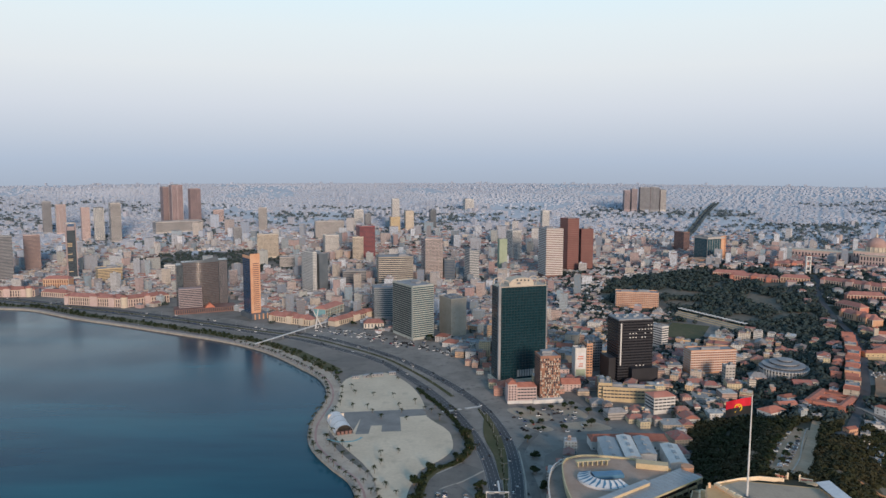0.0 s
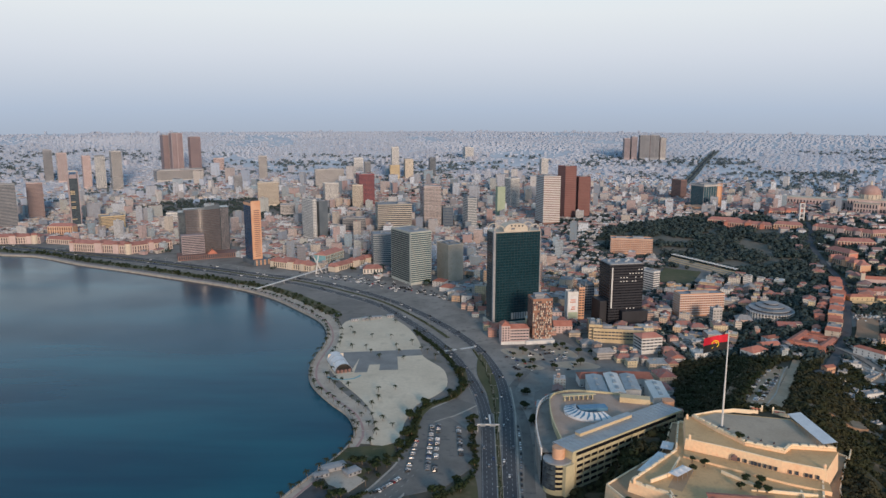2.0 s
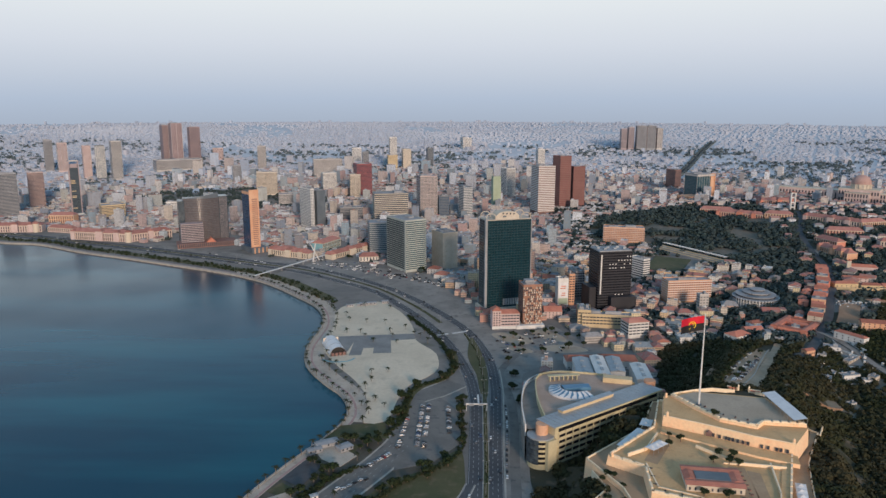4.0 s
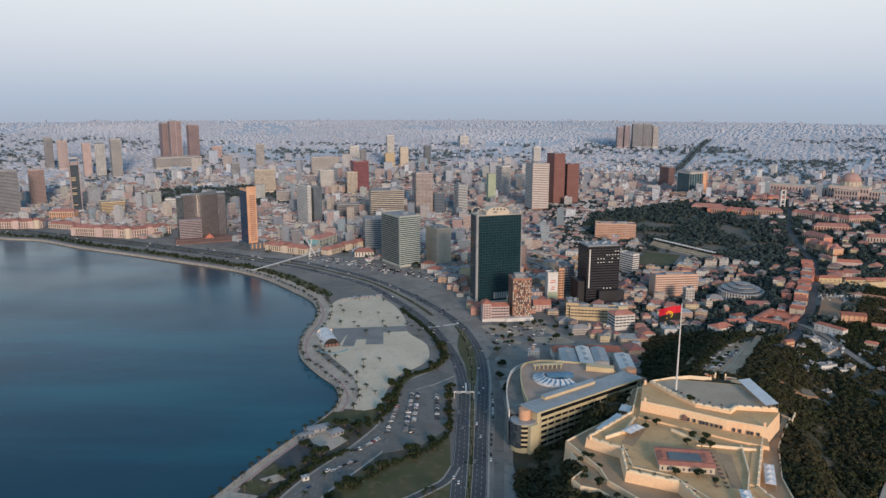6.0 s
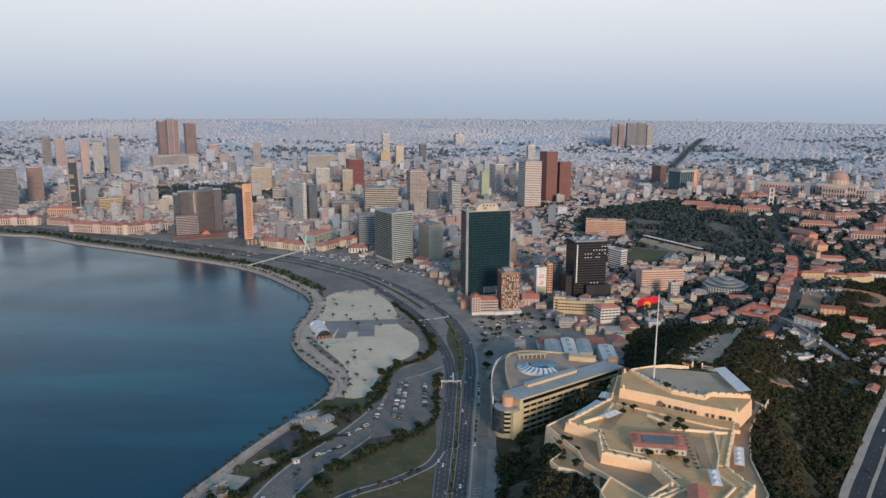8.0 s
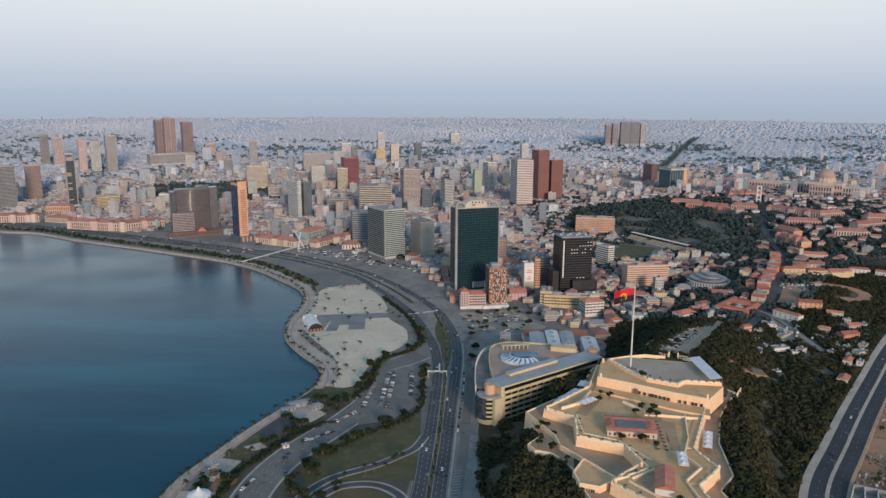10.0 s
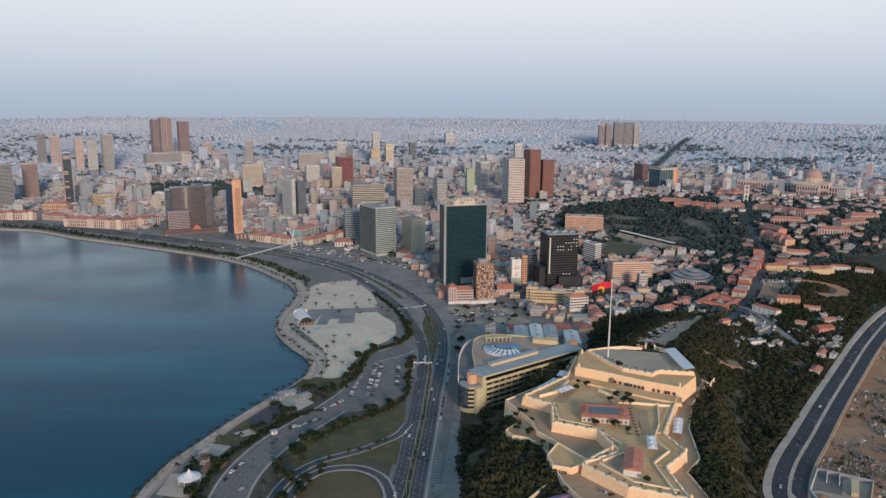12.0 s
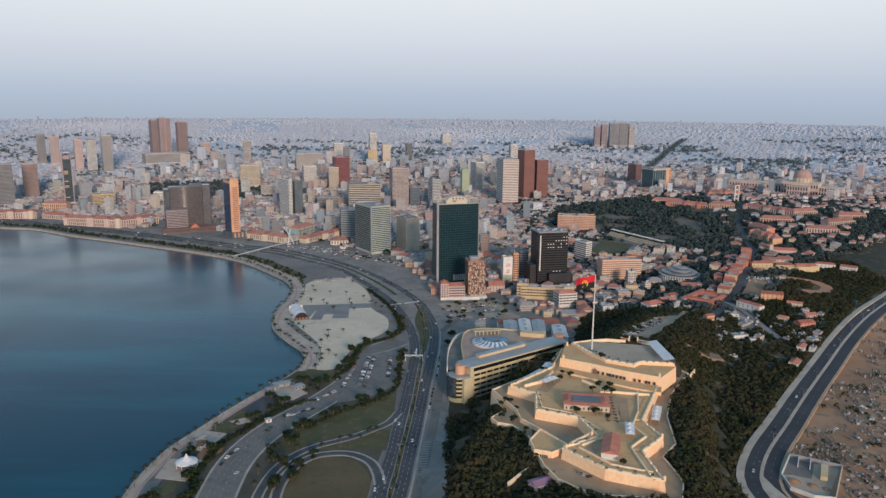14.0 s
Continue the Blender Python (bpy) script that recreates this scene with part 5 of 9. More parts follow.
T("residential_tower", "pinkish residential tower with pale fins", -1418, 2692, 31, 32, 33, 39, 99, "pink", "window", "grid", fins=3)
T("residential_tower", "plain pinkish grey residential tower", -1274, 2573, 25, 30, 33, 30, 106, "pink", "window", "small")
T("branching_tower", "white tower with a dark branching pattern", -1218, 2551, 28, 23, 33, 29, 109, "slate", "white", "grid", fins=5)
T("residential_tower", "rounded pale residential tower with bands", -1162, 2544, 31, 41, 33, 28, 125, "beige", "window", "bands", slabs=0.6, slab_mat="white")


def frame_tower():
    """Slim glass tower in an open pale frame, with a few ochre floors."""
    w, d, h = 20, 17, 134
    ob = tower("frame_tower", "slate glass tower in an open pale frame", -985, 1920, w, d, 33, 4, h - 14, "glass_slate", front="blank", slabs=0.04, slab_mat="slate", slab_h=0.5, crown=False)
    for sx in (-1, 1):
        for sy in (-1, 1):
            s = Soup()
            s.box(sx * (w / 2 + 0.5), sy * (d / 2 + 0.5), -4, 1.8, 1.8, h + 8)
            part("frame_pier", s, M["mauve"], ob)
    for cx, cy, a, b in ((0, -d / 2 - 0.6, w - 1.4, 2.4), (0, d / 2 + 0.6, w - 1.4, 2.4), (-w / 2 - 0.6, 0, 2.4, d - 1.4), (w / 2 + 0.6, 0, 2.4, d - 1.4)):
        s = Soup()
        s.box(cx, cy, h + 1.6, a, b, 2.4)
        part("top_beam", s, M["beige"], ob)
    s = Soup()
    s.box(0, 0, h - 14, w * 0.8, d * 0.8, 9)
    part("plant_room", s, M["mauve"], ob)
    for z, k in ((88, 3), (62, 1), (50, 2), (20, 1)):
        for i in range(k):
            s = Soup()
            s.box(-w * 0.18, -d / 2 - 0.15, z - 3.4 * i, w * 0.5, 0.5, 1.7)
            part("ochre_band", s, M["yellow"], ob)
    s = Soup()
    s.box(0, -2, -3, w + 8, d + 12, 11)
    part("podium", s, M["white"], ob)


frame_tower()
T("office_tower", "pale grey office tower by the bay", -1155, 1918, 47, 33, 33, 3, 106, "concrete", "window", "bands")
T("office_tower", "brown banded apartment tower", -1162, 2061, 37, 30, 33, 4, 94, "pink", "window", "bands", slabs=0.4, slab_mat="brown", slab_h=0.6)
T("yellow_block", "bright ochre office block", -875, 1873, 53, 41, 33, 3, 37, "yellow", "window", "slots")
T("tan_slab", "wide tan office slab", -585, 2224, 58, 34, 12, 20, 65, "cream", "window", "grid", "bands")
T("pale_tower", "pale apartment tower far inland", -737, 2769, 29, 22, 12, 44, 80, "beige", "window", "grid")
T("red_tower", "dark red tower beside a cream one", -306, 2193, 43, 44, 20, 23, 89, "red", "window", "slots")
T("cream_tower", "cream rounded apartment tower", -323, 2155, 29, 22, 12, 22, 63, "cream", "window", "grid")
T("long_block", "long beige housing slab", -471, 2586, 94, 33, 15, 34, 59, "beige", "window", "grid", fins=8, fin_mat="concrete")
T("white_tower", "white and brown apartment tower", -416, 2277, 40, 31, 20, 25, 53, "white", "window", "grid", "slots")
T("white_tower", "white apartment tower inland", -413, 2901, 35, 26, 12, 48, 61, "white", "window", "grid")
T("white_tower", "narrow grey tower inland", -361, 2740, 21, 30, 12, 40, 66, "concrete", "window", "grid")
T("white_tower", "tall slim white tower inland", -268, 2801, 26, 30, 12, 42, 113, "white", "window", "grid")
T("ochre_block", "ochre office block inland", -267, 2760, 34, 30, 12, 41, 52, "yellow", "window", "small")
T("cream_tower", "cream apartment tower far inland", -220, 2815, 30, 34, 12, 43, 68, "cream", "window", "small")
T("slate_tower", "narrow slate tower inland", -136, 2871, 22, 30, 12, 45, 67, "slate", "window", "grid")
T("white_block", "wide white block far inland", 9, 3401, 40, 40, 15, 78, 46, "white", "window", "grid")
T("peach_block", "peach housing block inland", -961, 2980, 39, 23, 15, 59, 43, "pink", "window", "grid")
T("grey_block", "grey apartment block inland", -739, 2457, 25, 22, 20, 26, 56, "concrete", "window", "grid")
T("white_block", "white low apartment block", -761, 1963, 32, 19, 10, 6, 28, "white", "window", "grid")
T("grey_block", "grey long office block", -293, 1844, 53, 32, 12, 9, 31, "concrete", "window", "bands")
T("tan_block", "tan low block behind the waterfront", -491, 2089, 59, 36, 12, 14, 26, "beige", "window", "grid")
bank = palace("bank_palace", "long pink arcaded palace with red tiled roofs", -776, 1613, -12, 135, 26, 17, "pink", 0.5)
wing = palace("bank_palace", "wing of a pink arcaded palace", -687, 1625, 40, 86, 26, 16, "pink", None)
for ob in list(wing.children):   # both wings are one building
    m = wing.matrix_basis @ ob.matrix_basis
    ob.parent = bank
    ob.matrix_basis = bank.matrix_basis.inverted() @ m
bpy.data.objects.remove(wing)
palace("waterfront_palace", "pink waterfront palace with red roofs", -1010, 1704, 8, 110, 24, 15, "pink", 0.4)
palace("waterfront_house", "low pink waterfront house with red roof", -908, 1702, -16, 64, 18, 10, "pink")
palace("arcaded_block", "three storey ochre arcaded block with a flat red roof", -968, 1822, 0, 58, 24, 20, "orange")
palace("cream_palace", "low cream civic building with a red roof", -352, 1458, -27, 92, 20, 11, "cream", None)
palace("market_hall", "long low hall with a bright red roof", -248, 1480, 57, 116, 16, 9, "cream", None)
palace("teal_block", "low teal painted warehouse", -300, 1530, 67, 62, 26, 16, "teal_wall")
palace("villa", "white wedding cake villa with a flat roof", -205, 1425, 8, 34, 20, 9, "white")
hotel = T("pink_hotel", "pink hotel block with an orange tiled roof", 14, 1031, 34, 18, 6, 3, 20, "pink", "window", "bands", "bands", 3.3, fins=9, fin_mat="pink", crown=False)
s = Soup()
s.gable(0, 0, 20, 34, 18, 3.5, 0, 0, 0.8, 6)
part("roof", s, M["tile"], hotel)
s = Soup()
s.box(-12, -1.5, 0, 11, 16, 24)
corner = part("corner_pavilion", s, M["pink"], hotel)
s = Soup()
s.gable(-12, -1.5, 24, 16, 11, 4.5, 90, 0, 0.9, 5.5)
part("pavilion_roof", s, M["tile"], corner)
win = Soup()
win.box(0, 0, 0, 1.5, 0.5, 1.7)
me = win.mesh("window", M["window"])
for k in range(6):
    for i in range(3):
        part("window", me, None, corner).location = (-15.4 + 3.4 * i, -9.5, 4.2 + 3.2 * k)
s = Soup()
s.box(0, -9.6, 0, 36, 1.6, 3.6)
part("white_arcade", s, M["white"], hotel)
T("yellow_school", "long ochre school block with a flat roof", 145, 1034, 62, 16, -8, 3, 17, "yellow", "window", "bands", "bands", 3.6, fins=14, fin_mat="yellow")
T("school_wing", "lower ochre wing of a school block", 118, 1046, 16, 26, -8, 3, 21, "yellow", "window", "bands", "bands", 3.6, fins=4, fin_mat="yellow")
villa = T("white_flats", "white block of flats with red roof and balconies", 172, 997, 26, 20, 14, 3, 20, "white", "window", "bands", "bands", 3.4, slabs=0.8, slab_h=0.8, fins=5, crown=False)
s = Soup()
s.gable(0, 0, 20.4, 28, 22, 3.2, 0, 0, 0.5, 7)
part("roof", s, M["red_wall"], villa)


# ---------------------------------------------------------------- the fort on the hill
def ccw(poly):
    area = sum(a[0] * b[1] - b[0] * a[1] for a, b in zip(poly, poly[1:] + poly[:1]))
    return poly if area > 0 else poly[::-1]


def wall_run(s, line, width, z0, z1, mat=0):
    """A wall along an open line, from z0 to z1, each leg a solid with its corners closed."""
    for (ax, ay), (bx, by) in zip(line, line[1:]):
        length = math.hypot(bx - ax, by - ay)
        s.box((ax + bx) / 2, (ay + by) / 2, z0, length + width * 0.98, width, z1 - z0, math.degrees(math.atan2(by - ay, bx - ax)), mat)


def merlons(parent, line, z, gap=9.0, size=(5.6, 1.3, 1.1)):
    """Blocks of parapet between the embrasures."""
    m = Soup()
    m.box(0, 0, 0, *size[:2], size[2])
    me = m.mesh("merlon", M["fort_crest"])
    for (ax, ay), (bx, by) in zip(line, line[1:]):
        length = math.hypot(bx - ax, by - ay)
        n = max(1, int(length / gap))
        for k in range(n):
            t = (k + 0.5) / n
            ob = part("merlon", me, None, parent)
            ob.matrix_basis = pose(ax + t * (bx - ax), ay + t * (by - ay), z, 0, 0, math.degrees(math.atan2(by - ay, bx - ax)))


def legs(name, line, width, z0, z1):
    """A parapet of the fort, each straight leg a part."""
    for a, b in zip(line, line[1:]):
        s = Soup()
        wall_run(s, [a, b], width, z0, z1)
        part(name, s, M["fort_crest"], fort)


FLOOR = 35.5
fort = thing("fort", 0, 0, 0, 0, "cream limewashed star fort on a green hill", "fort")
s = Soup()
s.prism(ccw(OUTER), 8, 28.2, 0, 1, 1.0)
part("outer_terrace", s, (M["fort_wall"], M["terrace"]), fort, "low outer terrace with cream walls")
ring_line = offset_loop(ccw(OUTER), -1.6)
legs("outer_parapet", ring_line + ring_line[:1], 0.8, 28.0, 29.4)
s = Soup()
s.prism(ccw(COURT), 20, FLOOR, 0, 1, 1.8)
part("curtain_wall", s, (M["fort_wall"], M["fort_floor"]), fort, "battered cream curtain wall and paved court")
crest = offset_loop(ccw(COURT), -2.4)
legs("parapet", crest + crest[:1], 1.3, FLOOR - 0.3, FLOOR + 1.0)
merlons(fort, crest + crest[:1], FLOOR + 1.0, 8.5, (6.3, 1.3, 0.8))
# raised wall walk inside the parapet, on the legs one can stroll along
for a, b in ((0, 1), (1, 2), (2, 3), (3, 4), (6, 7), (7, 8), (8, 9), (9, 10), (10, 11), (11, 12)):
    (ax, ay), (bx, by) = crest[a], crest[b]
    length = math.hypot(bx - ax, by - ay)
    nx, ny = -(by - ay) / length, (bx - ax) / length
    s = Soup()
    s.box((ax + bx) / 2 + nx * 3.4, (ay + by) / 2 + ny * 3.4, FLOOR - 0.2, length - 2.0, 5.2, 0.2 + 0.5 + 0.01 * a, math.degrees(math.atan2(by - ay, bx - ax)), 0, 1)
    part("wall_walk", s, (M["fort_wall"], M["fort_floor"]), fort)
s = Soup()
s.prism(ccw(UPPER), 30, 44.3, 0, 1, 1.0)
part("casemate_front", s, (M["fort_wall"], M["fort_floor"]), fort, "long cream casemate wall with a walkway on top")
INNER = [(130, 708), (141, 682), (154, 658), (178, 645), (186, 653), (217.5, 649), (208, 702), (152, 715)]
s = Soup()
s.prism(ccw(INNER), 40, 46.2, 0, 1, 0.3)
part("upper_platform", s, (M["fort_wall"], M["fort_floor"]), fort, "high cream platform with a dusty parade ground")
brow = [(131, 707), (142, 682.5), (154.5, 659.5), (178, 646.5), (186, 654.5), (216.5, 650.5)]
legs("upper_parapet", brow, 1.4, 45.8, 47.0)
merlons(fort, brow, 47.0, 5.6, (4.4, 2.0, 0.9))
front = offset_loop(ccw(UPPER), -1.6)
legs("front_parapet", front[:4] if ccw(UPPER) == UPPER else front[-4:], 0.8, 44.1, 45.0)
legs("back_wall", [(132, 708), (152, 716), (169, 720), (187, 716)], 0.6, 44.0, 47.4)
legs("back_wall", [(203, 712), (209, 708)], 0.6, 44.0, 47.4)
# lower gun terrace in front of the platform, inner retaining walls, ramps
s = Soup()
s.prism(ccw([(112, 666), (140, 650), (170, 630), (196, 617), (192, 604), (168, 616), (132, 640), (108, 656)]), 34, FLOOR + 1.6, 0, 1)
part("gun_terrace", s, (M["fort_wall"], M["fort_floor"]), fort)
for line, h in (([(104, 652), (90, 628), (74, 618)], 2.6), ([(128, 632), (150, 606), (180, 600)], 2.2), ([(172, 606), (162, 566), (150, 538), (156, 520), (140, 502), (143, 462)], 1.8), ([(118, 528), (100, 512), (96, 508)], 1.4),
                ([(127, 520), (105, 506)], 1.6), ([(157, 605), (140, 608)], 1.0), ([(102, 502), (120, 477), (146, 466)], 1.2), ([(84, 606), (84, 574), (108, 562), (124, 532)], 1.0)):
    s = Soup()
    wall_run(s, line, 1.0, FLOOR - 0.2, FLOOR + h)
    part("inner_wall", s, M["fort_crest"], fort)
# doors and lights along the platform's foot
door = Soup()
door.box(0, 0, 0, 1.9, 0.8, 2.6)
door_mesh = door.mesh("door", M["window"])
for k, t in enumerate((0.12, 0.2, 0.33, 0.46, 0.52, 0.6, 0.7, 0.8, 0.9)):
    a, b = Vector(UPPER[1]), Vector(UPPER[2])
    p = a.lerp(b, t)
    out = Vector((a.y - b.y, b.x - a.x)).normalized() * -0.15
    part("door", door_mesh, None, fort).matrix_basis = pose(p.x - 0.2, p.y - 0.3, FLOOR + 1.6, 0, 0, math.degrees(math.atan2(b.y - a.y, b.x - a.x)))
for t in (0.2, 0.35, 0.55, 0.65, 0.8):
    a, b = Vector(UPPER[2]), Vector(UPPER[3])
    p = a.lerp(b, t)
    part("door", door_mesh, None, fort).matrix_basis = pose(p.x - 0.1, p.y - 0.2, FLOOR + 1.6, 0, 0, math.degrees(math.atan2(b.y - a.y, b.x - a.x)))
gate = Soup()
gate.box(0, 0, 0, 4.2, 1.0, 3.2)
gate.cone(0, 0, 3.2, 2.1, 0.3, 1.6, 10)
part("gate", gate, M["brown"], fort, "arched brown gateway").matrix_basis = pose(143, 649.2, FLOOR + 1.4, 0, 0, -33)
# the ravelin before the west wall
s = Soup()
s.prism(ccw([(66, 521), (78, 543), (92, 521), (99, 511), (82, 499), (68, 504)]), 14, 32.0, 0, 1, 1.0)
part("ravelin", s, (M["fort_wall"], M["fort_floor"]), fort, "small six sided outwork with a paved top")
s = Soup()
rav = offset_loop(ccw([(66, 521), (78, 543), (92, 521), (99, 511), (82, 499), (68, 504)]), -1.6)
wall_run(s, rav + rav[:1], 0.9, 31.9, 33.1)
part("ravelin_parapet", s, M["fort_crest"], fort)
s = Soup()
for k in range(9):
    s.box(66.5 + 1.45 * k, 506.5 - 0.75 * k, 27, 0.7, 0.9, 3.0, -25)
part("loophole", s, M["window"], fort)["kind"] = "stuff"
# low retaining walls stepping down the western slope
s = Soup()
s.prism(ccw([(47, 616), (53, 590), (41, 575), (46, 565), (57, 561), (65, 549), (71, 532), (71, 520), (84, 545), (70, 585), (56, 612)]), 8, 25.4, 0, 1, 0.6)
part("west_terrace", s, (M["fort_wall"], M["terrace"]), fort)
legs("slope_wall", [(47.6, 614), (53.6, 590), (41.8, 575), (46.4, 565.6), (57.3, 561.6), (65.5, 549.4), (71.5, 532), (71.6, 520)], 0.8, 20, 26.3)
legs("slope_wall", [(47, 473), (59, 489), (68, 499), (74, 488), (81, 478), (86, 466)], 0.8, 16, 23.8)
legs("slope_wall", [(240, 672), (250, 688), (236, 712)], 0.8, 20, 27.5)
# pointed sentry caps at the bastion tips
for x, y, z in ((62, 617, FLOOR), (115, 522, FLOOR), (92, 500, FLOOR), (151, 455, FLOOR), (168, 519, FLOOR), (222, 664, FLOOR), (126, 706, 44.3), (116, 668, 44.3), (195, 622, 44.3)):
    s = Soup()
    s.cone(x, y, z, 1.1, 1.1, 3.0, 8)
    s.cone(x, y, z + 3.0, 1.3, 0.1, 1.2, 8)
    part("sentry_box", s, M["fort_wall"], fort)


def hall(name, label, x, y, z, w, d, h, turn, rise, wall="white", roof="tile", hip=4.0, cat="building", windows=6):
    """A single storey hall: walls, pitched roof, each window and a door."""
    ob = thing(name, x, y, z, turn, label, cat)
    FOOT.append((x, y, math.hypot(w, d) / 2 + 2))
    s = Soup()
    s.box(0, 0, -3, w, d, h + 3)
    part("wall", s, M[wall], ob)
    s = Soup()
    s.gable(0, 0, h, w, d, rise, 0, 0, 0.6, hip)
    part("roof", s, M[roof], ob)
    win = Soup()
    win.box(0, 0, 1.1, 1.3, 0.3, min(1.6, h * 0.5))
    me = win.mesh("window", M["window"])
    for k in range(windows):
        for yy in (-d / 2, d / 2):
            part("window", me, None, ob).location = (-w / 2 + w * (k + 0.5) / windows, yy, 0)
    win = Soup()
    win.box(0, 0, 0, 0.3, 1.4, 2.3)
    part("door", win, M["brown"], ob).location = (w / 2, 0, 0)
    return ob


# red roofed barrack round its yard
b = thing("barrack", 121.5, 580.5, FLOOR, -8, "cream barrack with red tiled roofs round an inner yard", "building")
s = Soup()
for cx, cy, w, d in ((0, -9.5, 37, 7), (0, 9.5, 37, 7), (-15, 0, 7, 12), (15, 0, 7, 12)):
    s.box(cx, cy, 0, w, d, 5.0)
part("wall", s, M["cream"], b)
for cx, cy, w, d, t in ((0, -9.5, 38, 8.4, 0), (0, 9.5, 38, 8.4, 0), (-15.2, 0, 12, 8, 90), (15.2, 0, 12, 8, 90)):
    s = Soup()
    s.gable(cx, cy, 5.0, w, d, 1.1, t, 0, 0.3, 0.0)
    part("roof", s, M["tile"], b)
s = Soup()
s.box(0, 0, 5.1, 22.5, 11.2, 0.5)
part("yard_roof", s, M["slate"], b, "grey glazed yard roof")
win = Soup()
win.box(0, 0, 1.0, 1.1, 0.3, 2.0)
me = win.mesh("window", M["window"])
for k in range(10):
    part("window", me, None, b).location = (-16.5 + 3.6 * k, -13.0, 0)
hall("guard_house", "cream guard house with a red tiled roof", 124.5, 499, FLOOR, 31, 12, 4.8, 74, 2.4, "white", windows=7, hip=0.0)
hall("store", "cream store with a purple tin roof below the fort", 70, 473, 20.5, 15, 10, 4.2, 29, 1.8, "cream", "purple_roof", windows=3, hip=0.5)


def canopy(name, label, x, y, z, w, d, h, turn, bays, tilt=0.0, peaks=True):
    """A white canvas shelter: posts and a peaked bay for each span."""
    ob = thing(name, x, y, z, turn, label, "canopy")
    post = Soup()
    post.cone(0, 0, 0, 0.12, 0.12, h + 0.4, 6)
    me = post.mesh("post", M["steel"])
    for k in range(bays + 1):
        for yy in (-d / 2, d / 2):
            part("post", me, None, ob).location = (-w / 2 + w * k / bays, yy, 0)
    bay = w / bays
    s = Soup()
    if peaks:
        n = len(s.v)
        r0, r1 = 0.5, 0.15
        outer = [(-bay / 2, -d / 2), (0, -d / 2), (bay / 2, -d / 2), (bay / 2, 0), (bay / 2, d / 2), (0, d / 2), (-bay / 2, d / 2), (-bay / 2, 0)]
        for k in range(8):
            (ax, ay), (bx, by) = outer[k], outer[(k + 1) % 8]
            s.face([(ax, ay, h), (bx, by, h), (bx * 0.45, by * 0.45, h + 0.6), (ax * 0.45, ay * 0.45, h + 0.6)])
            s.face([(ax * 0.45, ay * 0.45, h + 0.6), (bx * 0.45, by * 0.45, h + 0.6), (0, 0, h + 1.8)])
        s.box(0, 0, h - 0.15, bay, d, 0.15)
    else:
        s.face([(-bay / 2, -d / 2, h), (bay / 2, -d / 2, h), (bay / 2, d / 2, h + tilt), (-bay / 2, d / 2, h + tilt)])
        s.face([(-bay / 2, d / 2, h + tilt - 0.2), (bay / 2, d / 2, h + tilt - 0.2), (bay / 2, -d / 2, h - 0.2), (-bay / 2, -d / 2, h - 0.2)])
        s.box(0, -d / 2, h - 0.3, bay, 0.2, 0.35)
        s.box(0, d / 2, h + tilt - 0.3, bay, 0.2, 0.35)
    me = s.mesh("canvas_bay", M["canvas"])
    for k in range(bays):
        part("canvas_bay", me, None, ob).location = (-w / 2 + bay * (k + 0.5), 0, 0)
    return ob


canopy("grandstand_roof", "long white canvas grandstand roof on the parade ground", 210.5, 675, 46.2, 54, 10, 4.6, -88, 10, 1.4, False)
canopy("sun_canopy", "white peaked canvas shelter in the court", 97, 628, FLOOR, 18, 8, 4, 40, 3)
canopy("sun_canopy", "white peaked canvas shelter beside the cars", 145.5, 528, FLOOR, 22, 7, 4, 78, 3)
canopy("sun_canopy", "white peaked canvas shelter outside the wall", 179, 572, 28.2, 30, 7, 4.5, 70, 4)
canopy("sun_canopy", "row of white canvas shelters on the west terrace", 86, 654, 28.2, 38, 9, 4.5, 52, 5)
canopy("sun_canopy", "white canvas shelter on the west terrace", 104, 682, 28.2, 14, 9, 4.5, 66, 2)
s = Soup()
s.cone(0, 0, 0, 2.2, 2.2, 0.8, 16)
pole = thing("flagpole", 147, 687, 46.2, 0, "very tall white flagpole with a red and black flag", "flagpole")
part("plinth", s, M["slate"], pole)
s = Soup()
s.cone(0, 0, 0.8, 0.85, 0.35, 75.5, 14)
s.cone(0, 0, 76.3, 0.55, 0.1, 0.8, 12)
part("mast", s, M["white"], pole)


def flag_strip(z_top, z_low, n=16):
    """Half of the flag, hanging in shallow waves away from the mast."""
    s = Soup()
    at = lambda u, z: (-0.6 - 17.0 * u, 2.0 * math.sin(u * 7.0 + 0.3) * u + 1.2 * u, z - 5.0 * u * u - 0.5 * math.sin(u * 6))
    for side in (0.05, -0.05):
        for k in range(n):
            a, b = k / n, (k + 1) / n
            quad = [at(a, z_low), at(b, z_low), at(b, z_top), at(a, z_top)]
            quad = [(x, y + side, z) for x, y, z in quad]
            s.face(quad if side < 0 else quad[::-1])
    return s


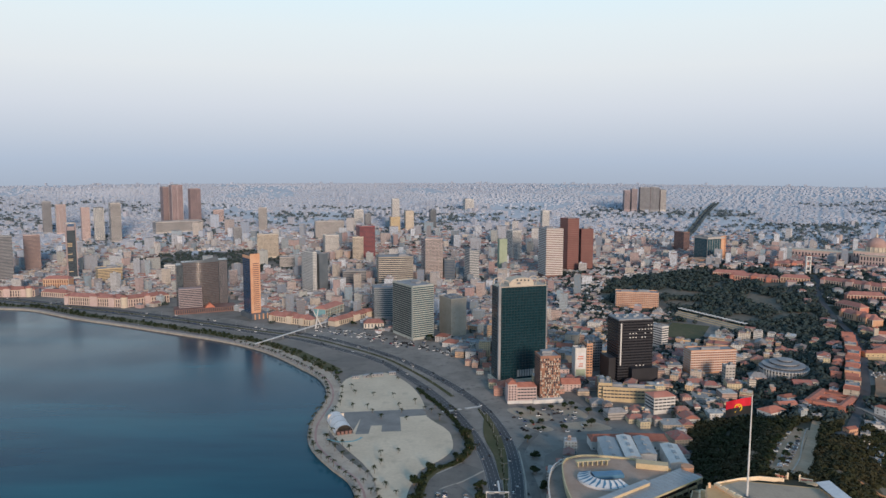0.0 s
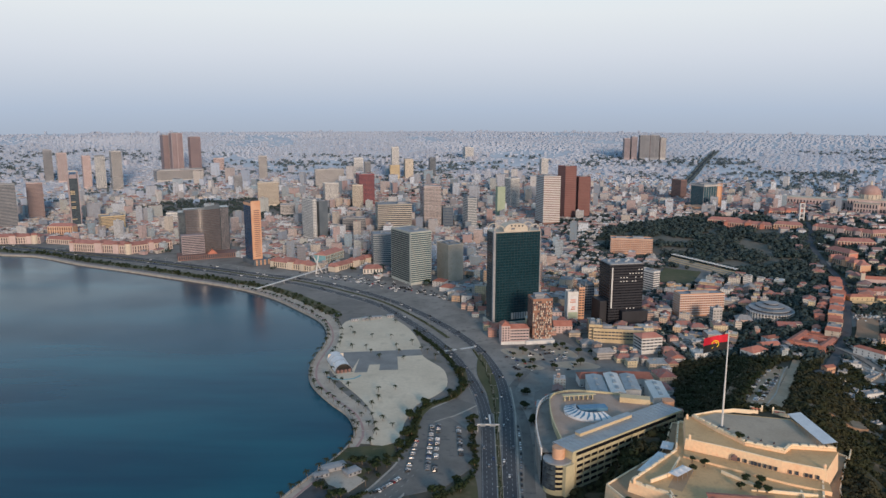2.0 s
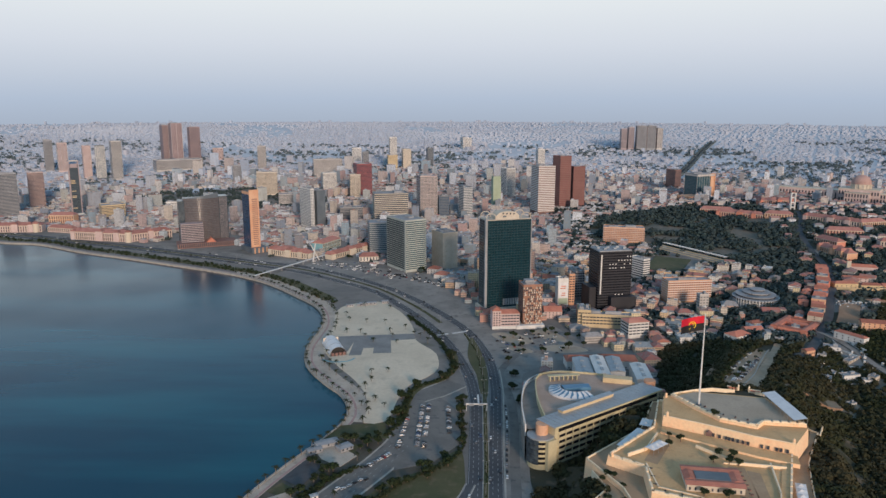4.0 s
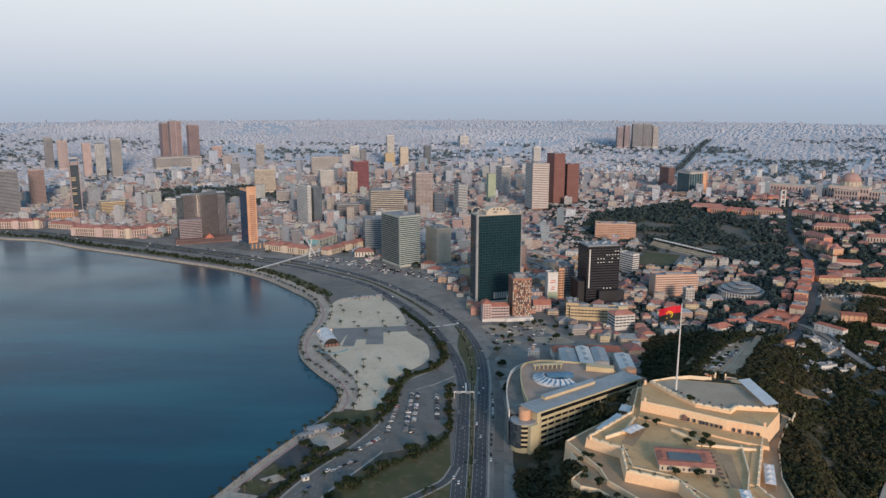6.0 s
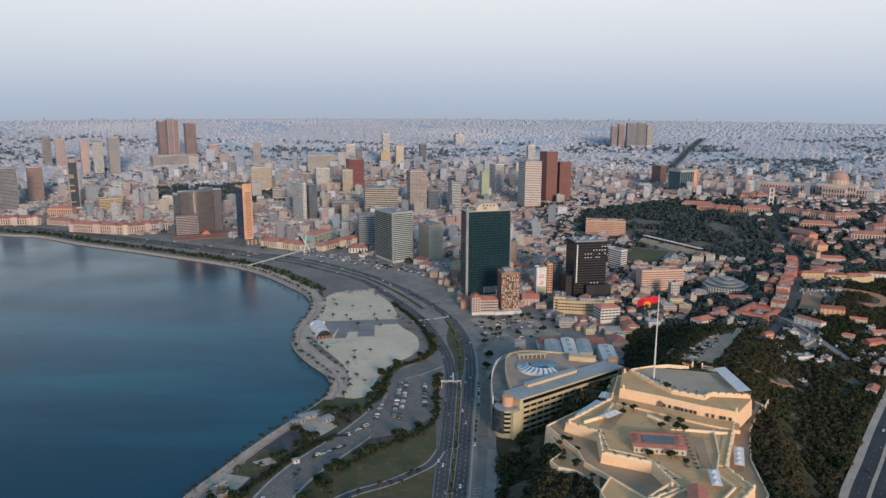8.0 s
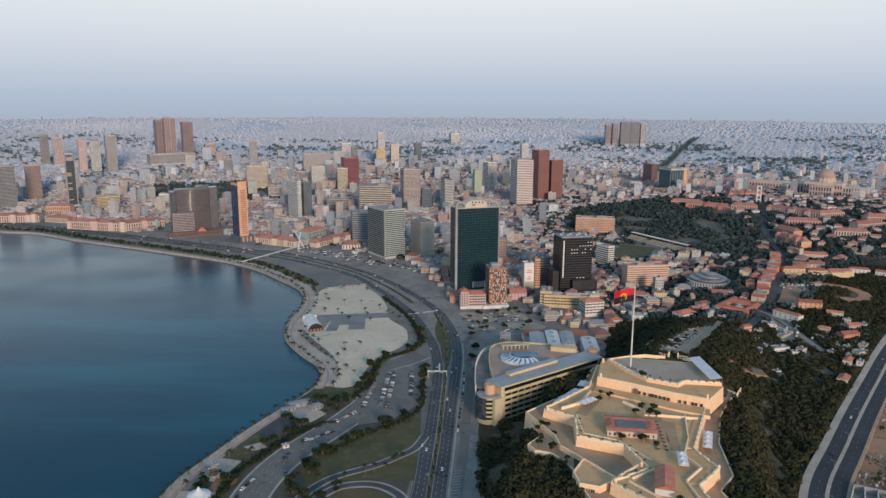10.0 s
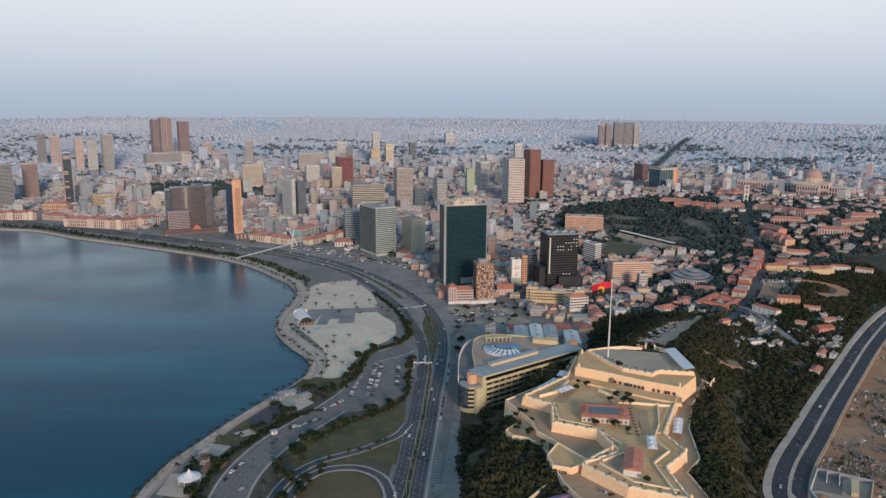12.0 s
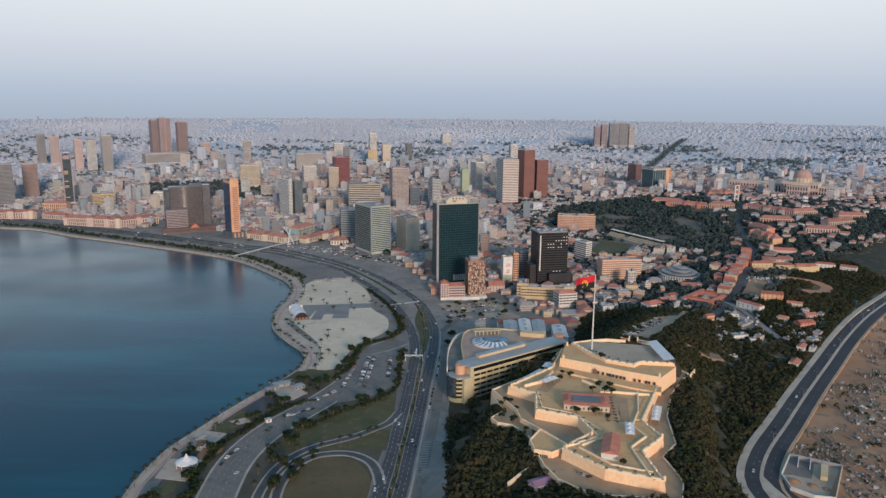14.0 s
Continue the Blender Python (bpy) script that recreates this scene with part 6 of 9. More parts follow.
flag = part("flag", flag_strip(75.5, 69.5), M["flag_red"], pole, "red upper half of a waving flag")
part("lower_half", flag_strip(69.5, 63.5), M["flag_black"], flag, "black lower half")
s = Soup()
fy = lambda u: 2.0 * math.sin(u * 7.0 + 0.3) * u + 1.2 * u
for side in (-0.25, 0.25):
    for k in range(10):
        a, b = [math.radians(-60 + 24 * (k + i)) for i in (0, 1)]
        pts = []
        for ang, r in ((a, 2.4), (b, 2.4), (b, 3.1), (a, 3.1)):
            x, z = -9.8 + r * math.cos(ang), 67.6 + r * math.sin(ang)
            u = (-0.6 - x) / 17.0
            pts.append((x, fy(u) + side, z))
        s.face(pts)
    for (x0, z0), (x1, z1) in (((-12.3, 64.2), (-7.6, 69.0)), ((-10.6, 69.4), (-8.6, 68.6))):
        u0, u1 = (-0.6 - x0) / 17.0, (-0.6 - x1) / 17.0
        s.face([(x0, fy(u0) + side, z0 - 0.35), (x1, fy(u1) + side, z1 - 0.35), (x1, fy(u1) + side, z1 + 0.35), (x0, fy(u0) + side, z0 + 0.35)])
part("emblem", s, M["flag_yellow"], flag, "yellow emblem as a plain broken ring and bar")

for poly in ([(141, 604), (152, 602), (146, 560), (134, 562)], [(152, 598), (160, 594), (150, 545), (143, 548)], [(84, 612), (100, 640), (108, 634), (92, 606)], [(104, 500), (120, 520), (126, 512), (112, 492)]):
    sheet("court_paving", poly, FLOOR + 0.04, M["terrace"], "grey brown paved patch in the fort's court", 0.3)
for poly in ([(134, 704), (152, 713), (206, 700), (214.5, 653), (188, 657), (178, 650), (157, 662), (144, 684)],):
    sheet("parade_ground", poly, 46.25, M["parade"], "dusty grey brown parade ground on the platform", 0.3)


def cannon(x, y, z, turn):
    ob = thing("cannon", x, y, z, turn, "small black iron cannon on a low carriage", "cannon", "cannons of the fort")
    s = Soup()
    s.tube([(-1.2, 0, 0.8), (1.9, 0, 1.0)], 0.3, 0.2, 8)
    part("barrel", s, M["black_wall"], ob)
    s = Soup()
    s.box(-0.4, 0, 0, 1.8, 0.9, 0.6)
    part("carriage", s, M["brown"], ob)
    for yy in (-0.5, 0.5):
        s = Soup()
        s.tube([(0.3, yy - 0.08, 0.4), (0.3, yy + 0.08, 0.4)], 0.4, 0.4, 10)
        part("wheel", s, M["black_wall"], ob)


for x, y, a in along([(61, 615), (82, 600), (79, 570), (110, 555), (118, 523)], 11, 6):
    cannon(x + 3.5, y + 1.5, FLOOR, a - 90)
for x, y, a in along([(140, 598), (136, 562), (134, 548)], 6, 2):
    cannon(x, y, FLOOR + 0.05, a + 90)
    cannon(x + 6, y - 1, FLOOR + 0.05, a - 90)
for x, y, a in along([(92, 498), (114, 472), (149, 456)], 12, 7):
    cannon(x + 1.5, y + 4, FLOOR, a - 90)
for x, y, a in along([(146, 684), (158, 664), (178, 652)], 9, 6):
    cannon(x + 1, y + 3, 46.3, a - 90)

# ---------------------------------------------------------------- the mall at the hill's foot
mall = thing("mall", 0, 0, 0, 0, "cream curved shopping mall with ribbon windows and grey metal roof", "building")
FOOT.extend([(28, 682, 14), (48, 716, 24), (86, 750, 28), (40, 745, 30), (80, 785, 30), (122, 768, 20)])
c39, s39 = math.cos(radians(37)), math.sin(radians(37))
wing_at = lambda u, v: (27.5 + c39 * u - s39 * v, 663.5 + s39 * u + c39 * v)
s = Soup()
s.box(*wing_at(64, 9.5), 0, 128, 18, 36, 37)
part("wing", s, M["mall_wall"], mall)
for k in range(6):
    s = Soup()
    s.box(*wing_at(65, 0.45), 6.2 + 5.0 * k, 122, 0.9, 2.1 if k < 5 else 3.4, 37)
    part("ribbon_window", s, M["glass_black"], mall)
pier = Soup()
pier.box(0, 0, 6, 0.8, 1.1, 24.6)
me = pier.mesh("pier", M["mall_wall"])
for k in range(16):
    part("pier", me, None, mall).matrix_basis = pose(*wing_at(4 + 8.0 * k, 0.35), 0, 0, 0, 37)
s = Soup()
s.box(*wing_at(64, 8.6), 36.3, 133, 21.5, 1.0, 37)
part("metal_roof", s, M["sheet_metal"], mall, "pale grey standing seam metal roof")
s = Soup()
s.box(*wing_at(64, -2.25), 35.9, 133, 0.5, 1.5, 37)
part("eaves_gutter", s, M["mall_wall"], mall)
seam = Soup()
seam.box(0, 0, 0, 0.25, 21, 0.25)
me = seam.mesh("roof_seam", M["steel"])
for k in range(26):
    part("roof_seam", me, None, mall).matrix_basis = pose(*wing_at(1 + 5 * k, 8.6), 37.3, 0, 0, 37)
s = Soup()
s.box(*wing_at(52, 15.5), 37.3, 62, 5.0, 2.6, 37)
part("skylight_box", s, M["yellow"], mall)
s = Soup()
s.box(*wing_at(52, 15.5), 39.9, 63.5, 6.0, 0.4, 37)
part("skylight_roof", s, M["sheet_metal"], mall)
s = Soup()
s.cone(16.5, 668, 0, 10.5, 10.5, 27.5, 32)
part("corner_drum", s, M["mall_wall"], mall)
for k in range(5):
    s = Soup()
    s.cone(16.5, 668, 7.5 + 4.1 * k, 10.7, 10.7, 2.1, 32)
    part("ribbon_window", s, M["glass_black"], mall)
for k in range(5):   # glazed bay of the drum, storey by storey
    s = Soup()
    s.prism(ccw([(16.5 + r * math.cos(radians(a)), 668 + r * math.sin(radians(a))) for r, a in ((11.3, 182), (11.4, 200), (11.4, 220), (11.4, 240), (11.3, 256), (8, 240), (8, 200))]), 7.2 + 4.1 * k, 10.9 + 4.1 * k)
    part("glass_bay", s, M["glass_slate"], mall)
s = Soup()
s.box(22, 661.5, 0, 9, 9, 27.5, 37)
part("corner_wall", s, M["mall_wall"], mall)
s = Soup()
s.cone(16.5, 668, 27.5, 11.0, 11.0, 1.0, 32)
part("drum_deck", s, M["sheet_metal"], mall)
s = Soup()
s.cone(17.5, 669.5, 28.5, 5.0, 5.0, 8.5, 24)
part("turret", s, M["orange"], mall)
s = Soup()
s.cone(126, 757, 30, 5.2, 5.2, 9.5, 24)
part("turret", s, M["orange"], mall)
terrace = smooth([(22, 680), (20, 724), (24, 768), (34, 781), (53, 785), (93, 775), (112, 756)], 6)
s = Soup()
s.prism(ccw(terrace + [(100, 730), (40, 682)]), 0, 35.5, 0, 1)
part("roof_terrace", s, (M["mall_wall"], M["roof_paving"]), mall, "curved block with a brown paved roof terrace")
s = Soup()
ribbon_into(s, terrace, 1.0, 37.2, 2.2)
part("terrace_parapet", s, M["mall_wall"], mall)
outer_ramp = smooth([(5, 674), (5.5, 706), (8, 736), (15, 766), (28, 784), (45, 791)], 6)
s = Soup()
ribbon_into(s, beside(outer_ramp, 7.5), 15.5, 30, 30)
part("ramp", s, (M["old_asphalt"],), mall)
frame_post = Soup()
frame_post.box(0, 0, 24, 0.9, 0.9, 10)
me = frame_post.mesh("ramp_post", M["white"])
for x, y, a in along(outer_ramp, 4.5):
    part("ramp_post", me, None, mall).matrix_basis = pose(x, y, 0, 0, 0, a)
for z in (30.5, 33.6):
    s = Soup()
    ribbon_into(s, outer_ramp, 0.7, z + 0.6, 0.7)
    part("ramp_rail", s, M["white"], mall)
# striped sunshade over the blue skylight
for k in range(11):
    a0, a1 = [math.radians(150 + 14.5 * (k + i)) for i in (0, 1)]
    s = Soup()
    pt = lambda a, r, z: (55 + r * 1.12 * math.cos(a), 738 + r * math.sin(a), z)
    s.face([pt(a0, 21, 37.5), pt(a1, 21, 37.5), pt(a1, 12, 40.5), pt(a0, 12, 40.5)])
    s.face([pt(a0, 21, 35.5), pt(a1, 21, 35.5), pt(a1, 21, 37.5), pt(a0, 21, 37.5)])
    part("shade_panel", s, M["canvas"], mall)
    g = Soup()
    am = (a0 + a1) / 2
    g.face([pt(a0, 21.1, 37.7), pt(a0 + 0.05, 21.1, 37.7), pt(a0 + 0.05, 12.4, 40.7), pt(a0, 12.4, 40.7)])
    g.face([pt(a0, 21.1, 37.6), pt(am, 16.5, 38.9), pt(a0 + 0.05, 12.4, 40.65)])
    part("blue_gusset", g, M["pool_blue"], mall)
s = Soup()
s.box(57, 744, 35.5, 25, 9, 3.0, 8)
part("blue_skylight", s, M["pool_blue"], mall)
for k in range(7):
    s = Soup()
    s.box(36 + 4.2 * k, 764 + 1.4 * k - 0.12 * k * k, 35.5, 0.8, 3.5, 4.5, 10)
    part("pergola_post", s, M["mall_wall"], mall)
s = Soup()
s.box(49, 766, 40, 30, 4.5, 0.6, 10)
part("pergola_roof", s, M["mall_wall"], mall)
s = Soup()
s.box(98, 762, 35.5, 26, 9, 4.5, -14)
part("stair_block", s, M["yellow"], mall)


def shed(x, y, w, d, h, turn, roof, label):
    ob = thing("warehouse", x, y, 3, turn, label, "building", "sheds behind the mall")
    FOOT.append((x, y, math.hypot(w, d) / 2))
    s = Soup()
    s.box(0, 0, -2, w, d, h + 2)
    part("wall", s, M["white"], ob)
    s = Soup()
    s.gable(0, 0, h, d, w, 1.6, 90, 0, 0.4, 0)
    part("roof", s, M[roof], ob)
    for k in range(3):
        s = Soup()
        s.box(0, -d * 0.3 + k * d * 0.3, h + 1.2, w * 0.22, d * 0.14, 0.9)
        part("roof_light", s, M["sheet_metal"], ob)


shed(83, 851, 17, 54, 14, -3, "sheet_metal", "pale warehouse with a grey metal roof")
shed(100, 851, 14, 54, 16, -3, "white", "white warehouse with a ribbed roof")
shed(117, 856, 15, 44, 15, -4, "sheet_metal", "white warehouse with a long grey roof")
shed(140, 838, 16, 46, 14, -4, "white", "white walled warehouse with a pale roof")
hall("tiled_hall", "long low hall with an orange tiled roof", 128, 892, 3, 40, 22, 9, -4, 4, "white", windows=8)
hall("tiled_hall", "low hall with an orange tiled roof", 88, 890, 3, 36, 20, 9, 2, 4, "white", windows=7)

# ---------------------------------------------------------------- plaza, avenue and park fittings
tent = thing("event_tent", -192, 941, 3.24, 21, "white barrel roofed event tent with a lit open end", "tent")
s = Soup()
for k in range(12):
    a0, a1 = math.pi * k / 12, math.pi * (k + 1) / 12
    for y0, y1 in ((-23, -8), (-8, 8), (8, 23)):
        for r, flip in ((9.6, False), (9.4, True)):
            q = [(r * math.cos(a0), y0, 9.5 * math.sin(a0)), (r * math.cos(a0), y1, 9.5 * math.sin(a0)), (r * math.cos(a1), y1, 9.5 * math.sin(a1)), (r * math.cos(a1), y0, 9.5 * math.sin(a1))]
            s.face(q[::-1] if flip else q)
part("barrel_roof", s, M["canvas"], tent)
for y in (-23, -8, 8, 23):
    s = Soup()
    s.tube([(9.7 * math.cos(math.pi * k / 12), y, 9.6 * math.sin(math.pi * k / 12)) for k in range(13)], 0.25, 0.25, 6)
    part("roof_rib", s, M["steel"], tent)
s = Soup()
s.box(0, 18, 0, 18, 0.5, 8.2)
part("back_panel", s, M["cream"], tent)
for k in range(4):
    s = Soup()
    s.cone(-6.5 + 4.3 * k, -23.5, 0, 1.8, 1.8, 3.4, 12)
    part("stage_drum", s, M["brown"], tent)
s = Soup()
s.box(0, 0, -0.2, 20, 50, 0.35)
part("deck", s, M["plaza_dark"], tent)
s = Soup()
ribbon_into(s, smooth([(-200, 905), (-186, 897), (-170, 900), (-164, 910)], 4), 2.2, 3.42, 0.4)
setting("water_channel", s, M["teal_wall"], "thin curved turquoise pool edge by the tent")

s = Soup()
for ax, ay, bx, by in ((-80, 990, -59, 1000), (-53, 1002, -36, 1010)):
    n = int(math.hypot(bx - ax, by - ay) / 1.5)
    for k in range(n + 1):
        s.box(ax + (bx - ax) * k / n, ay + (by - ay) * k / n, 3.1, 1.05, 4.6, 0.16, 25)
setting("zebra_crossing", s, M["white"], "white bars of a zebra crossing over the avenue", "stuff", "road marking")
gantry = thing("sign_gantry", -31, 768, 3.2, 0, "white steel sign gantry over the carriageway", "gantry")
for x in (-9.5, 9.5):
    s = Soup()
    s.box(x, 0, 0, 0.5, 0.5, 7)
    part("post", s, M["white"], gantry)
s = Soup()
s.box(0, 0, 6.6, 20, 0.9, 1.2)
part("beam", s, M["white"], gantry)
s = Soup()
s.box(2, 12, 6, 1.6, 24, 0.6)
part("walkway", s, M["white"], gantry)
for x in (-5, 4):
    s = Soup()
    s.box(x, -0.6, 5.6, 4.5, 0.2, 2.2)
    part("sign_panel", s, M["sheet_metal"], gantry)
xb = thing("crossing_bridge", -302, 1418, 3, 62, "white footbridge hung from crossed masts", "bridge")
for dx in (-1, 1):
    s = Soup()
    s.tube([(dx * 9, -3, 0), (-dx * 7, 3, 31)], 1.1, 0.8, 8)
    part("mast", s, M["white"], xb)
s = Soup()
s.box(-60, 0, 5, 190, 4, 0.8)
part("deck", s, M["white"], xb)
for k in range(7):
    s = Soup()
    s.box(-145 + 28 * k, 0, 0, 1.2, 1.6, 5)
    part("pier", s, M["concrete"], xb)


def marquee(x, y, r, h, label):
    ob = thing("marquee", x, y, 3.3, 20, label, "tent")
    s = Soup()
    n = 12
    for k in range(n):
        a0, a1 = 2 * math.pi * k / n, 2 * math.pi * (k + 1) / n
        for (r0, z0), (r1, z1) in (((r, h), (r * 0.55, h + 1.5)), ((r * 0.55, h + 1.5), (r * 0.2, h + 3.6)), ((r * 0.2, h + 3.6), (0.05, h + 6.5))):
            s.face([(r0 * math.cos(a0), r0 * math.sin(a0), z0), (r0 * math.cos(a1), r0 * math.sin(a1), z0), (r1 * math.cos(a1), r1 * math.sin(a1), z1), (r1 * math.cos(a0), r1 * math.sin(a0), z1)])
        s.face([(r * math.cos(a0), r * math.sin(a0), h - 0.7), (r * math.cos(a1), r * math.sin(a1), h - 0.7), (r * math.cos(a1), r * math.sin(a1), h), (r * math.cos(a0), r * math.sin(a0), h)])
    part("canvas_roof", s, M["canvas"], ob)
    leg = Soup()
    leg.cone(0, 0, 0, 0.25, 0.25, h, 6)
    me = leg.mesh("leg", M["white"])
    for k in range(6):
        a = 2 * math.pi * k / 6
        part("leg", me, None, ob).location = (r * 0.9 * math.cos(a), r * 0.9 * math.sin(a), 0)


marquee(-199, 528, 8.5, 5.5, "white peaked marquee on the park terrace")
hall("kiosk", "low white kiosk with a round roof by the road", -155, 612, 3.2, 5, 4, 3, 30, 1.2, "white", "sheet_metal", windows=1)
for x, y, w, d, t in ((-160, 697, 20, 9, 30), (-144, 690, 12, 9, 40), (-168, 684, 12, 6, 30), (-170, 1132, 16, 6, 14), (-150, 1140, 9, 5, 10), (-198, 1120, 10, 4, 20), (-184, 1126, 8, 5, 60)):
    hall("pavilion", "low grey roofed park pavilion", x, y, 3.2, w, d, 3.2, t, 0.5, "concrete", "concrete", 1.0, "pavilion", 3)


# the broken roof slabs of a ruined pavilion in the park
ruin = thing("ruined_pavilion", -203, 567, 3.3, 25, "ruined pavilion with broken pale roof slabs and walls", "ruin")
rng = random.Random(77)
for k in range(16):
    s = Soup()
    w, d = rng.uniform(2.5, 6.0), rng.uniform(2.0, 4.0)
    s.box(0, 0, 0, w, d, 0.35)
    slab = part("roof_slab", s, M["paving"] if k % 3 else M["kerb"], ruin)
    slab.matrix_basis = pose(rng.uniform(-8, 8), rng.uniform(-10, 10), rng.uniform(1.2, 2.8), rng.uniform(-12, 12), rng.uniform(-12, 12), rng.uniform(0, 90))
for k in range(14):
    s = Soup()
    s.box(0, 0, 0, rng.uniform(2, 5), 0.3, rng.uniform(1.5, 3.0))
    part("broken_wall", s, M["park_soil"] if k % 2 else M["concrete"], ruin).matrix_basis = pose(rng.uniform(-8, 8), rng.uniform(-10, 10), 0, 0, 0, rng.choice((0, 90)) + rng.uniform(-8, 8))


# the gate between the parade ground and the car park
gate_way = thing("fort_gate", 196, 719, 45.6, -25, "low pale fort gate with red flower beds", "gate")
for sx in (-1, 1):
    s = Soup()
    s.box(sx * 4.2, 0, -2, 1.2, 1.2, 5.5)
    s.cone(sx * 4.2, 0, 3.5, 0.9, 0.1, 1.4, 6)
    part("gate_post", s, M["fort_crest"], gate_way)
    s = Soup()
    s.box(sx * 9.2, 0, -2, 8.4, 1.4, 4.0)
    bed = part("bed_wall", s, M["fort_crest"], gate_way)
    s = Soup()
    s.box(sx * 9.2, -0.8, 0.3, 7.4, 0.6, 1.4)
    part("flower_panel", s, M["red_wall"], bed)


# ---------------------------------------------------------------- the upper town and its streets
def house(x, y, w, d, h, turn, wall, roof, label, name="house", z=None, group="", cols=4):
    """A house of one to six storeys: walls, roof, each window of the walls one sees, a door."""
    z = terrain(x, y) if z is None else z
    ob = thing(name, x, y, z, turn, label, "house", group)
    FOOT.append((x, y, max(w, d) / 2))
    s = Soup()
    s.box(0, 0, -4, w, d, h + 4, 0, 0, 1)
    part("wall", s, (M[wall], M["concrete"]), ob)
    s = Soup()
    if roof == "flat":
        for cx, cy, a, b in ((0, -d / 2 + 0.15, w + 0.1, 0.3), (0, d / 2 - 0.15, w + 0.1, 0.3), (-w / 2 + 0.15, 0, 0.3, d - 0.5), (w / 2 - 0.15, 0, 0.3, d - 0.5)):
            s.box(cx, cy, h - 0.1, a, b, 0.9)
        s.box(w * 0.2, d * 0.1, h, w * 0.25, d * 0.3, 2.2)
        part("roof", s, M["concrete"], ob)
    else:
        s.gable(0, 0, h, max(w, d), min(w, d), min(w, d) * 0.22, 0 if w >= d else 90, 0, 0.5, min(w, d) * 0.4 if roof == "hip" else 0)
        part("roof", s, M["tile"], ob)
    win = Soup()
    win.box(0, 0, 0, 1.3, 0.22, 1.4)
    me = win.mesh("window", M["window"])
    storeys = max(1, int(h / 3.0))
    for k in range(storeys):
        for i in range(cols):
            part("window", me, None, ob).location = (-w / 2 + w * (i + 0.5) / cols, -d / 2, k * 3.0 + 1.0)
        pane_ob = part("window", me, None, ob)
        pane_ob.matrix_basis = pose(-w / 2, 0, k * 3.0 + 1.0, 0, 0, 90)
    return ob


rng = random.Random(11)
# the red row along the climbing street
for x, y, a in along(beside(STREET, -13), 12.5, 20):
    if y > 1300:
        break
    if y < 1010:
        continue
    house(x + rng.uniform(-1, 1), y, 13.2, rng.uniform(13, 18), rng.choice((6, 7, 8, 9, 10)), a + rng.uniform(-2, 2), rng.choice(("red_wall", "red_wall", "orange", "pink", "cream")), rng.choice(("gable", "gable", "gable", "flat")), "red and pink row house on the climbing street", "row_house", None, "row houses on the street", 3)
for x, y, a in along(beside(STREET, -31), 19, 30):
    if 960 < y < 1270 and rng.random() < 0.8:
        house(x + rng.uniform(-3, 3), y, rng.uniform(10, 15), rng.uniform(9, 13), rng.choice((4, 6, 7)), a + rng.uniform(-10, 10), rng.choice(("red_wall", "white", "cream", "pink")), rng.choice(("gable", "hip", "flat")), "low house behind the climbing street", "row_house", None, "row houses on the street", 2)
court = thing("courtyard_house", 372, 1000, 13, 47, "low red courtyard house with tiled wings", "house", "upper town houses")
FOOT.append((375, 1004, 34))
for cx, cy, w, d, t in ((0, -17, 54, 9, 0), (0, 17, 54, 9, 0), (-23, 0, 25, 9, 90), (23, 0, 25, 9, 90), (4, 0, 25, 7, 90)):
    s = Soup()
    s.box(cx, cy, -8, w, d, 14, t)
    wing = part("wing", s, M["red_wall"], court)
    s = Soup()
    s.gable(cx, cy, 6, w, d, 1.4, t, 0, 0.4, 0)
    part("roof", s, M["tile"], wing)
    win = Soup()
    win.box(0, 0, 2.6, 1.3, 0.22, 1.6)
    me = win.mesh("window", M["window"])
    if t == 0:
        for k in range(10):
            part("window", me, None, wing).location = (cx - w / 2 + w * (k + 0.5) / 10, cy - d / 2, 0)
s = Soup()
s.box(0, 0, -8, 45, 25, 9.5)
part("yard_floor", s, M["concrete"], court)
for x, y, w, d, h, t, wall in ((359, 850, 20, 9, 5, 14, "white"), (340, 848, 12, 6, 3.5, 50, "white"), (327, 830, 14, 6, 3, 60, "white"), (381, 844, 9, 8, 5, 35, "cream"), (371, 838, 9, 6, 4, -10, "white"), (380, 928, 18, 10, 3.5, -25, "white"),
                               (354, 898, 9, 7, 4, -30, "white"), (383, 893, 20, 7, 3, 38, "cream"), (475, 926, 9, 6, 4, -40, "white"), (442, 834, 17, 9, 4, 28, "cream"), (428, 808, 9, 6, 3.5, 50, "white"), (430, 979, 12, 7, 4, -50, "white"),
                               (326, 941, 11, 6, 4, -15, "cream"), (455, 852, 12, 8, 4, 45, "pink"), (436, 850, 8, 6, 3, 10, "white"), (425, 826, 8, 6, 3, 55, "cream"), (488, 912, 9, 7, 4, 45, "white"), (327, 785, 9, 5, 3, 20, "white"), (412, 838, 10, 6, 3, 30, "pink")):
    house(x, y, w, d, h, t, wall, "flat", "small half ruined pale house among the trees", "house", None, "upper town houses", 3)
rubble = Soup()
for cx, cy, n, spread in ((456, 1066, 40, 7), (482, 1060, 46, 9), (505, 1054, 24, 6), (440, 860, 40, 14), (462, 872, 30, 12), (392, 902, 26, 9), (372, 862, 26, 10), (448, 822, 40, 12), (340, 870, 24, 10), (478, 892, 30, 12), (428, 946, 20, 9)):
    for k in range(n):
        x, y, w = cx + rng.gauss(0, spread), cy + rng.gauss(0, spread), rng.uniform(1.0, 4.5)
        if near_line(x, y, STREET) > 8 and near_line(x, y, COAST_ROAD) > 20:
            rubble.box(x, y, terrain(x, y) - 2, w, rng.uniform(0.3, 1.0) * w, 2 + rng.uniform(0.6, 2.8), rng.uniform(0, 90), rng.choice((0, 0, 1, 2)), bottom=False)
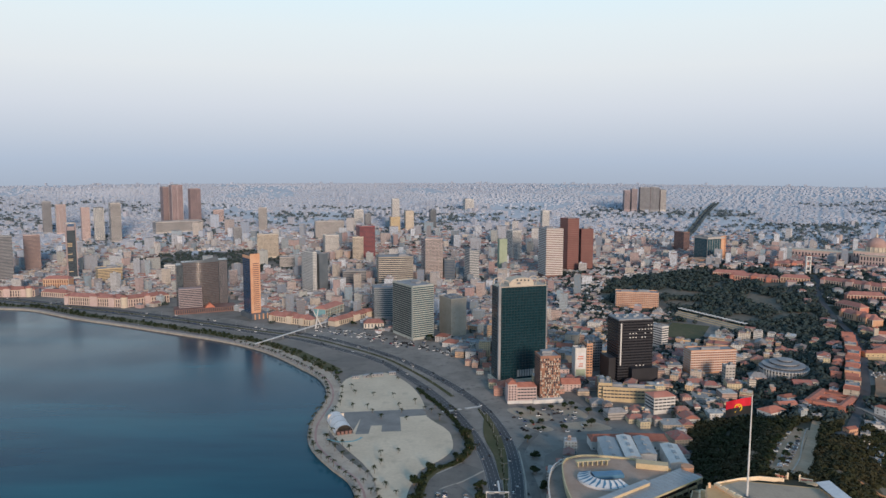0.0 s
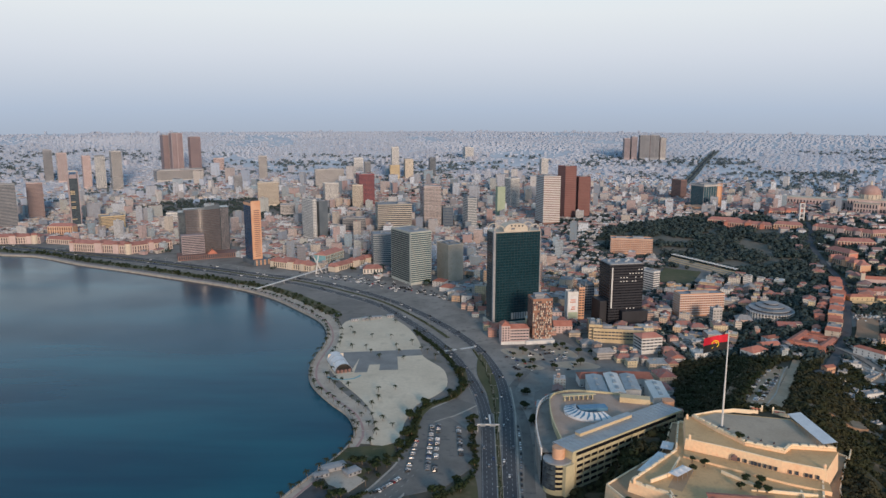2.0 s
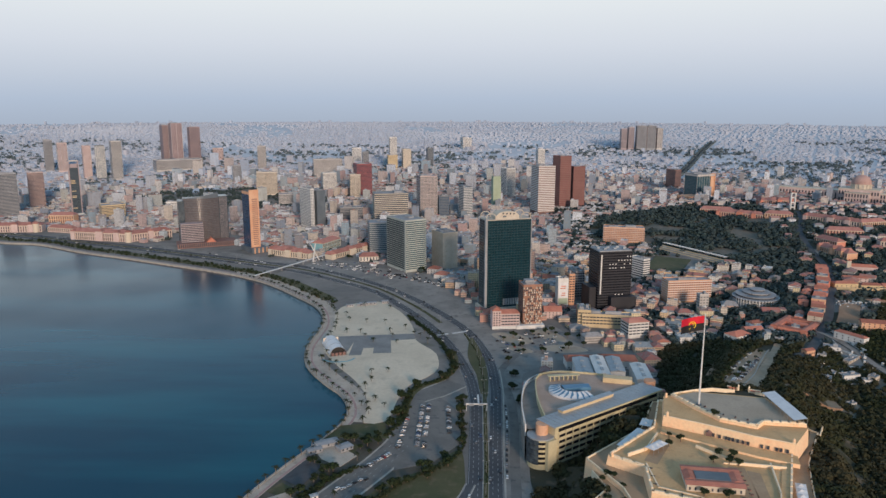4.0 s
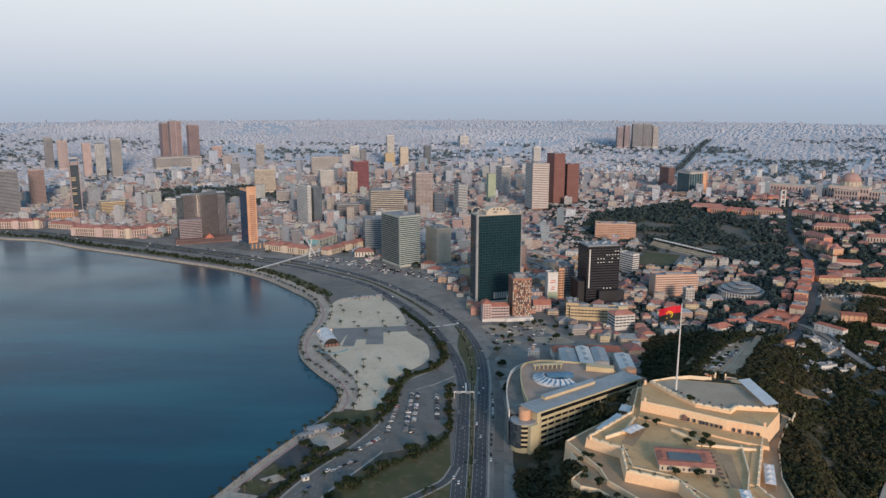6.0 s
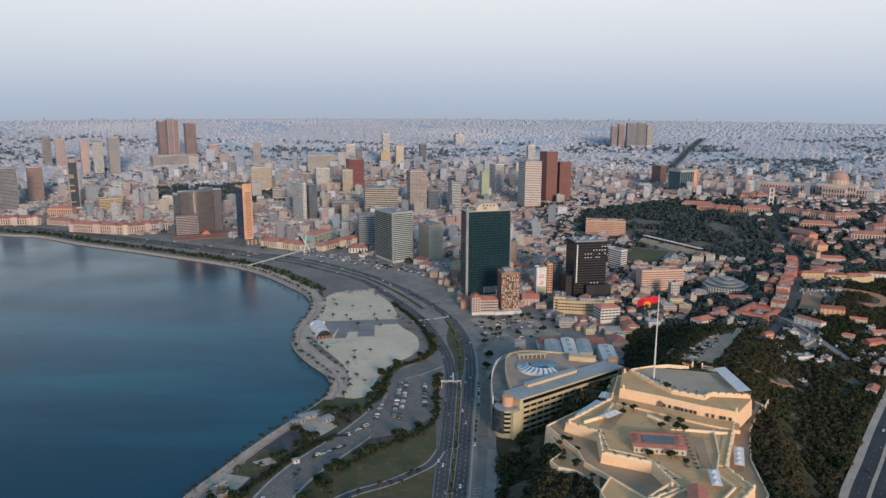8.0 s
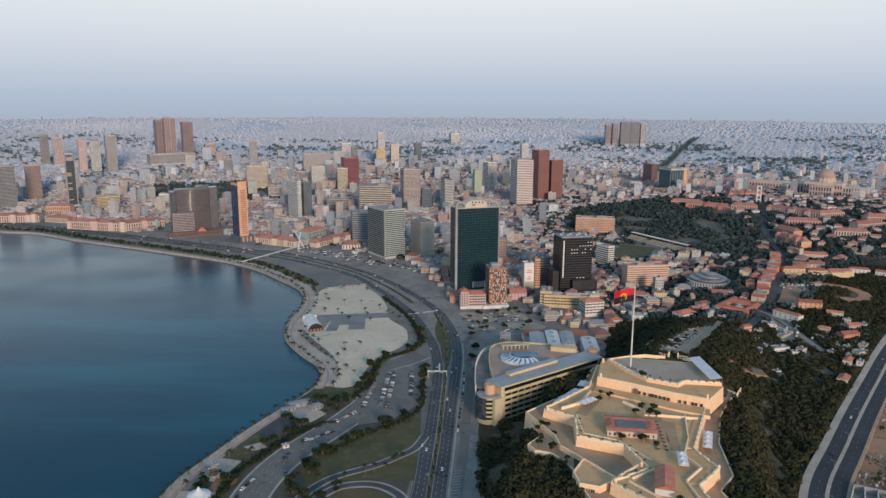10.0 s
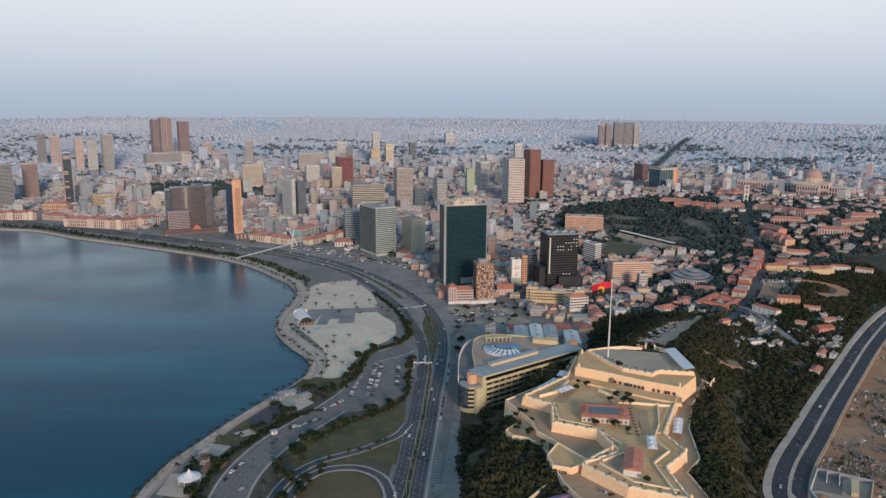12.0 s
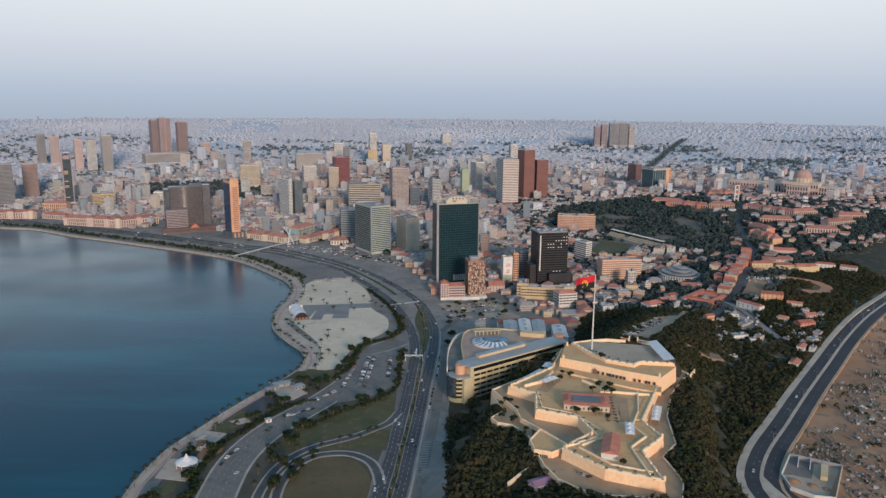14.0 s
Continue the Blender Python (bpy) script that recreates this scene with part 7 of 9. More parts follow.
setting("yard_sheds", rubble, (M["white"], M["concrete"], M["shack"]), "broken white walls and sheds of the hillside yards", "stuff", "sheds")
s = Soup()
for line in ([(330, 812), (345, 830), (362, 834)], [(372, 880), (384, 866), (398, 872)], [(404, 986), (407, 945), (409, 910), (424, 880)], [(396, 900), (386, 925), (392, 950)]):
    for a, b in zip(line, line[1:]):
        low, high = sorted((terrain(*a), terrain(*b)))
        wall_run(s, [a, b], 0.7, low - 2, high + 1.6)
setting("garden_wall", s, M["white"], "white garden walls stepping down the slope")
for x, y, w, d, h, t, wall in ((411, 946, 36, 10, 8, -60, "white"), (450, 972, 28, 14, 9, -15, "orange"), (452, 880, 22, 13, 6, 15, "red_wall"), (386, 762, 15, 10, 5, 50, "white"), (340, 901, 12, 8, 5, 20, "orange"), (470, 946, 19, 9, 5, -25, "cream"), (417, 812, 15, 8, 4, 50, "white"), (470, 905, 16, 10, 6, 10, "pink"), (434, 900, 13, 9, 5, -40, "cream"),
                               (520, 1172, 34, 13, 8, 0, "yellow"), (560, 1176, 30, 13, 8, -6, "yellow"), (600, 1188, 34, 12, 7, 2, "orange"), (560, 1218, 34, 12, 9, -12, "pink"), (640, 1200, 30, 12, 7, -20, "white"), (668, 1178, 24, 12, 8, -40, "white"),
                               (330, 1020, 20, 12, 7, 20, "white"), (312, 985, 22, 14, 8, 10, "cream"), (285, 960, 26, 18, 7, 30, "white")):
    house(x, y, w, d, h, t, wall, rng.choice(("gable", "hip")), "low tiled house of the upper town", "house", None, "upper town houses", 5)
# ochre retaining wall of the heights
s = Soup()
wall_run(s, [(503, 1158), (520, 1153), (544, 1151), (592, 1158), (612, 1166)], 2.0, 2, 25)
setting("retaining_wall", s, M["yellow"], "long ochre retaining wall below the upper town")
BANK = [(508, 1082), (536, 1092), (562, 1088), (568, 1062), (545, 1026), (512, 1012)]
ribbon("bare_bank", smooth(BANK, 6), 24, lambda x, y: terrain(x, y) + 0.7, M["orange_earth"], "bare orange earth bank below the wall", 4)
church = hall("church", "white and red church hall with a bell tower", 612, 1290, terrain(612, 1290), 40, 12, 8, -17, 4, "pink", windows=6)
s = Soup()
s.box(-22, -4, 0, 6, 6, 17)
part("bell_tower", s, M["cream"], church)
s = Soup()
s.cone(-22, -4, 17, 4, 0.2, 3, 4)
part("spire", s, M["tile"], church)
for x, y, w, t in ((575, 1715, 96, -33), (641, 1675, 54, -25), (545, 1775, 70, -20), (716, 1598, 112, -53), (693, 1510, 64, -14), (640, 1455, 52, -72), (622, 1392, 74, -79), (770, 1560, 60, 15), (800, 1470, 70, 20), (742, 1420, 60, -12), (850, 1520, 60, 5), (700, 1820, 90, 0)):
    palace("ministry", "long red public building with tiled roofs", x, y, t, w, 20, 9, rng.choice(("red_wall", "orange", "pink")), None)
campanile = thing("campanile", 699, 1742, terrain(699, 1742), -10, "slim white bell tower with open stages", "tower")
FOOT.append((699, 1742, 12))
for k in range(4):
    for sx in (-1, 1):
        s = Soup()
        s.box(sx * 4.2, 0, -4 + 10.5 * k, 2.0, 8, 10.5)
        part("pier", s, M["white"], campanile)
    s = Soup()
    s.box(0, 0, 4.5 + 10.5 * k, 6.4, 8, 2.2)
    part("stage_floor", s, M["white"], campanile)
s = Soup()
s.gable(0, 0, 38, 10.4, 8, 2.5, 0, 0, 0.4, 3)
part("roof", s, M["tile"], campanile)

# the domed palace
dome = thing("domed_palace", 905, 1850, 56, -38, "pink palace with a large ribbed dome", "building")
FOOT.append((905, 1850, 90))
for cx, cy, w, d, h in ((0, 0, 60, 34, 22), (-75, 16, 110, 26, 16), (0, -24, 36, 16, 17), (48, 0, 40, 26, 16)):
    s = Soup()
    s.box(cx, cy, -6, w, d, h + 6)
    part("wing", s, M["pink"], dome)
s = Soup()
s.cone(0, 0, 22, 15, 15, 8, 24)
part("drum", s, M["cream"], dome)
for k in range(16):
    s = Soup()
    a = 2 * math.pi * k / 16
    s.cone(15.4 * math.cos(a), 15.4 * math.sin(a), 22, 0.6, 0.6, 8, 6)
    part("column", s, M["cream"], dome)
s = Soup()
for k in range(6):
    a0, a1 = math.pi / 2 * k / 6, math.pi / 2 * (k + 1) / 6
    s.cone(0, 0, 30 + 15 * math.sin(a0), 15.5 * math.cos(a0), max(0.5, 15.5 * math.cos(a1)), 15 * (math.sin(a1) - math.sin(a0)), 32, 0, False)
part("dome", s, M["dome"], dome)
s = Soup()
s.cone(0, 0, 45, 2.2, 1.8, 4, 10)
s.cone(0, 0, 49, 2.2, 0.1, 4, 10)
part("lantern", s, M["cream"], dome)
for k in range(20):
    s = Soup()
    s.box(-126 + 5.2 * k, 2.8, 2, 2.0, 0.6, 10)
    part("window", s, M["window"], dome)

win = Soup()
win.box(0, 0, 0, 1.9, 0.7, 5.5)
me = win.mesh("window", M["window"])
for x0, n, yy, zs in ((-15, 8, -32, (2, 10)), (-28, 4, -17, (2, 13)), (20, 3, -17, (2, 13)), (33, 8, -13, (1.5, 9))):
    for k in range(n):
        for z in zs:
            part("window", me, None, dome).location = (x0 + 4.3 * k, yy, z)
for cx, cy, w, d, z in ((0, 0, 61, 35, 21.5), (-75, 16, 111, 27, 15.5), (0, -24, 37, 17, 16.5), (48, 0, 41, 27, 15.5)):
    s = Soup()
    s.box(cx, cy, z, w, d, 1.0)
    part("cornice", s, M["cream"], dome)
dome.matrix_basis = dome.matrix_basis @ Matrix.Scale(1.4, 4)
# the stepped round hall, the sports field and its stand
amph = thing("round_hall", 372, 1124, terrain(372, 1124), 15, "grey stepped round concrete hall", "building")
FOOT.append((372, 1124, 40))
for k, (cx, cy, r, z, h) in enumerate(((0, 0, 30, -6, 13), (2, 3, 26, 7, 2.8), (5, 6, 18, 9.8, 2.4), (8, 8, 9, 12.2, 2.6))):
    s = Soup()
    s.cone(cx, cy, z, r, r - 0.3, h, 40)
    tier = part("tier", s, M["beige"] if k % 2 == 0 else M["concrete"], amph)
    s = Soup()
    s.cone(cx, cy, z + h - 2.4, r + 0.1, r - 0.1, 1.5, 40)
    part("glazing_band", s, M["window"], tier)
    s = Soup()
    s.cone(cx, cy, z + h, r + 1.2, r + 1.2, 0.6, 40)
    part("roof_rim", s, M["concrete"], tier)
rib = Soup()
rib.box(0, 0, -6, 1.0, 1.6, 14)
me = rib.mesh("column", M["white"])
for k in range(24):
    a = math.pi + math.pi * k / 23
    part("column", me, None, amph).matrix_basis = pose(30.4 * math.cos(a), 30.4 * math.sin(a), 0, 0, 0, math.degrees(a) + 90)
s = Soup()
s.cone(-12, -10, 10.2, 8, 8, 0.5, 24)
part("roof_well", s, M["slate"], amph)
ribbon("sports_field", [(300, 1335), (345, 1420)], 62, lambda x, y: terrain(x, y) + 1.2, M["grass"], "green sports field behind the apartments", 6)
stand = thing("grandstand", 372, 1425, terrain(372, 1425), -62, "yellow stepped grandstand with a striped roof edge", "grandstand")
FOOT.extend([(320, 1380, 60), (345, 1475, 16), (358, 1450, 16), (372, 1425, 18), (386, 1398, 16), (400, 1370, 16)])
for k in range(6):
    s = Soup()
    s.box(0, 2.2 * k, -4, 150, 2.2, 5.5 + 1.3 * k)
    part("tier", s, M["yellow"] if k % 2 else M["concrete"], stand)
roof_piece = Soup()
roof_piece.box(0, 0, 12.5, 5, 9, 0.6)
me = roof_piece.mesh("roof_panel", M["white"])
for k in range(18):
    part("roof_panel", me, None, stand).location = (-72 + 8.4 * k, 14, 0)
ribbon("park_road", smooth([(250, 1560), (330, 1500), (393, 1445), (439, 1415), (452, 1330), (444, 1215), (452, 1205), (465, 1232), (520, 1297)], 10), 8, lambda x, y: terrain(x, y) + 0.5, M["paving"], "pale road curving up through the park", 4)
INLAND = smooth([(640, 2450), (776, 2745), (825, 2857), (1000, 3253), (1166, 3593)], 20)
ribbon("inland_avenue", INLAND, 18, lambda x, y: terrain(x, y) + 0.4, M["asphalt"], "straight tree lined avenue leading inland", 4)
FOOT.extend([(x, y, 22) for x, y in INLAND])

# ---------------------------------------------------------------- the fabric of the city
ROADS_NEAR = (STREET, STREET_LOW, COAST_ROAD)


CELLS, HELD = {}, [0]


def occupied(x, y, reach, share=1.0):
    """Whether a footprint lies within reach; footprints are kept by cells of 80 m."""
    while HELD[0] < len(FOOT):
        a, b, r = FOOT[HELD[0]]
        HELD[0] += 1
        for i in range(int((a - r - 30) // 80), int((a + r + 30) // 80) + 1):
            for j in range(int((b - r - 30) // 80), int((b + r + 30) // 80) + 1):
                CELLS.setdefault((i, j), []).append((a, b, r))
    return any((x - a) ** 2 + (y - b) ** 2 < (r * share + reach) ** 2 for a, b, r in CELLS.get((int(x // 80), int(y // 80)), ()))


def clear(x, y, reach):
    """Whether a building of that reach may stand here."""
    if y < 1400 and seaward(x, y) > (-115 if y < 880 else -30):
        return False
    if occupied(x, y, reach * 0.75):
        return False
    if not inside(x, y, LAND) or y < 1900 and near_line(x, y, SHORE[::4]) < 118 + reach:
        return False
    if y < 1760 and x < 200 and (inside(x, y, HARBOUR_APRON) or near_line(x, y, RIGHT_WAY[::4]) < 22 + reach):
        return False
    if x < 12 and y < 1150 and near_line(x, y, SERVICE_WAY) < 200:
        return False
    if to_segment(x, y, 100, 470, 172, 650) < 150 or to_segment(x, y, 190, 700, 300, 880) < 55 or inside(x, y, PARK) or inside(x, y, FOREST_EDGE) or inside(x, y, LOT_NORTH) or inside(x, y, WOOD_EDGE) or inside(x, y, HEIGHTS) or inside(x, y, RUINS):
        return False
    if y < 1750 and x > 200 and any(near_line(x, y, line) < 9 + reach + (16 if line is COAST_ROAD else 0) for line in ROADS_NEAR):
        return False
    return True


FOREST_EDGE = [(230, 740), (330, 720), (400, 790), (470, 870), (430, 870), (330, 815), (260, 790)]
LOT_NORTH = [(-20, 880), (20, 840), (75, 900), (110, 905), (152, 925), (112, 962), (84, 1062), (62, 1060), (56, 1022), (-12, 1018)]
WOOD_EDGE = [(150, 765), (158, 820), (172, 905), (205, 965), (262, 965), (305, 905), (232, 800), (200, 760)]
GROVE = [(-980, 2060), (-560, 2010), (-500, 2180), (-620, 2330), (-900, 2360)]
WALLS = ("cream", "beige", "white", "pink", "orange", "yellow", "concrete", "white", "beige")
city, tiles, flats = Soup(), Soup(), Soup()
rng = random.Random(29)
cu, cv = Vector((0.895, -0.446)), Vector((0.446, 0.895))
near_count = 0


far_city, outer_city = Soup(), Soup()
town, town_tiles = Soup(), Soup()
YARDS = []   # places for trees inside the blocks


def block(x, y, w, d, h, turn, roofed, z):
    """One building of the fabric: walls, a tiled or flat roof with parapet, stair head and tanks."""
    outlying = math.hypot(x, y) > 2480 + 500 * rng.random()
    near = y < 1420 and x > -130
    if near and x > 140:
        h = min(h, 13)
    # outlying houses take the colours that have haze in them
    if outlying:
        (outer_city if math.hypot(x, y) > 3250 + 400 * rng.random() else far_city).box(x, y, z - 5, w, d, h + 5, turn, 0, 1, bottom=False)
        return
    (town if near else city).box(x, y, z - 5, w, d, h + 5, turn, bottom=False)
    if roofed:
        (town_tiles if near else tiles).gable(x, y, z + h, max(w, d), min(w, d), min(w, d) * 0.24, turn if w >= d else turn + 90, 0, 0.5, min(w, d) * rng.choice((0.0, 0.35, 0.35)))
        return
    flats.box(x, y, z + h, w - 0.7, d - 0.7, 0.35, turn, bottom=False)
    c, q = math.cos(radians(turn)), math.sin(radians(turn))
    for k in range(rng.choice((1, 1, 2, 3))):
        a, b = rng.uniform(-0.32, 0.32) * w, rng.uniform(-0.32, 0.32) * d
        side = rng.uniform(1.5, 4.5)
        (flats if k else (town if near else city)).box(x + c * a - q * b, y + q * a + c * b, z + h, side * 1.3, side, rng.uniform(1.2, 3.2), turn, bottom=False)


def city_block(cx, cy, lu, lv, turn, level, tall, tiled):
    """Buildings wall to wall along the four streets of a block, sheds and trees in the yard."""
    c, q = math.cos(radians(turn)), math.sin(radians(turn))

    def put(a, b, w, d, h, roofed):
        x, y = cx + c * a - q * b, cy + q * a + c * b
        if abs(x) > 0.66 * y + 120 or y < 700 or not clear(x, y, max(w, d) * 0.5):
            return
        block(x, y, w, d, h, turn, roofed, terrain(x, y))

    for side in range(4):
        length, off = (lu, lv / 2) if side % 2 == 0 else (lv, lu / 2)
        at = -length / 2
        while at < length / 2 - 6:
            w = min(rng.uniform(8, 20), length / 2 - at)
            d = rng.uniform(9, 14)
            if rng.random() < 0.93:
                pick = rng.random()
                h = level * rng.uniform(0.6, 1.3)
                if pick < tall:
                    h = rng.uniform(15, 26)
                if pick < tall * 0.22:
                    h = rng.uniform(27, 44)
                roofed = h < 12 and rng.random() < tiled
                u, v = at + w / 2, -off + d / 2
                a, b = ((u, v), (-v, u), (-u, -v), (v, -u))[side]
                put(a, b, *((w, d) if side % 2 == 0 else (d, w)), h, roofed)
            at += w + (0.3 if rng.random() < 0.8 else rng.uniform(2, 6))
    for k in range(4):
        a, b = rng.uniform(-0.22, 0.22) * lu, rng.uniform(-0.2, 0.2) * lv
        if rng.random() < 0.55:
            put(a, b, rng.uniform(6, 12), rng.uniform(5, 9), rng.uniform(3, 5.5), rng.random() < 0.5)
        else:
            YARDS.append((cx + c * a - q * b, cy + q * a + c * b))


def quarters(u0, u1, v0, v1):
    """The blocks of the inner city, on a street grid that bends with the shore."""
    v = v0
    while v < v1:
        depth = rng.uniform(44, 62)
        u = u0 + rng.uniform(0, 40)
        while u < u1:
            width = rng.uniform(52, 96)
            p = Vector((-390, 1288)) + cu * (u + width / 2) + cv * (v + depth / 2)
            r = math.hypot(p.x, p.y)
            u += width + 11
            if r > 2620 or p.y < 1000 or abs(p.x) > 0.66 * p.y + 160:
                continue
            if inside(p.x, p.y, PARK) or p.x > 330 and p.y < 1750 or inside(p.x, p.y, GROVE):
                continue
            if noise.noise((p.x / 240, p.y / 240, 31)) > 0.38:   # gardens and yards between the quarters
                for k in range(10):
                    YARDS.append((p.x + rng.uniform(-30, 30), p.y + rng.uniform(-24, 24)))
                continue
            wave = noise.noise((p.x / 300, p.y / 300, 21))
            city_block(p.x, p.y, width, depth, -26.5 + 7 * noise.noise((p.x / 500, p.y / 500, 0)), 7.4 + 3.4 * wave, 0.11 + 0.12 * wave, 0.42 - 0.3 * noise.noise((p.x / 260, p.y / 260, 9)))
        v += depth + 11


def fill(u0, u1, v0, v1, step, size, tall, far, limit=0, dense=True):
    """Houses on a loose street grid that follows the shore."""
    global near_count
    u, col = u0, 0
    while u < u1:
        v, row = v0, 0
        col += 1
        u += step
        while v < v1:
            row += 1
            v += step
            gap_u, gap_v = (step * 0.35 if col % 4 == 0 else 0), (step * 0.35 if row % 3 == 0 else 0)
            loose = 0.2 if v < 500 else 0.42
            p = Vector((-390, 1288)) + cu * (u + gap_u + rng.uniform(-loose, loose) * step) + cv * (v + gap_v + rng.uniform(-loose, loose) * step)
            x, y = p
            r = math.hypot(x, y)
            if r > 4930 or abs(x) > 0.66 * y + 120 or y < 700:
                continue
            if far != (y > 1330 or x < -100) and not (far and r > 1500):
                continue
            if far is False and r > 1500:
                continue
            if rng.random() < 0.08:
                continue
            w, d = rng.uniform(*size), rng.uniform(*size)
            if far and r < 2500 and x < 330 or far and noise.noise((x / 420, y / 420, 5)) > 0.24 and rng.random() < 0.8:
                continue
            if x > 230 and y < 1850 and inside(x, y, UPTOWN) and rng.random() < (0.6 if dense else 0.86):
                continue
            if not far and x > 150 and rng.random() < 0.5:
                continue
            if not clear(x, y, max(w, d) * 0.5) or (x < -490 and inside(x, y, GROVE) and rng.random() < 0.8):
                continue
            turn = -26.5 + rng.choice((0, 90)) + rng.uniform(-6, 6) + 50 * noise.noise((x / 700, y / 700, 0))
            z = terrain(x, y)
            pick = rng.random() + 0.12 * noise.noise((x / 300, y / 300, 21))
            h = rng.uniform(4, 10) if r < 2400 else rng.uniform(3, 6.5)
            if pick < tall:
                h = rng.uniform(11, 22)
            if pick < tall * 0.25:
                h, w, d = rng.uniform(22, 42) if r < 2800 else rng.uniform(12, 18), min(w, 20) + 3, min(d, 18) + 3
            roofed = h < 11 and r < 3600 and noise.noise((x / 260, y / 260, 9)) + rng.uniform(-0.45, 0.45) > (0.0 if far else 0.06)
            if x > 430 and y < 2350:
                roofed, h = rng.random() < 0.85, min(h, 9)
            if not far:
                FOOT.append((x, y, max(w, d) * 0.42))
            if not far and near_count < limit:
                near_count += 1
                house(x, y, w, d, min(h, 16), turn, rng.choice(WALLS), rng.choice(("hip", "gable")) if roofed else "flat", "tiled town house in a dense quarter" if roofed else "flat roofed plastered town house", "house", None, "houses below the towers", max(2, int(w / 4.6)))
            else:
                block(x, y, w, d, h, turn, roofed, z)


fill(-500, 1500, -500, 700, 26, (14, 24), 0.22, False, 36)
fill(-490, 1500, -490, 700, 19, (8, 15), 0.10, False, 36, False)
fill(-485, 1500, -495, 700, 15, (6, 11), 0.05, False, 28, False)
quarters(-2300, 1500, -40, 1420)
fill(600, 1900, -200, 1300, 21, (9, 17), 0.05, True)
fill(-3200, 2600, 100, 2250, 20, (8, 15), 0.045, True)
fill(-3600, 3000, 2250, 2900, 20, (7, 13), 0.008, True)
fill(-4000, 3400, 2900, 3950, 25, (7, 13), 0.0, True)
for u, v, h in [(rng.uniform(-1300, 1300), rng.uniform(350, 1450), rng.uniform(26, 52)) for k in range(60)]:
    p = Vector((-390, 1288)) + cu * u + cv * v
    if clear(p.x, p.y, 16) and abs(p.x) < 0.62 * p.y and not (p.x > 250 and p.y < 2300):
        block(p.x, p.y, rng.uniform(16, 30), rng.uniform(14, 22), h, -26 + rng.choice((0, 90)), False, terrain(p.x, p.y))
setting("town_houses", town, (M["town_wall"],), "dense plastered town houses below the towers", "stuff", "houses")
setting("town_tiled_roofs", town_tiles, M["town_tile"], "red tiled roofs of the near town", "stuff", "roofs")
setting("outer_houses", outer_city, (M["haze_wall"], M["haze_roof"]), "tiny houses of the outermost suburbs, haze painted into their colours", "stuff", "houses")
setting("far_houses", far_city, (M["far_wall"], M["far_roof"]), "houses of the far suburbs, paled by painted haze", "stuff", "houses")
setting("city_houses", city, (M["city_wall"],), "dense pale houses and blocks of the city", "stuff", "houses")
setting("city_tiled_roofs", tiles, M["city_tile"], "red tiled roofs of the city houses", "stuff", "roofs")
setting("city_flat_roofs", flats, M["city_roof"], "grey flat roofs of the city houses", "stuff", "roofs")

# shacks and scrap on the bare ground by the coast road
shacks = Soup()
rng = random.Random(41)
placed = 0
while placed < 12000:
    x, y = rng.uniform(258, 720), rng.uniform(440, 980)
    d = seaward(x, y)
    wave = noise.noise((x / 34, y / 34, 2)) + 0.5 * noise.noise((x / 11, y / 11, 4))
    if d < 19 or d > 330 or inside(x, y, [(252, 500), (284, 558), (322, 536), (288, 482), (270, 484)]) or wave < 0.22 - 0.5 * min(1, max(0, d - 30) / 70):
        continue
    placed += 1
    z, w = terrain(x, y), rng.choice((rng.uniform(0.4, 1.4), rng.uniform(0.4, 1.4), rng.uniform(0.6, 2.2), rng.uniform(1.0, 3.8) if d > 60 else 1.0))
    shacks.box(x, y, z - 2.5, w, rng.uniform(0.4, 1.0) * w, 2.5 + rng.uniform(0.15, 0.8) * min(w, 2.4), rng.uniform(0, 180), bottom=False)
setting("shacks", shacks, M["shack"], "tin shacks, scrap and rubble on bare earth", "stuff", "shacks")
yard = thing("walled_yard", 289, 522, 3, 0, "roofless walled yard with pale walls on red earth", "building")
corners = [(-25, 1), (-5, 31), (28, 12), (-1, -34), (-15, -31), (-27, -19)]
for k, (m, h) in enumerate((("white", 2.6), ("concrete", 3.8), ("cream", 3.2), ("white", 2.4), ("white", 2.4), ("white", 2.4))):
    a, b = corners[k], corners[(k + 1) % 6]
    s = Soup()
    s.box((a[0] + b[0]) / 2, (a[1] + b[1]) / 2, -1, math.hypot(b[0] - a[0], b[1] - a[1]) + 0.5, 0.7, h + 1, math.degrees(math.atan2(b[1] - a[1], b[0] - a[0])))
    part("yard_wall", s, M[m], yard)
for x, y in ((-2.5, 21), (5.0, 16.8)):
    s = Soup()
    s.box(x, y, -1, 0.6, 16, 4.2, -28)
    part("bay_wall", s, M["white"], yard)
s = Soup()
s.box(9.5, 3.5, -1, 5, 22, 4.4, -28)
part("cream_shed", s, M["yellow"], yard)
s = Soup()
s.prism(ccw(corners), -1, 0.15)
part("yard_floor", s, M["parade"], yard)
s = Soup()
s.prism(ccw([(-23, 2), (-5, 29.5), (10, 20.5), (-4, -4), (-16, 2)]), 0.1, 0.3)
part("bay_floor", s, M["worn_asphalt"], yard)
for cx, cy, r in ((269, 514, 6.0), (281, 508, 4.5), (289, 503, 3.5)):
    s = Soup()
    s.cone(cx, cy, 3.1, r, r * 0.25, r * 0.3, 11)
    setting("earth_heap", s, M["dirt"], "orange heap of earth in the walled yard")
sheet("earth_patch", [(304, 519), (315, 533), (290, 493), (286, 494)], 3.3, M["dirt"], "bare orange earth in a corner of the yard", 0.4)

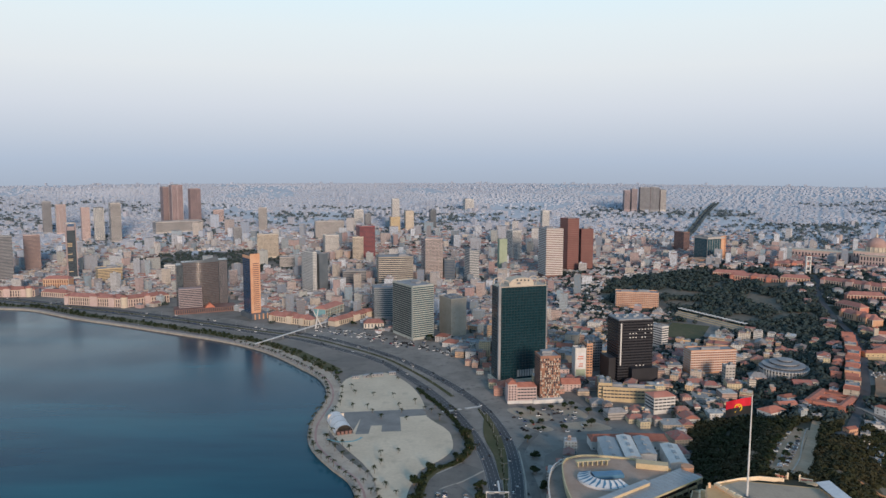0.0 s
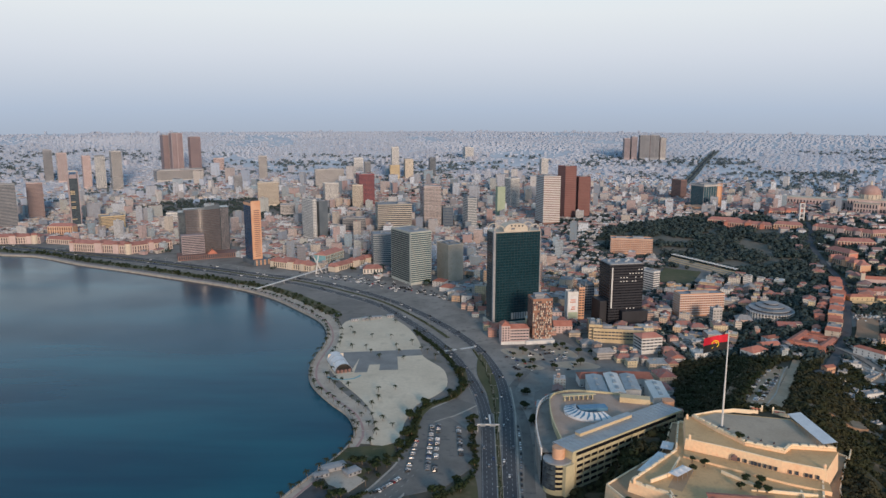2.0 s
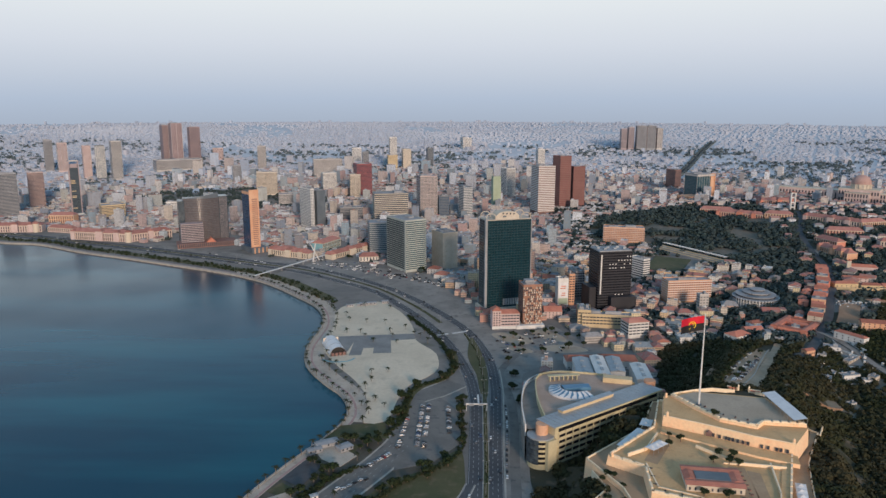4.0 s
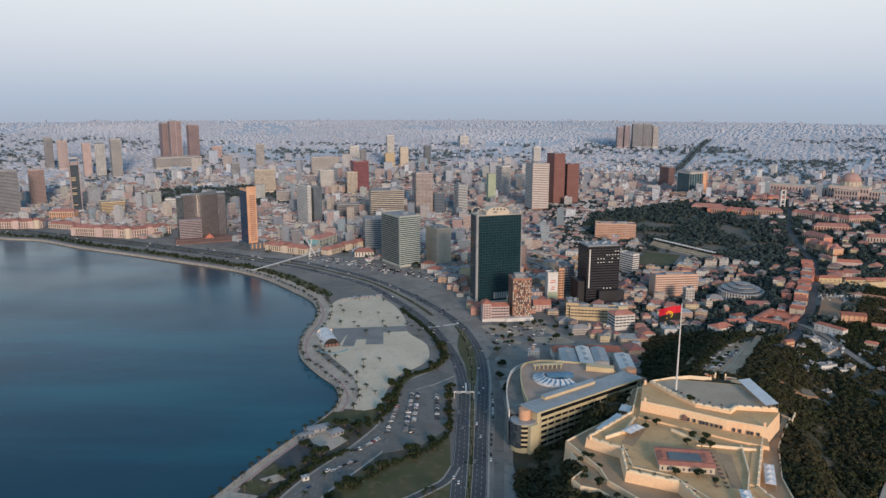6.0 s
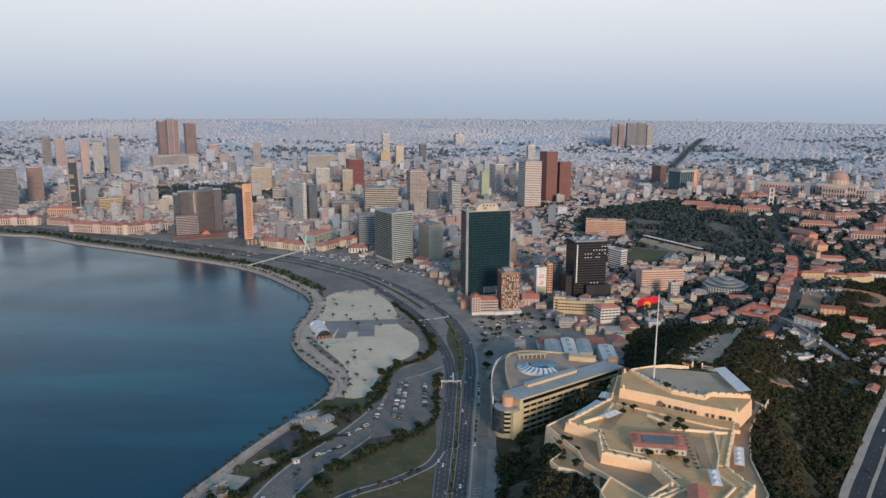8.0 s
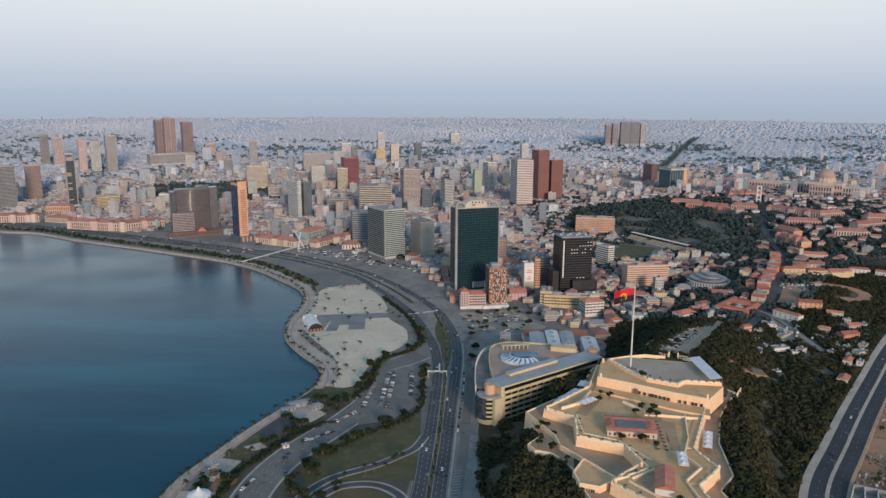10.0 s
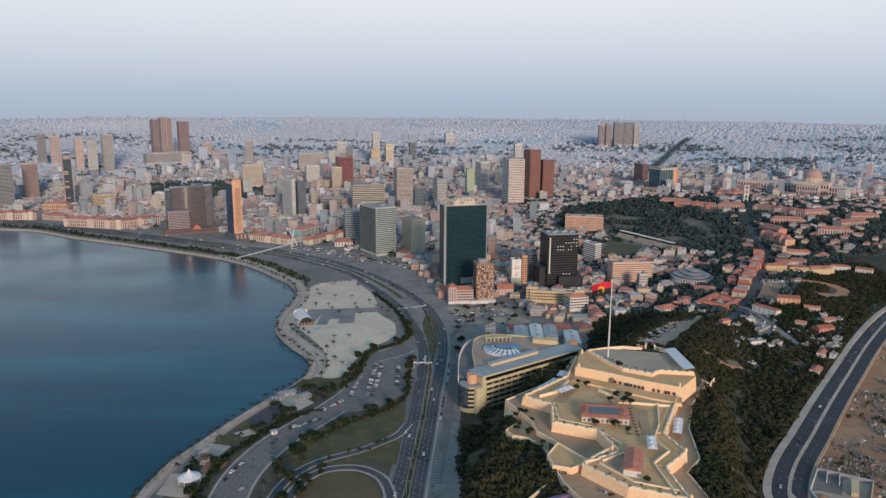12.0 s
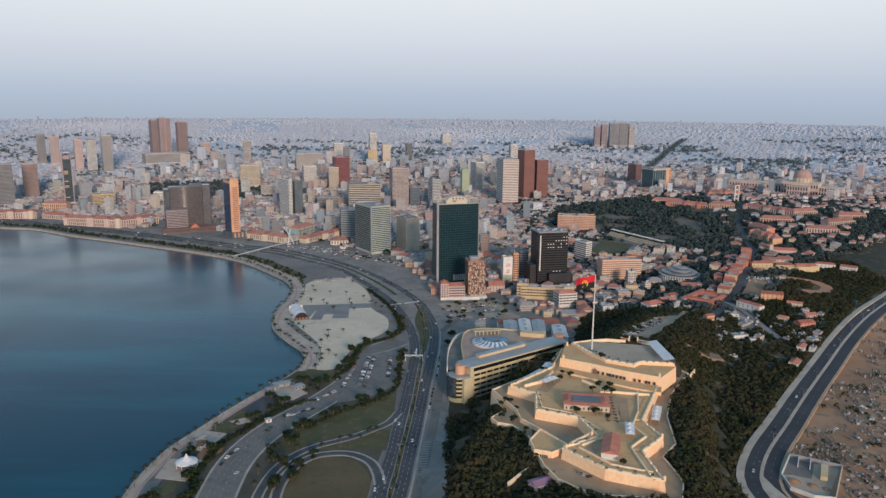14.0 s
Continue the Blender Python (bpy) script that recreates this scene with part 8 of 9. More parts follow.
# ---------------------------------------------------------------- trees, palms and bushes
def leaf_cloud(rng, centres, radii, count, size, squash=0.75):
    """Small bent leaf clumps spread through balls round the given centres: corner points, four to a clump."""
    npr = np.random.RandomState(rng.randrange(10 ** 6))
    centres, radii = np.repeat(np.array(centres, float), count, 0), np.repeat(np.array(radii, float), count)
    n = len(centres)
    out = npr.normal(size=(n, 3))
    out /= np.linalg.norm(out, axis=1)[:, None]
    place = out * (radii * npr.uniform(0.55, 1.0, n))[:, None]
    place[:, 2] *= squash
    place += centres
    tilt = out * 1.0 + npr.normal(size=(n, 3)) * 0.2 + np.array((0, 0, 0.45))
    tilt /= np.linalg.norm(tilt, axis=1)[:, None]
    a = np.cross(tilt, npr.normal(size=(n, 3)))
    a /= np.linalg.norm(a, axis=1)[:, None]
    b = np.cross(tilt, a)
    half = (size * npr.uniform(0.6, 1.25, n))[:, None] if np.isscalar(size) else (np.repeat(size, count) * npr.uniform(0.6, 1.25, n))[:, None]
    corners = np.stack([place - a * half - b * half * 0.7, place + a * half * 0.9 - b * half * 0.5, place + a * half + b * half * 0.8, place - a * half * 0.7 + b * half], 1)
    return corners.reshape(-1, 3)


def quads_mesh(name, points, mat):
    n = len(points) // 4
    me = bpy.data.meshes.new(name)
    me.vertices.add(len(points))
    me.vertices.foreach_set("co", np.asarray(points, np.float32).ravel())
    me.loops.add(4 * n)
    me.loops.foreach_set("vertex_index", np.arange(4 * n, dtype=np.int32))
    me.polygons.add(n)
    me.polygons.foreach_set("loop_start", np.arange(0, 4 * n, 4, dtype=np.int32))
    me.update(calc_edges=True)
    me.materials.append(mat)
    return me


def broad_tree(seed, h, r):
    rng = random.Random(seed)
    ob = thing("tree", 0, 0, 0, 0, "dark green broad crowned street tree", "tree", "street trees")
    s = Soup()
    s.tube([(0, 0, -0.5), (0.1, 0, h * 0.25), (0.2, 0.1, h * 0.5)], 0.32, 0.2, 7)
    balls = []
    for k in range(7):
        a = k * 2.4 + rng.uniform(-0.4, 0.4)
        p = (r * 0.62 * math.cos(a), r * 0.62 * math.sin(a), h * rng.uniform(0.55, 0.82))
        s.tube([(0.15, 0.05, h * 0.4), (p[0] * 0.5, p[1] * 0.5, h * 0.55), p], 0.15, 0.05, 5)
        balls.append(p)
    balls.append((0, 0, h * 0.85))
    part("trunk", s, M["bark"], ob)
    me = quads_mesh("crown", leaf_cloud(rng, balls, [r * rng.uniform(0.36, 0.55) for b in balls], 46, r * 0.13), M["leaf"])
    part("crown", me, None, ob)
    return ob


def palm(seed, h):
    rng = random.Random(seed)
    ob = thing("palm", 0, 0, 0, 0, "slim palm tree with a drooping crown", "palm", "waterfront palms")
    lean = rng.uniform(-0.6, 0.6)
    s = Soup()
    s.tube([(0, 0, -0.4), (lean * 0.2, 0, h * 0.4), (lean * 0.6, 0.1, h * 0.75), (lean, 0.2, h)], 0.24, 0.15, 7)
    part("trunk", s, M["bark"], ob)
    s = Soup()
    for k in range(13):
        a = k * 2.399
        up = rng.uniform(-0.15, 0.75)
        length = rng.uniform(2.6, 3.4)
        last = None
        for i in range(5):
            t = i / 4
            rr = length * t
            z = h + up * rr - 0.42 * rr * rr * 0.55
            wide = 0.8 * (1 - t) * (0.35 + t) + 0.06
            ca, sa = math.cos(a), math.sin(a)
            row = [(lean + ca * rr - sa * wide, 0.2 + sa * rr + ca * wide, z - 0.18), (lean + ca * rr, 0.2 + sa * rr, z), (lean + ca * rr + sa * wide, 0.2 + sa * rr - ca * wide, z - 0.18)]
            if last:
                s.face([last[0], last[1], row[1], row[0]])
                s.face([last[1], last[2], row[2], row[1]])
            last = row
    part("crown", s, M["palm_leaf"], ob)
    return ob


def copies(makers, spots, scale=(0.85, 1.2)):
    rng = random.Random(7)
    used = set()
    for x, y, z in spots:
        k = rng.randrange(len(makers))
        m = pose(x, y, z, 0, 0, rng.uniform(0, 360)) @ Matrix.Scale(rng.uniform(*scale), 4)
        if k not in used:
            used.add(k)
            makers[k].matrix_basis = m
        else:
            copy = copy_thing(makers[k], Matrix())
            copy.matrix_basis = m
    return used


rng = random.Random(17)
spots = []
for off, gap in ((-1.9, 12), (-19.5, 18)):
    for x, y, a in along([p for p in beside(SHORE, off) if p[1] > 430 and p[0] > -560], gap, 3):
        if x > -420 and not (off < -10 and (905 < y < 975 or y < 735)):
            spots.append((x + rng.uniform(-1.5, 1.5), y + rng.uniform(-1.5, 1.5), 3.1))
for x, y in ((-165, 1046), (-140, 1040), (-168, 1000), (-132, 1005), (-112, 1015), (-160, 985), (-128, 985), (-150, 965), (-120, 962), (-186, 1000), (-122, 870), (-140, 860), (-138, 840), (-142, 820), (-128, 790), (-150, 800),
             (-140, 780), (-118, 776), (-100, 992), (-92, 985), (-88, 1000), (-176, 1120), (-140, 1112), (-198, 1075), (-190, 1055), (-200, 905), (-190, 893), (-180, 885), (-172, 875), (-196, 918),
             (-62, 925), (-52, 905), (-46, 880), (-55, 860), (-64, 845), (-66, 985), (-72, 1000), (-84, 960), (-78, 572), (-84, 570), (-70, 578), (-64, 586), (-60, 590), (-98, 562), (-56, 594), (-140, 612), (-134, 560),
             (-128, 570), (-122, 600), (-150, 586), (-118, 560), (-205, 555), (-180, 600), (-196, 590), (-150, 690), (-130, 670), (-214, 545), (-140, 500), (-142, 520), (-138, 540)):
    spots.append((x + rng.uniform(-1, 1), y + rng.uniform(-1, 1), 3.2))
copies([palm(k, h) for k, h in enumerate((4.6, 5.6, 7.0))], spots, (0.9, 1.2))

spots = []
for x, y, n, spread in ((-55, 915, 3, 4), (-52, 880, 3, 3), (-65, 848, 3, 3), (-88, 828, 3, 3), (-98, 795, 4, 3), (-104, 760, 5, 3), (-108, 735, 4, 4), (-46, 790, 3, 2), (-46, 765, 3, 2), (-45, 735, 3, 2), (-46, 700, 3, 3), (-60, 668, 5, 5),
                        (-76, 650, 6, 5), (-100, 628, 6, 5), (-118, 600, 5, 4), (-130, 578, 4, 5), (-128, 568, 1, 1), (-102, 545, 2, 3), (-140, 704, 5, 5), (-150, 650, 4, 3), (-158, 638, 4, 3), (-168, 618, 2, 3), (-186, 556, 3, 3), (-206, 552, 3, 3), (-190, 512, 4, 3), (-208, 480, 4, 4), (-186, 480, 4, 4),
                        (-166, 664, 3, 3), (-128, 692, 3, 4), (-120, 708, 4, 4), (-118, 530, 6, 5), (-124, 500, 6, 4), (-112, 512, 4, 3), (-134, 545, 4, 3), (6, 900, 1, 2), (12, 858, 2, 2), (9, 820, 3, 3), (10, 790, 3, 3), (-26, 905, 0, 3), (30, 925, 2, 14), (60, 935, 2, 14), (90, 955, 2, 12), (85, 1000, 2, 8), (68, 1010, 1, 6),
                        (20, 980, 2, 9), (64, 995, 2, 8), (80, 948, 2, 8), (26, 942, 2, 5), (46, 1000, 1, 6), (-90, 1335, 3, 6), (-105, 1340, 3, 6), (-245, 1440, 3, 8), (-270, 1446, 4, 8)):
    for k in range(n):
        spots.append((x + rng.gauss(0, spread), y + rng.gauss(0, spread), 3.1))
copies([broad_tree(k, h, r) for k, (h, r) in enumerate(((6.5, 3.4), (8.0, 4.2), (5.2, 3.0)))], spots, (0.7, 1.25))
spots = [(x, y, z) for x, y, z in ((112, 648, 36), (119, 642, 36), (108, 634, 35.5), (133, 610, 35.5), (140, 620, 35.5), (146, 613, 35.5), (150, 618, 35.5), (111, 564, 35.5), (126, 561, 35.5), (134, 552, 35.5), (128, 476, 35.5),
                                 (152, 664, 46.2), (143, 607, 35.5), (149, 605, 35.5), (60, 600, 28.2), (58, 560, 28.2), (100, 450, 27), (130, 437, 24), (86, 456, 26), (160, 436, 24), (60, 484, 21), (62, 466, 20), (80, 480, 24), (52, 600, 25.4), (50, 574, 25.4), (60, 568, 25.4), (68, 550, 25.4), (64, 590, 25.4), (57, 606, 25.4))] + [(x, y, terrain(x, y) + 0.5) for x, y in ((189, 752), (196, 766), (203, 779), (210, 792), (218, 806), (225, 819), (233, 832), (244, 850), (256, 868), (268, 886), (207, 763), (220, 784), (243, 824), (264, 858), (280, 884))]
court_trees = [broad_tree(50 + k, h, r) for k, (h, r) in enumerate(((4.2, 2.3), (3.6, 1.8)))]
for ob in court_trees:
    tagged(ob, "small dark green tree in the fort's court", "tree", "fort trees")
copies(court_trees, spots, (1.05, 1.7))

# woods on the hill and the park, and the trees of the city, as stuff
rng = random.Random(23)
centres, radii = [], []
tries = 0
while len(centres) < 13000 and tries < 170000:
    tries += 1
    x, y = rng.uniform(-10, 700), rng.uniform(380, 1230)
    d = to_segment(x, y, 100, 470, 172, 650)
    on_hill = d < 165 and x > 4 and not ((y - 663) * c39 - (x - 27) * s39 > -3 and x < 170) and not (y > 630 and x < 26)
    on_spur = to_segment(x, y, 190, 700, 300, 880) < 80 and not inside(x, y, HILL_LOT)
    heights = not inside(x, y, HILL_LOT) and (inside(x, y, WOOD_EDGE) or inside(x, y, HEIGHTS) or inside(x, y, RUINS) or inside(x, y, FOREST_EDGE) or (y < 900 and -80 < seaward(x, y) < -24))
    if not (on_hill or on_spur or heights) or inside(x, y, OUTER) or inside(x, y, MALL):
        continue
    if inside(x, y, [(47, 616), (53, 590), (39, 575), (44, 563), (57, 559), (65, 547), (71, 515), (84, 545), (70, 585)]) or near_line(x, y, COAST_ROAD) < 20 or near_line(x, y, STREET) < 9 or near_line(x, y, STREET_LOW) < 7 or near_line(x, y, SIDE_WAY) < 13:
        continue
    if inside(x, y, HILL_LOT) or y < 1000 and seaward(x, y) > -20 or near_line(x, y, BANK) < 14 or near_line(x, y, SCARP) < 6 or near_line(x, y, DIRT_YARD) < 12 or near_line(x, y, PAVED_YARD) < 10 or inside(x, y, RUINS) and x > 325 and noise.noise((x / 22, y / 22, 3)) > 0.28:
        continue
    if noise.noise((x / 40, y / 40, 1)) > 0.7 or occupied(x, y, 0, 0.75):
        continue
    r = rng.choice((rng.uniform(1.4, 2.6), rng.uniform(2.4, 4.6)))
    centres.append((x, y, terrain(x, y) + r * 0.55))
    radii.append(r)
points = leaf_cloud(rng, centres, radii, 34, np.array(radii) * 0.25)
tagged(new("hill_woods", quads_mesh("hill_woods", points, M["hill_leaf"])), "dense dry green bushes and trees covering the hill", "bushes", "", "stuff")
centres, radii = [], []


def plant(count, x0, x1, y0, y1, wanted, low, high):
    """Trees scattered over a stretch of the plan where wanted(x, y) holds and nothing else stands."""
    made = tries = 0
    while made < count and tries < 14 * count:
        tries += 1
        x, y = rng.uniform(x0, x1), rng.uniform(y0, y1)
        if abs(x) > 0.66 * y + 100 or math.hypot(x, y) > 4900 or not wanted(x, y) or occupied(x, y, 0, 0.84):
            continue
        made += 1
        r = rng.uniform(low, high)
        for k in range(2):
            centres.append((x + rng.gauss(0, r * 0.5), y + rng.gauss(0, r * 0.5), terrain(x, y) + r * 0.8))
            radii.append(r * rng.uniform(0.7, 1.0))


YARD_SLOPE = [(415, 985), (440, 960), (500, 1000), (525, 1060), (500, 1150), (470, 1090), (440, 1040)]
FIELD = [(255, 1330), (300, 1300), (400, 1430), (350, 1470)]
plant(1500, 220, 660, 1280, 1890, lambda x, y: inside(x, y, PARK) and near_line(x, y, STREET[::3]) > 10 and not inside(x, y, FIELD) and noise.noise((x / 70, y / 70, 4)) < 0.2, 3.5, 7.5)
plant(6400, 180, 1150, 850, 1950, lambda x, y: noise.noise((x / 120, y / 120, 14)) > -0.3 and clear(x, y, 0) and near_line(x, y, DIRT_YARD) > 13 and near_line(x, y, BANK) > 15 and not (inside(x, y, YARD_SLOPE) and noise.noise((x / 25, y / 25, 6)) > -0.1), 3.2, 6.4)
plant(1500, -1500, 1700, 1300, 2900, lambda x, y: clear(x, y, 0) and noise.noise((x / 420, y / 420, 5)) > 0.1, 3.0, 6.5)
plant(700, -1500, 600, 1000, 2300, lambda x, y: clear(x, y, 0), 2.2, 4.2)
plant(420, -980, -500, 2010, 2360, lambda x, y: inside(x, y, GROVE), 3.0, 6.5)
plant(2600, -2300, 2400, 2250, 3500, lambda x, y: noise.noise((x / 260, y / 260, 15)) > 0.02, 4.0, 8.0)
plant(300, -2600, 3000, 2700, 3300, lambda x, y: noise.noise((x / 420, y / 420, 5)) > 0.16, 4.0, 9.0)
for x, y, a in along(INLAND, 11):
    for off in (-10, 10):
        r = rng.uniform(4.5, 7)
        centres.append((x + off, y, terrain(x, y) + r * 0.8))
        radii.append(r)
for x, y in YARDS:
    if math.hypot(x, y) < 2500 and not occupied(x, y, 0, 0.84) and clear(x, y, 0):
        r = rng.uniform(2.6, 5.0)
        centres.append((x, y, terrain(x, y) + r * 0.9))
        radii.append(r)
# trees past 2450 m get the leaves with haze in their colour
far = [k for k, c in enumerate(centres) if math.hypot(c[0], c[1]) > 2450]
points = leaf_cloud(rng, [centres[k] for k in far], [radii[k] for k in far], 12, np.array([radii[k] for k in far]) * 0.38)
tagged(new("suburb_trees", quads_mesh("suburb_trees", points, M["far_leaf"])), "grey green trees of the far suburbs, paled by painted haze", "trees", "", "stuff")
far = set(far)
near = [k for k in range(len(centres)) if k not in far]
centres, radii = [centres[k] for k in near], [radii[k] for k in near]
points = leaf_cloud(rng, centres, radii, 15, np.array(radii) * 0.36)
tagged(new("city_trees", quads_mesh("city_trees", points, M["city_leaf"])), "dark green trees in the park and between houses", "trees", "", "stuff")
# the planted band of the far waterfront, hedges, and bushes on the bare ground
centres, radii = [], []
for k in range(2600):
    x, y = rng.uniform(255, 800), rng.uniform(450, 1050)
    if 22 < seaward(x, y) < 300 and math.hypot(x - 289, y - 522) > 31 and noise.noise((x / 38, y / 38, 8)) > 0.0:
        r = rng.uniform(0.8, 2.6)
        centres.append((x, y, terrain(x, y) + r * 0.4))
        radii.append(r)
for x, y, a in along([p for p in beside(SHORE, -27) if p[1] > 1120 and p[0] > -1900], 3.2):
    for k in range(2):
        q = rng.uniform(-9, 12)
        if rng.random() < 0.42:
            r = rng.uniform(1.4, 4.0)
            centres.append((x + q * 0.44, y + q * 0.9, 3 + r * 0.8))
            radii.append(r)
for line in (median, far_median):
    for x, y, a in along(line, 2.6):
        if rng.random() < 0.75:
            r = rng.uniform(0.5, 1.1)
            centres.append((x + rng.uniform(-1, 1), y, 3.4 + r * 0.6))
            radii.append(r)
for x, y, a in along(smooth([(-181, 450), (-182, 490), (-187, 521), (-185, 549), (-180, 576), (-170, 598), (-162, 614), (-148, 639), (-128, 660)], 4), 1.7):
    for k in range(3):
        r = rng.uniform(0.9, 2.3)
        centres.append((x + rng.gauss(-1.2, 1.7), y + rng.gauss(0, 1.3), 3 + r * 0.6))
        radii.append(r)
for x, y, a in along(smooth([(-112, 1075), (-82, 1005), (-62, 945), (-53, 885), (-64, 849), (-90, 825), (-97, 800), (-100, 748), (-112, 715)], 4), 1.9):
    for k in range(3):
        r = rng.uniform(0.8, 2.2)
        centres.append((x + rng.gauss(0, 1.6), y + rng.gauss(0, 1.6), 3.2 + r * 0.6))
        radii.append(r)
for x, y, a in along(smooth([(-46, 800), (-45, 735), (-47, 690), (-62, 664), (-80, 646), (-102, 624), (-120, 596)], 4), 2.4):
    for k in range(2):
        r = rng.uniform(0.8, 2.0)
        centres.append((x + rng.gauss(0, 1.6), y + rng.gauss(0, 1.6), 3.1 + r * 0.6))
        radii.append(r)
points = leaf_cloud(rng, centres, radii, 26, np.array(radii) * 0.29)
tagged(new("waterfront_planting", quads_mesh("waterfront_planting", points, M["leaf"])), "dark bushes and trees of the waterfront strip", "bushes", "", "stuff")
ribbon("waterfront_verge", [p for p in beside(SHORE, -32) if p[1] > 1150], 22, 3.12, M["grass"], "planted strip beside the far waterfront")


# ---------------------------------------------------------------- vehicles and street furniture
def car(colour, label, van=False):
    ob = thing("car", 0, 0, 0, 0, label, "car", "cars of the avenue and lots")
    length, width, low, top = (4.9, 1.9, 1.25, 2.0) if van else (4.4, 1.78, 0.86, 1.45)
    s = Soup()
    prof = [(-length / 2, 0.35), (length / 2, 0.35), (length / 2, low * 0.8), (length * 0.24, low), (-length * 0.42, low), (-length / 2, low * 0.88)]
    n = len(prof)
    for y in (-width / 2, width / 2):
        q = [(x, y, z) for x, z in prof]
        s.face(q if y < 0 else q[::-1])
    for k in range(n):
        (ax, az), (bx, bz) = prof[k], prof[(k + 1) % n]
        s.face([(ax, width / 2, az), (bx, width / 2, bz), (bx, -width / 2, bz), (ax, -width / 2, az)])
    part("body", s, M[colour], ob)
    s = Soup()
    s.prism([(-length * 0.40, -width * 0.46), (length * 0.22, -width * 0.46), (length * 0.22, width * 0.46), (-length * 0.40, width * 0.46)], low, top - 0.08, 0, None, 0.22)
    part("cabin_glass", s, M["glass_black"], ob)
    s = Soup()
    s.box(-length * 0.09, 0, top - 0.1, length * 0.5, width * 0.78, 0.1)
    part("roof", s, M[colour], ob)
    w = Soup()
    w.tube([(0, -0.12, 0.33), (0, 0.12, 0.33)], 0.33, 0.33, 8)
    me = w.mesh("wheel", M["rubber"])
    for x in (-length * 0.3, length * 0.31):
        for y in (-width / 2, width / 2):
            part("wheel", me, None, ob).location = (x, y, 0)
    return ob


fleet = [car("car_white", "white saloon car with dark windows"), car("car_white", "white high roofed minivan on the road", True), car("car_black", "black saloon car with dark windows"),
         car("car_grey", "dark grey hatchback car"), car("car_silver", "silver saloon car with dark windows"), car("car_red", "dull red saloon car"), car("car_blue", "dark blue saloon car")]
for ob, text in zip(fleet, ("white saloon car with dark windows", "white high roofed minivan", "black saloon car with dark windows", "dark grey hatchback car with dark windows", "silver saloon car with dark windows", "dull red saloon car with dark windows", "dark blue saloon car with dark windows")):
    tagged(ob, text + (" on asphalt" if len(text.split()) < 5 else ""))
rng = random.Random(31)
spots = []
for line, gap in ((beside(LEFT_WAY, -4), 74), (beside(LEFT_WAY, 0), 95), (beside(LEFT_WAY, 4), 120), (beside(RIGHT_WAY, -4), 85), (beside(RIGHT_WAY, 0), 110), (beside(RIGHT_WAY, 4), 70)):
    for x, y, a in along([p for p in line if 430 < p[1] < 1420], gap, rng.uniform(0, 50)):
        spots.append((x, y, 3.2, a + rng.choice((0, 180))))
for x, y, a in along(beside(SIDE_WAY, 6.5), 9):
    if 640 < y < 780:
        spots.append((x, y, 3.12, a))
for row, (ax, ay, bx, by, turn) in enumerate(((-100, 690, -94, 760, 10), (-84, 690, -82, 785, 5), (-78, 690, -76, 785, 5), (-56, 715, -58, 780, 0), (-122, 660, -104, 682, 40), (-120, 662, -104, 684, 40))):
    n = int(math.hypot(bx - ax, by - ay) / 3.1)
    for k in range(n):
        if rng.random() < 0.72:
            t = k / n
            spots.append((ax + (bx - ax) * t, ay + (by - ay) * t, 3.18, turn + rng.uniform(-6, 6) + (90 if row == 5 else 0)))
for x, y in ((-120, 640), (-140, 625), (-150, 600), (-146, 570), (-134, 590), (-165, 540), (-158, 520)):
    spots.append((x, y, 3.16, 55))
for k in range(46):
    t = rng.random()
    spots.append((-250 + 190 * t + rng.uniform(-8, 8), 1400 - 150 * t + rng.uniform(-16, 40) * (1 - t * 0.4), 3.1, rng.choice((30, -60)) + rng.uniform(-6, 6)))
for k in range(44):
    spots.append((rng.uniform(0, 80), rng.uniform(922, 1005), 3.1, rng.choice((10, 100)) + rng.uniform(-6, 6)))
for line in ([(186, 745), (214, 794), (238, 836), (269, 884)], [(206, 756), (230, 794), (257, 841), (276, 875)], [(200, 752), (226, 798), (252, 842)]):
    for x, y, a in along(smooth(line, 4), 3.1):
        if rng.random() < 0.5:
            spots.append((x, y, terrain(x, y) + 0.75, a + 90 + rng.uniform(-5, 5)))
for x, y, a in ((-176, 535, 80), (-174.5, 546, 72), (-173, 552.5, 70), (-170.5, 559, 65), (-138, 627, 50), (-134, 631.5, 48), (-130, 636, 46), (-126.5, 640, 45)):
    spots.append((x + 2.2, y - 1.2, 3.16, a))
for x, y, a in ((98, 478, 20), (101, 475, 20), (104, 473, 25)):
    spots.append((x, y, 28.25, a))
for x, y, a in along(beside(COAST_ROAD, 6), 90, 20):
    if y < 1000:
        spots.append((x, y, terrain(x, y) + 0.3, a))
for x, y, a in ((375, 671, 40), (412, 713, 10), (392, 668, 70), (350, 606, 25), (362, 613, 80), (352, 588, 120), (332, 601, 50), (400, 655, 15), (422, 690, 60), (374, 577, 100), (406, 640, 30), (304, 572, 55)):
    spots.append((x, y, terrain(x, y) + 0.02, a))
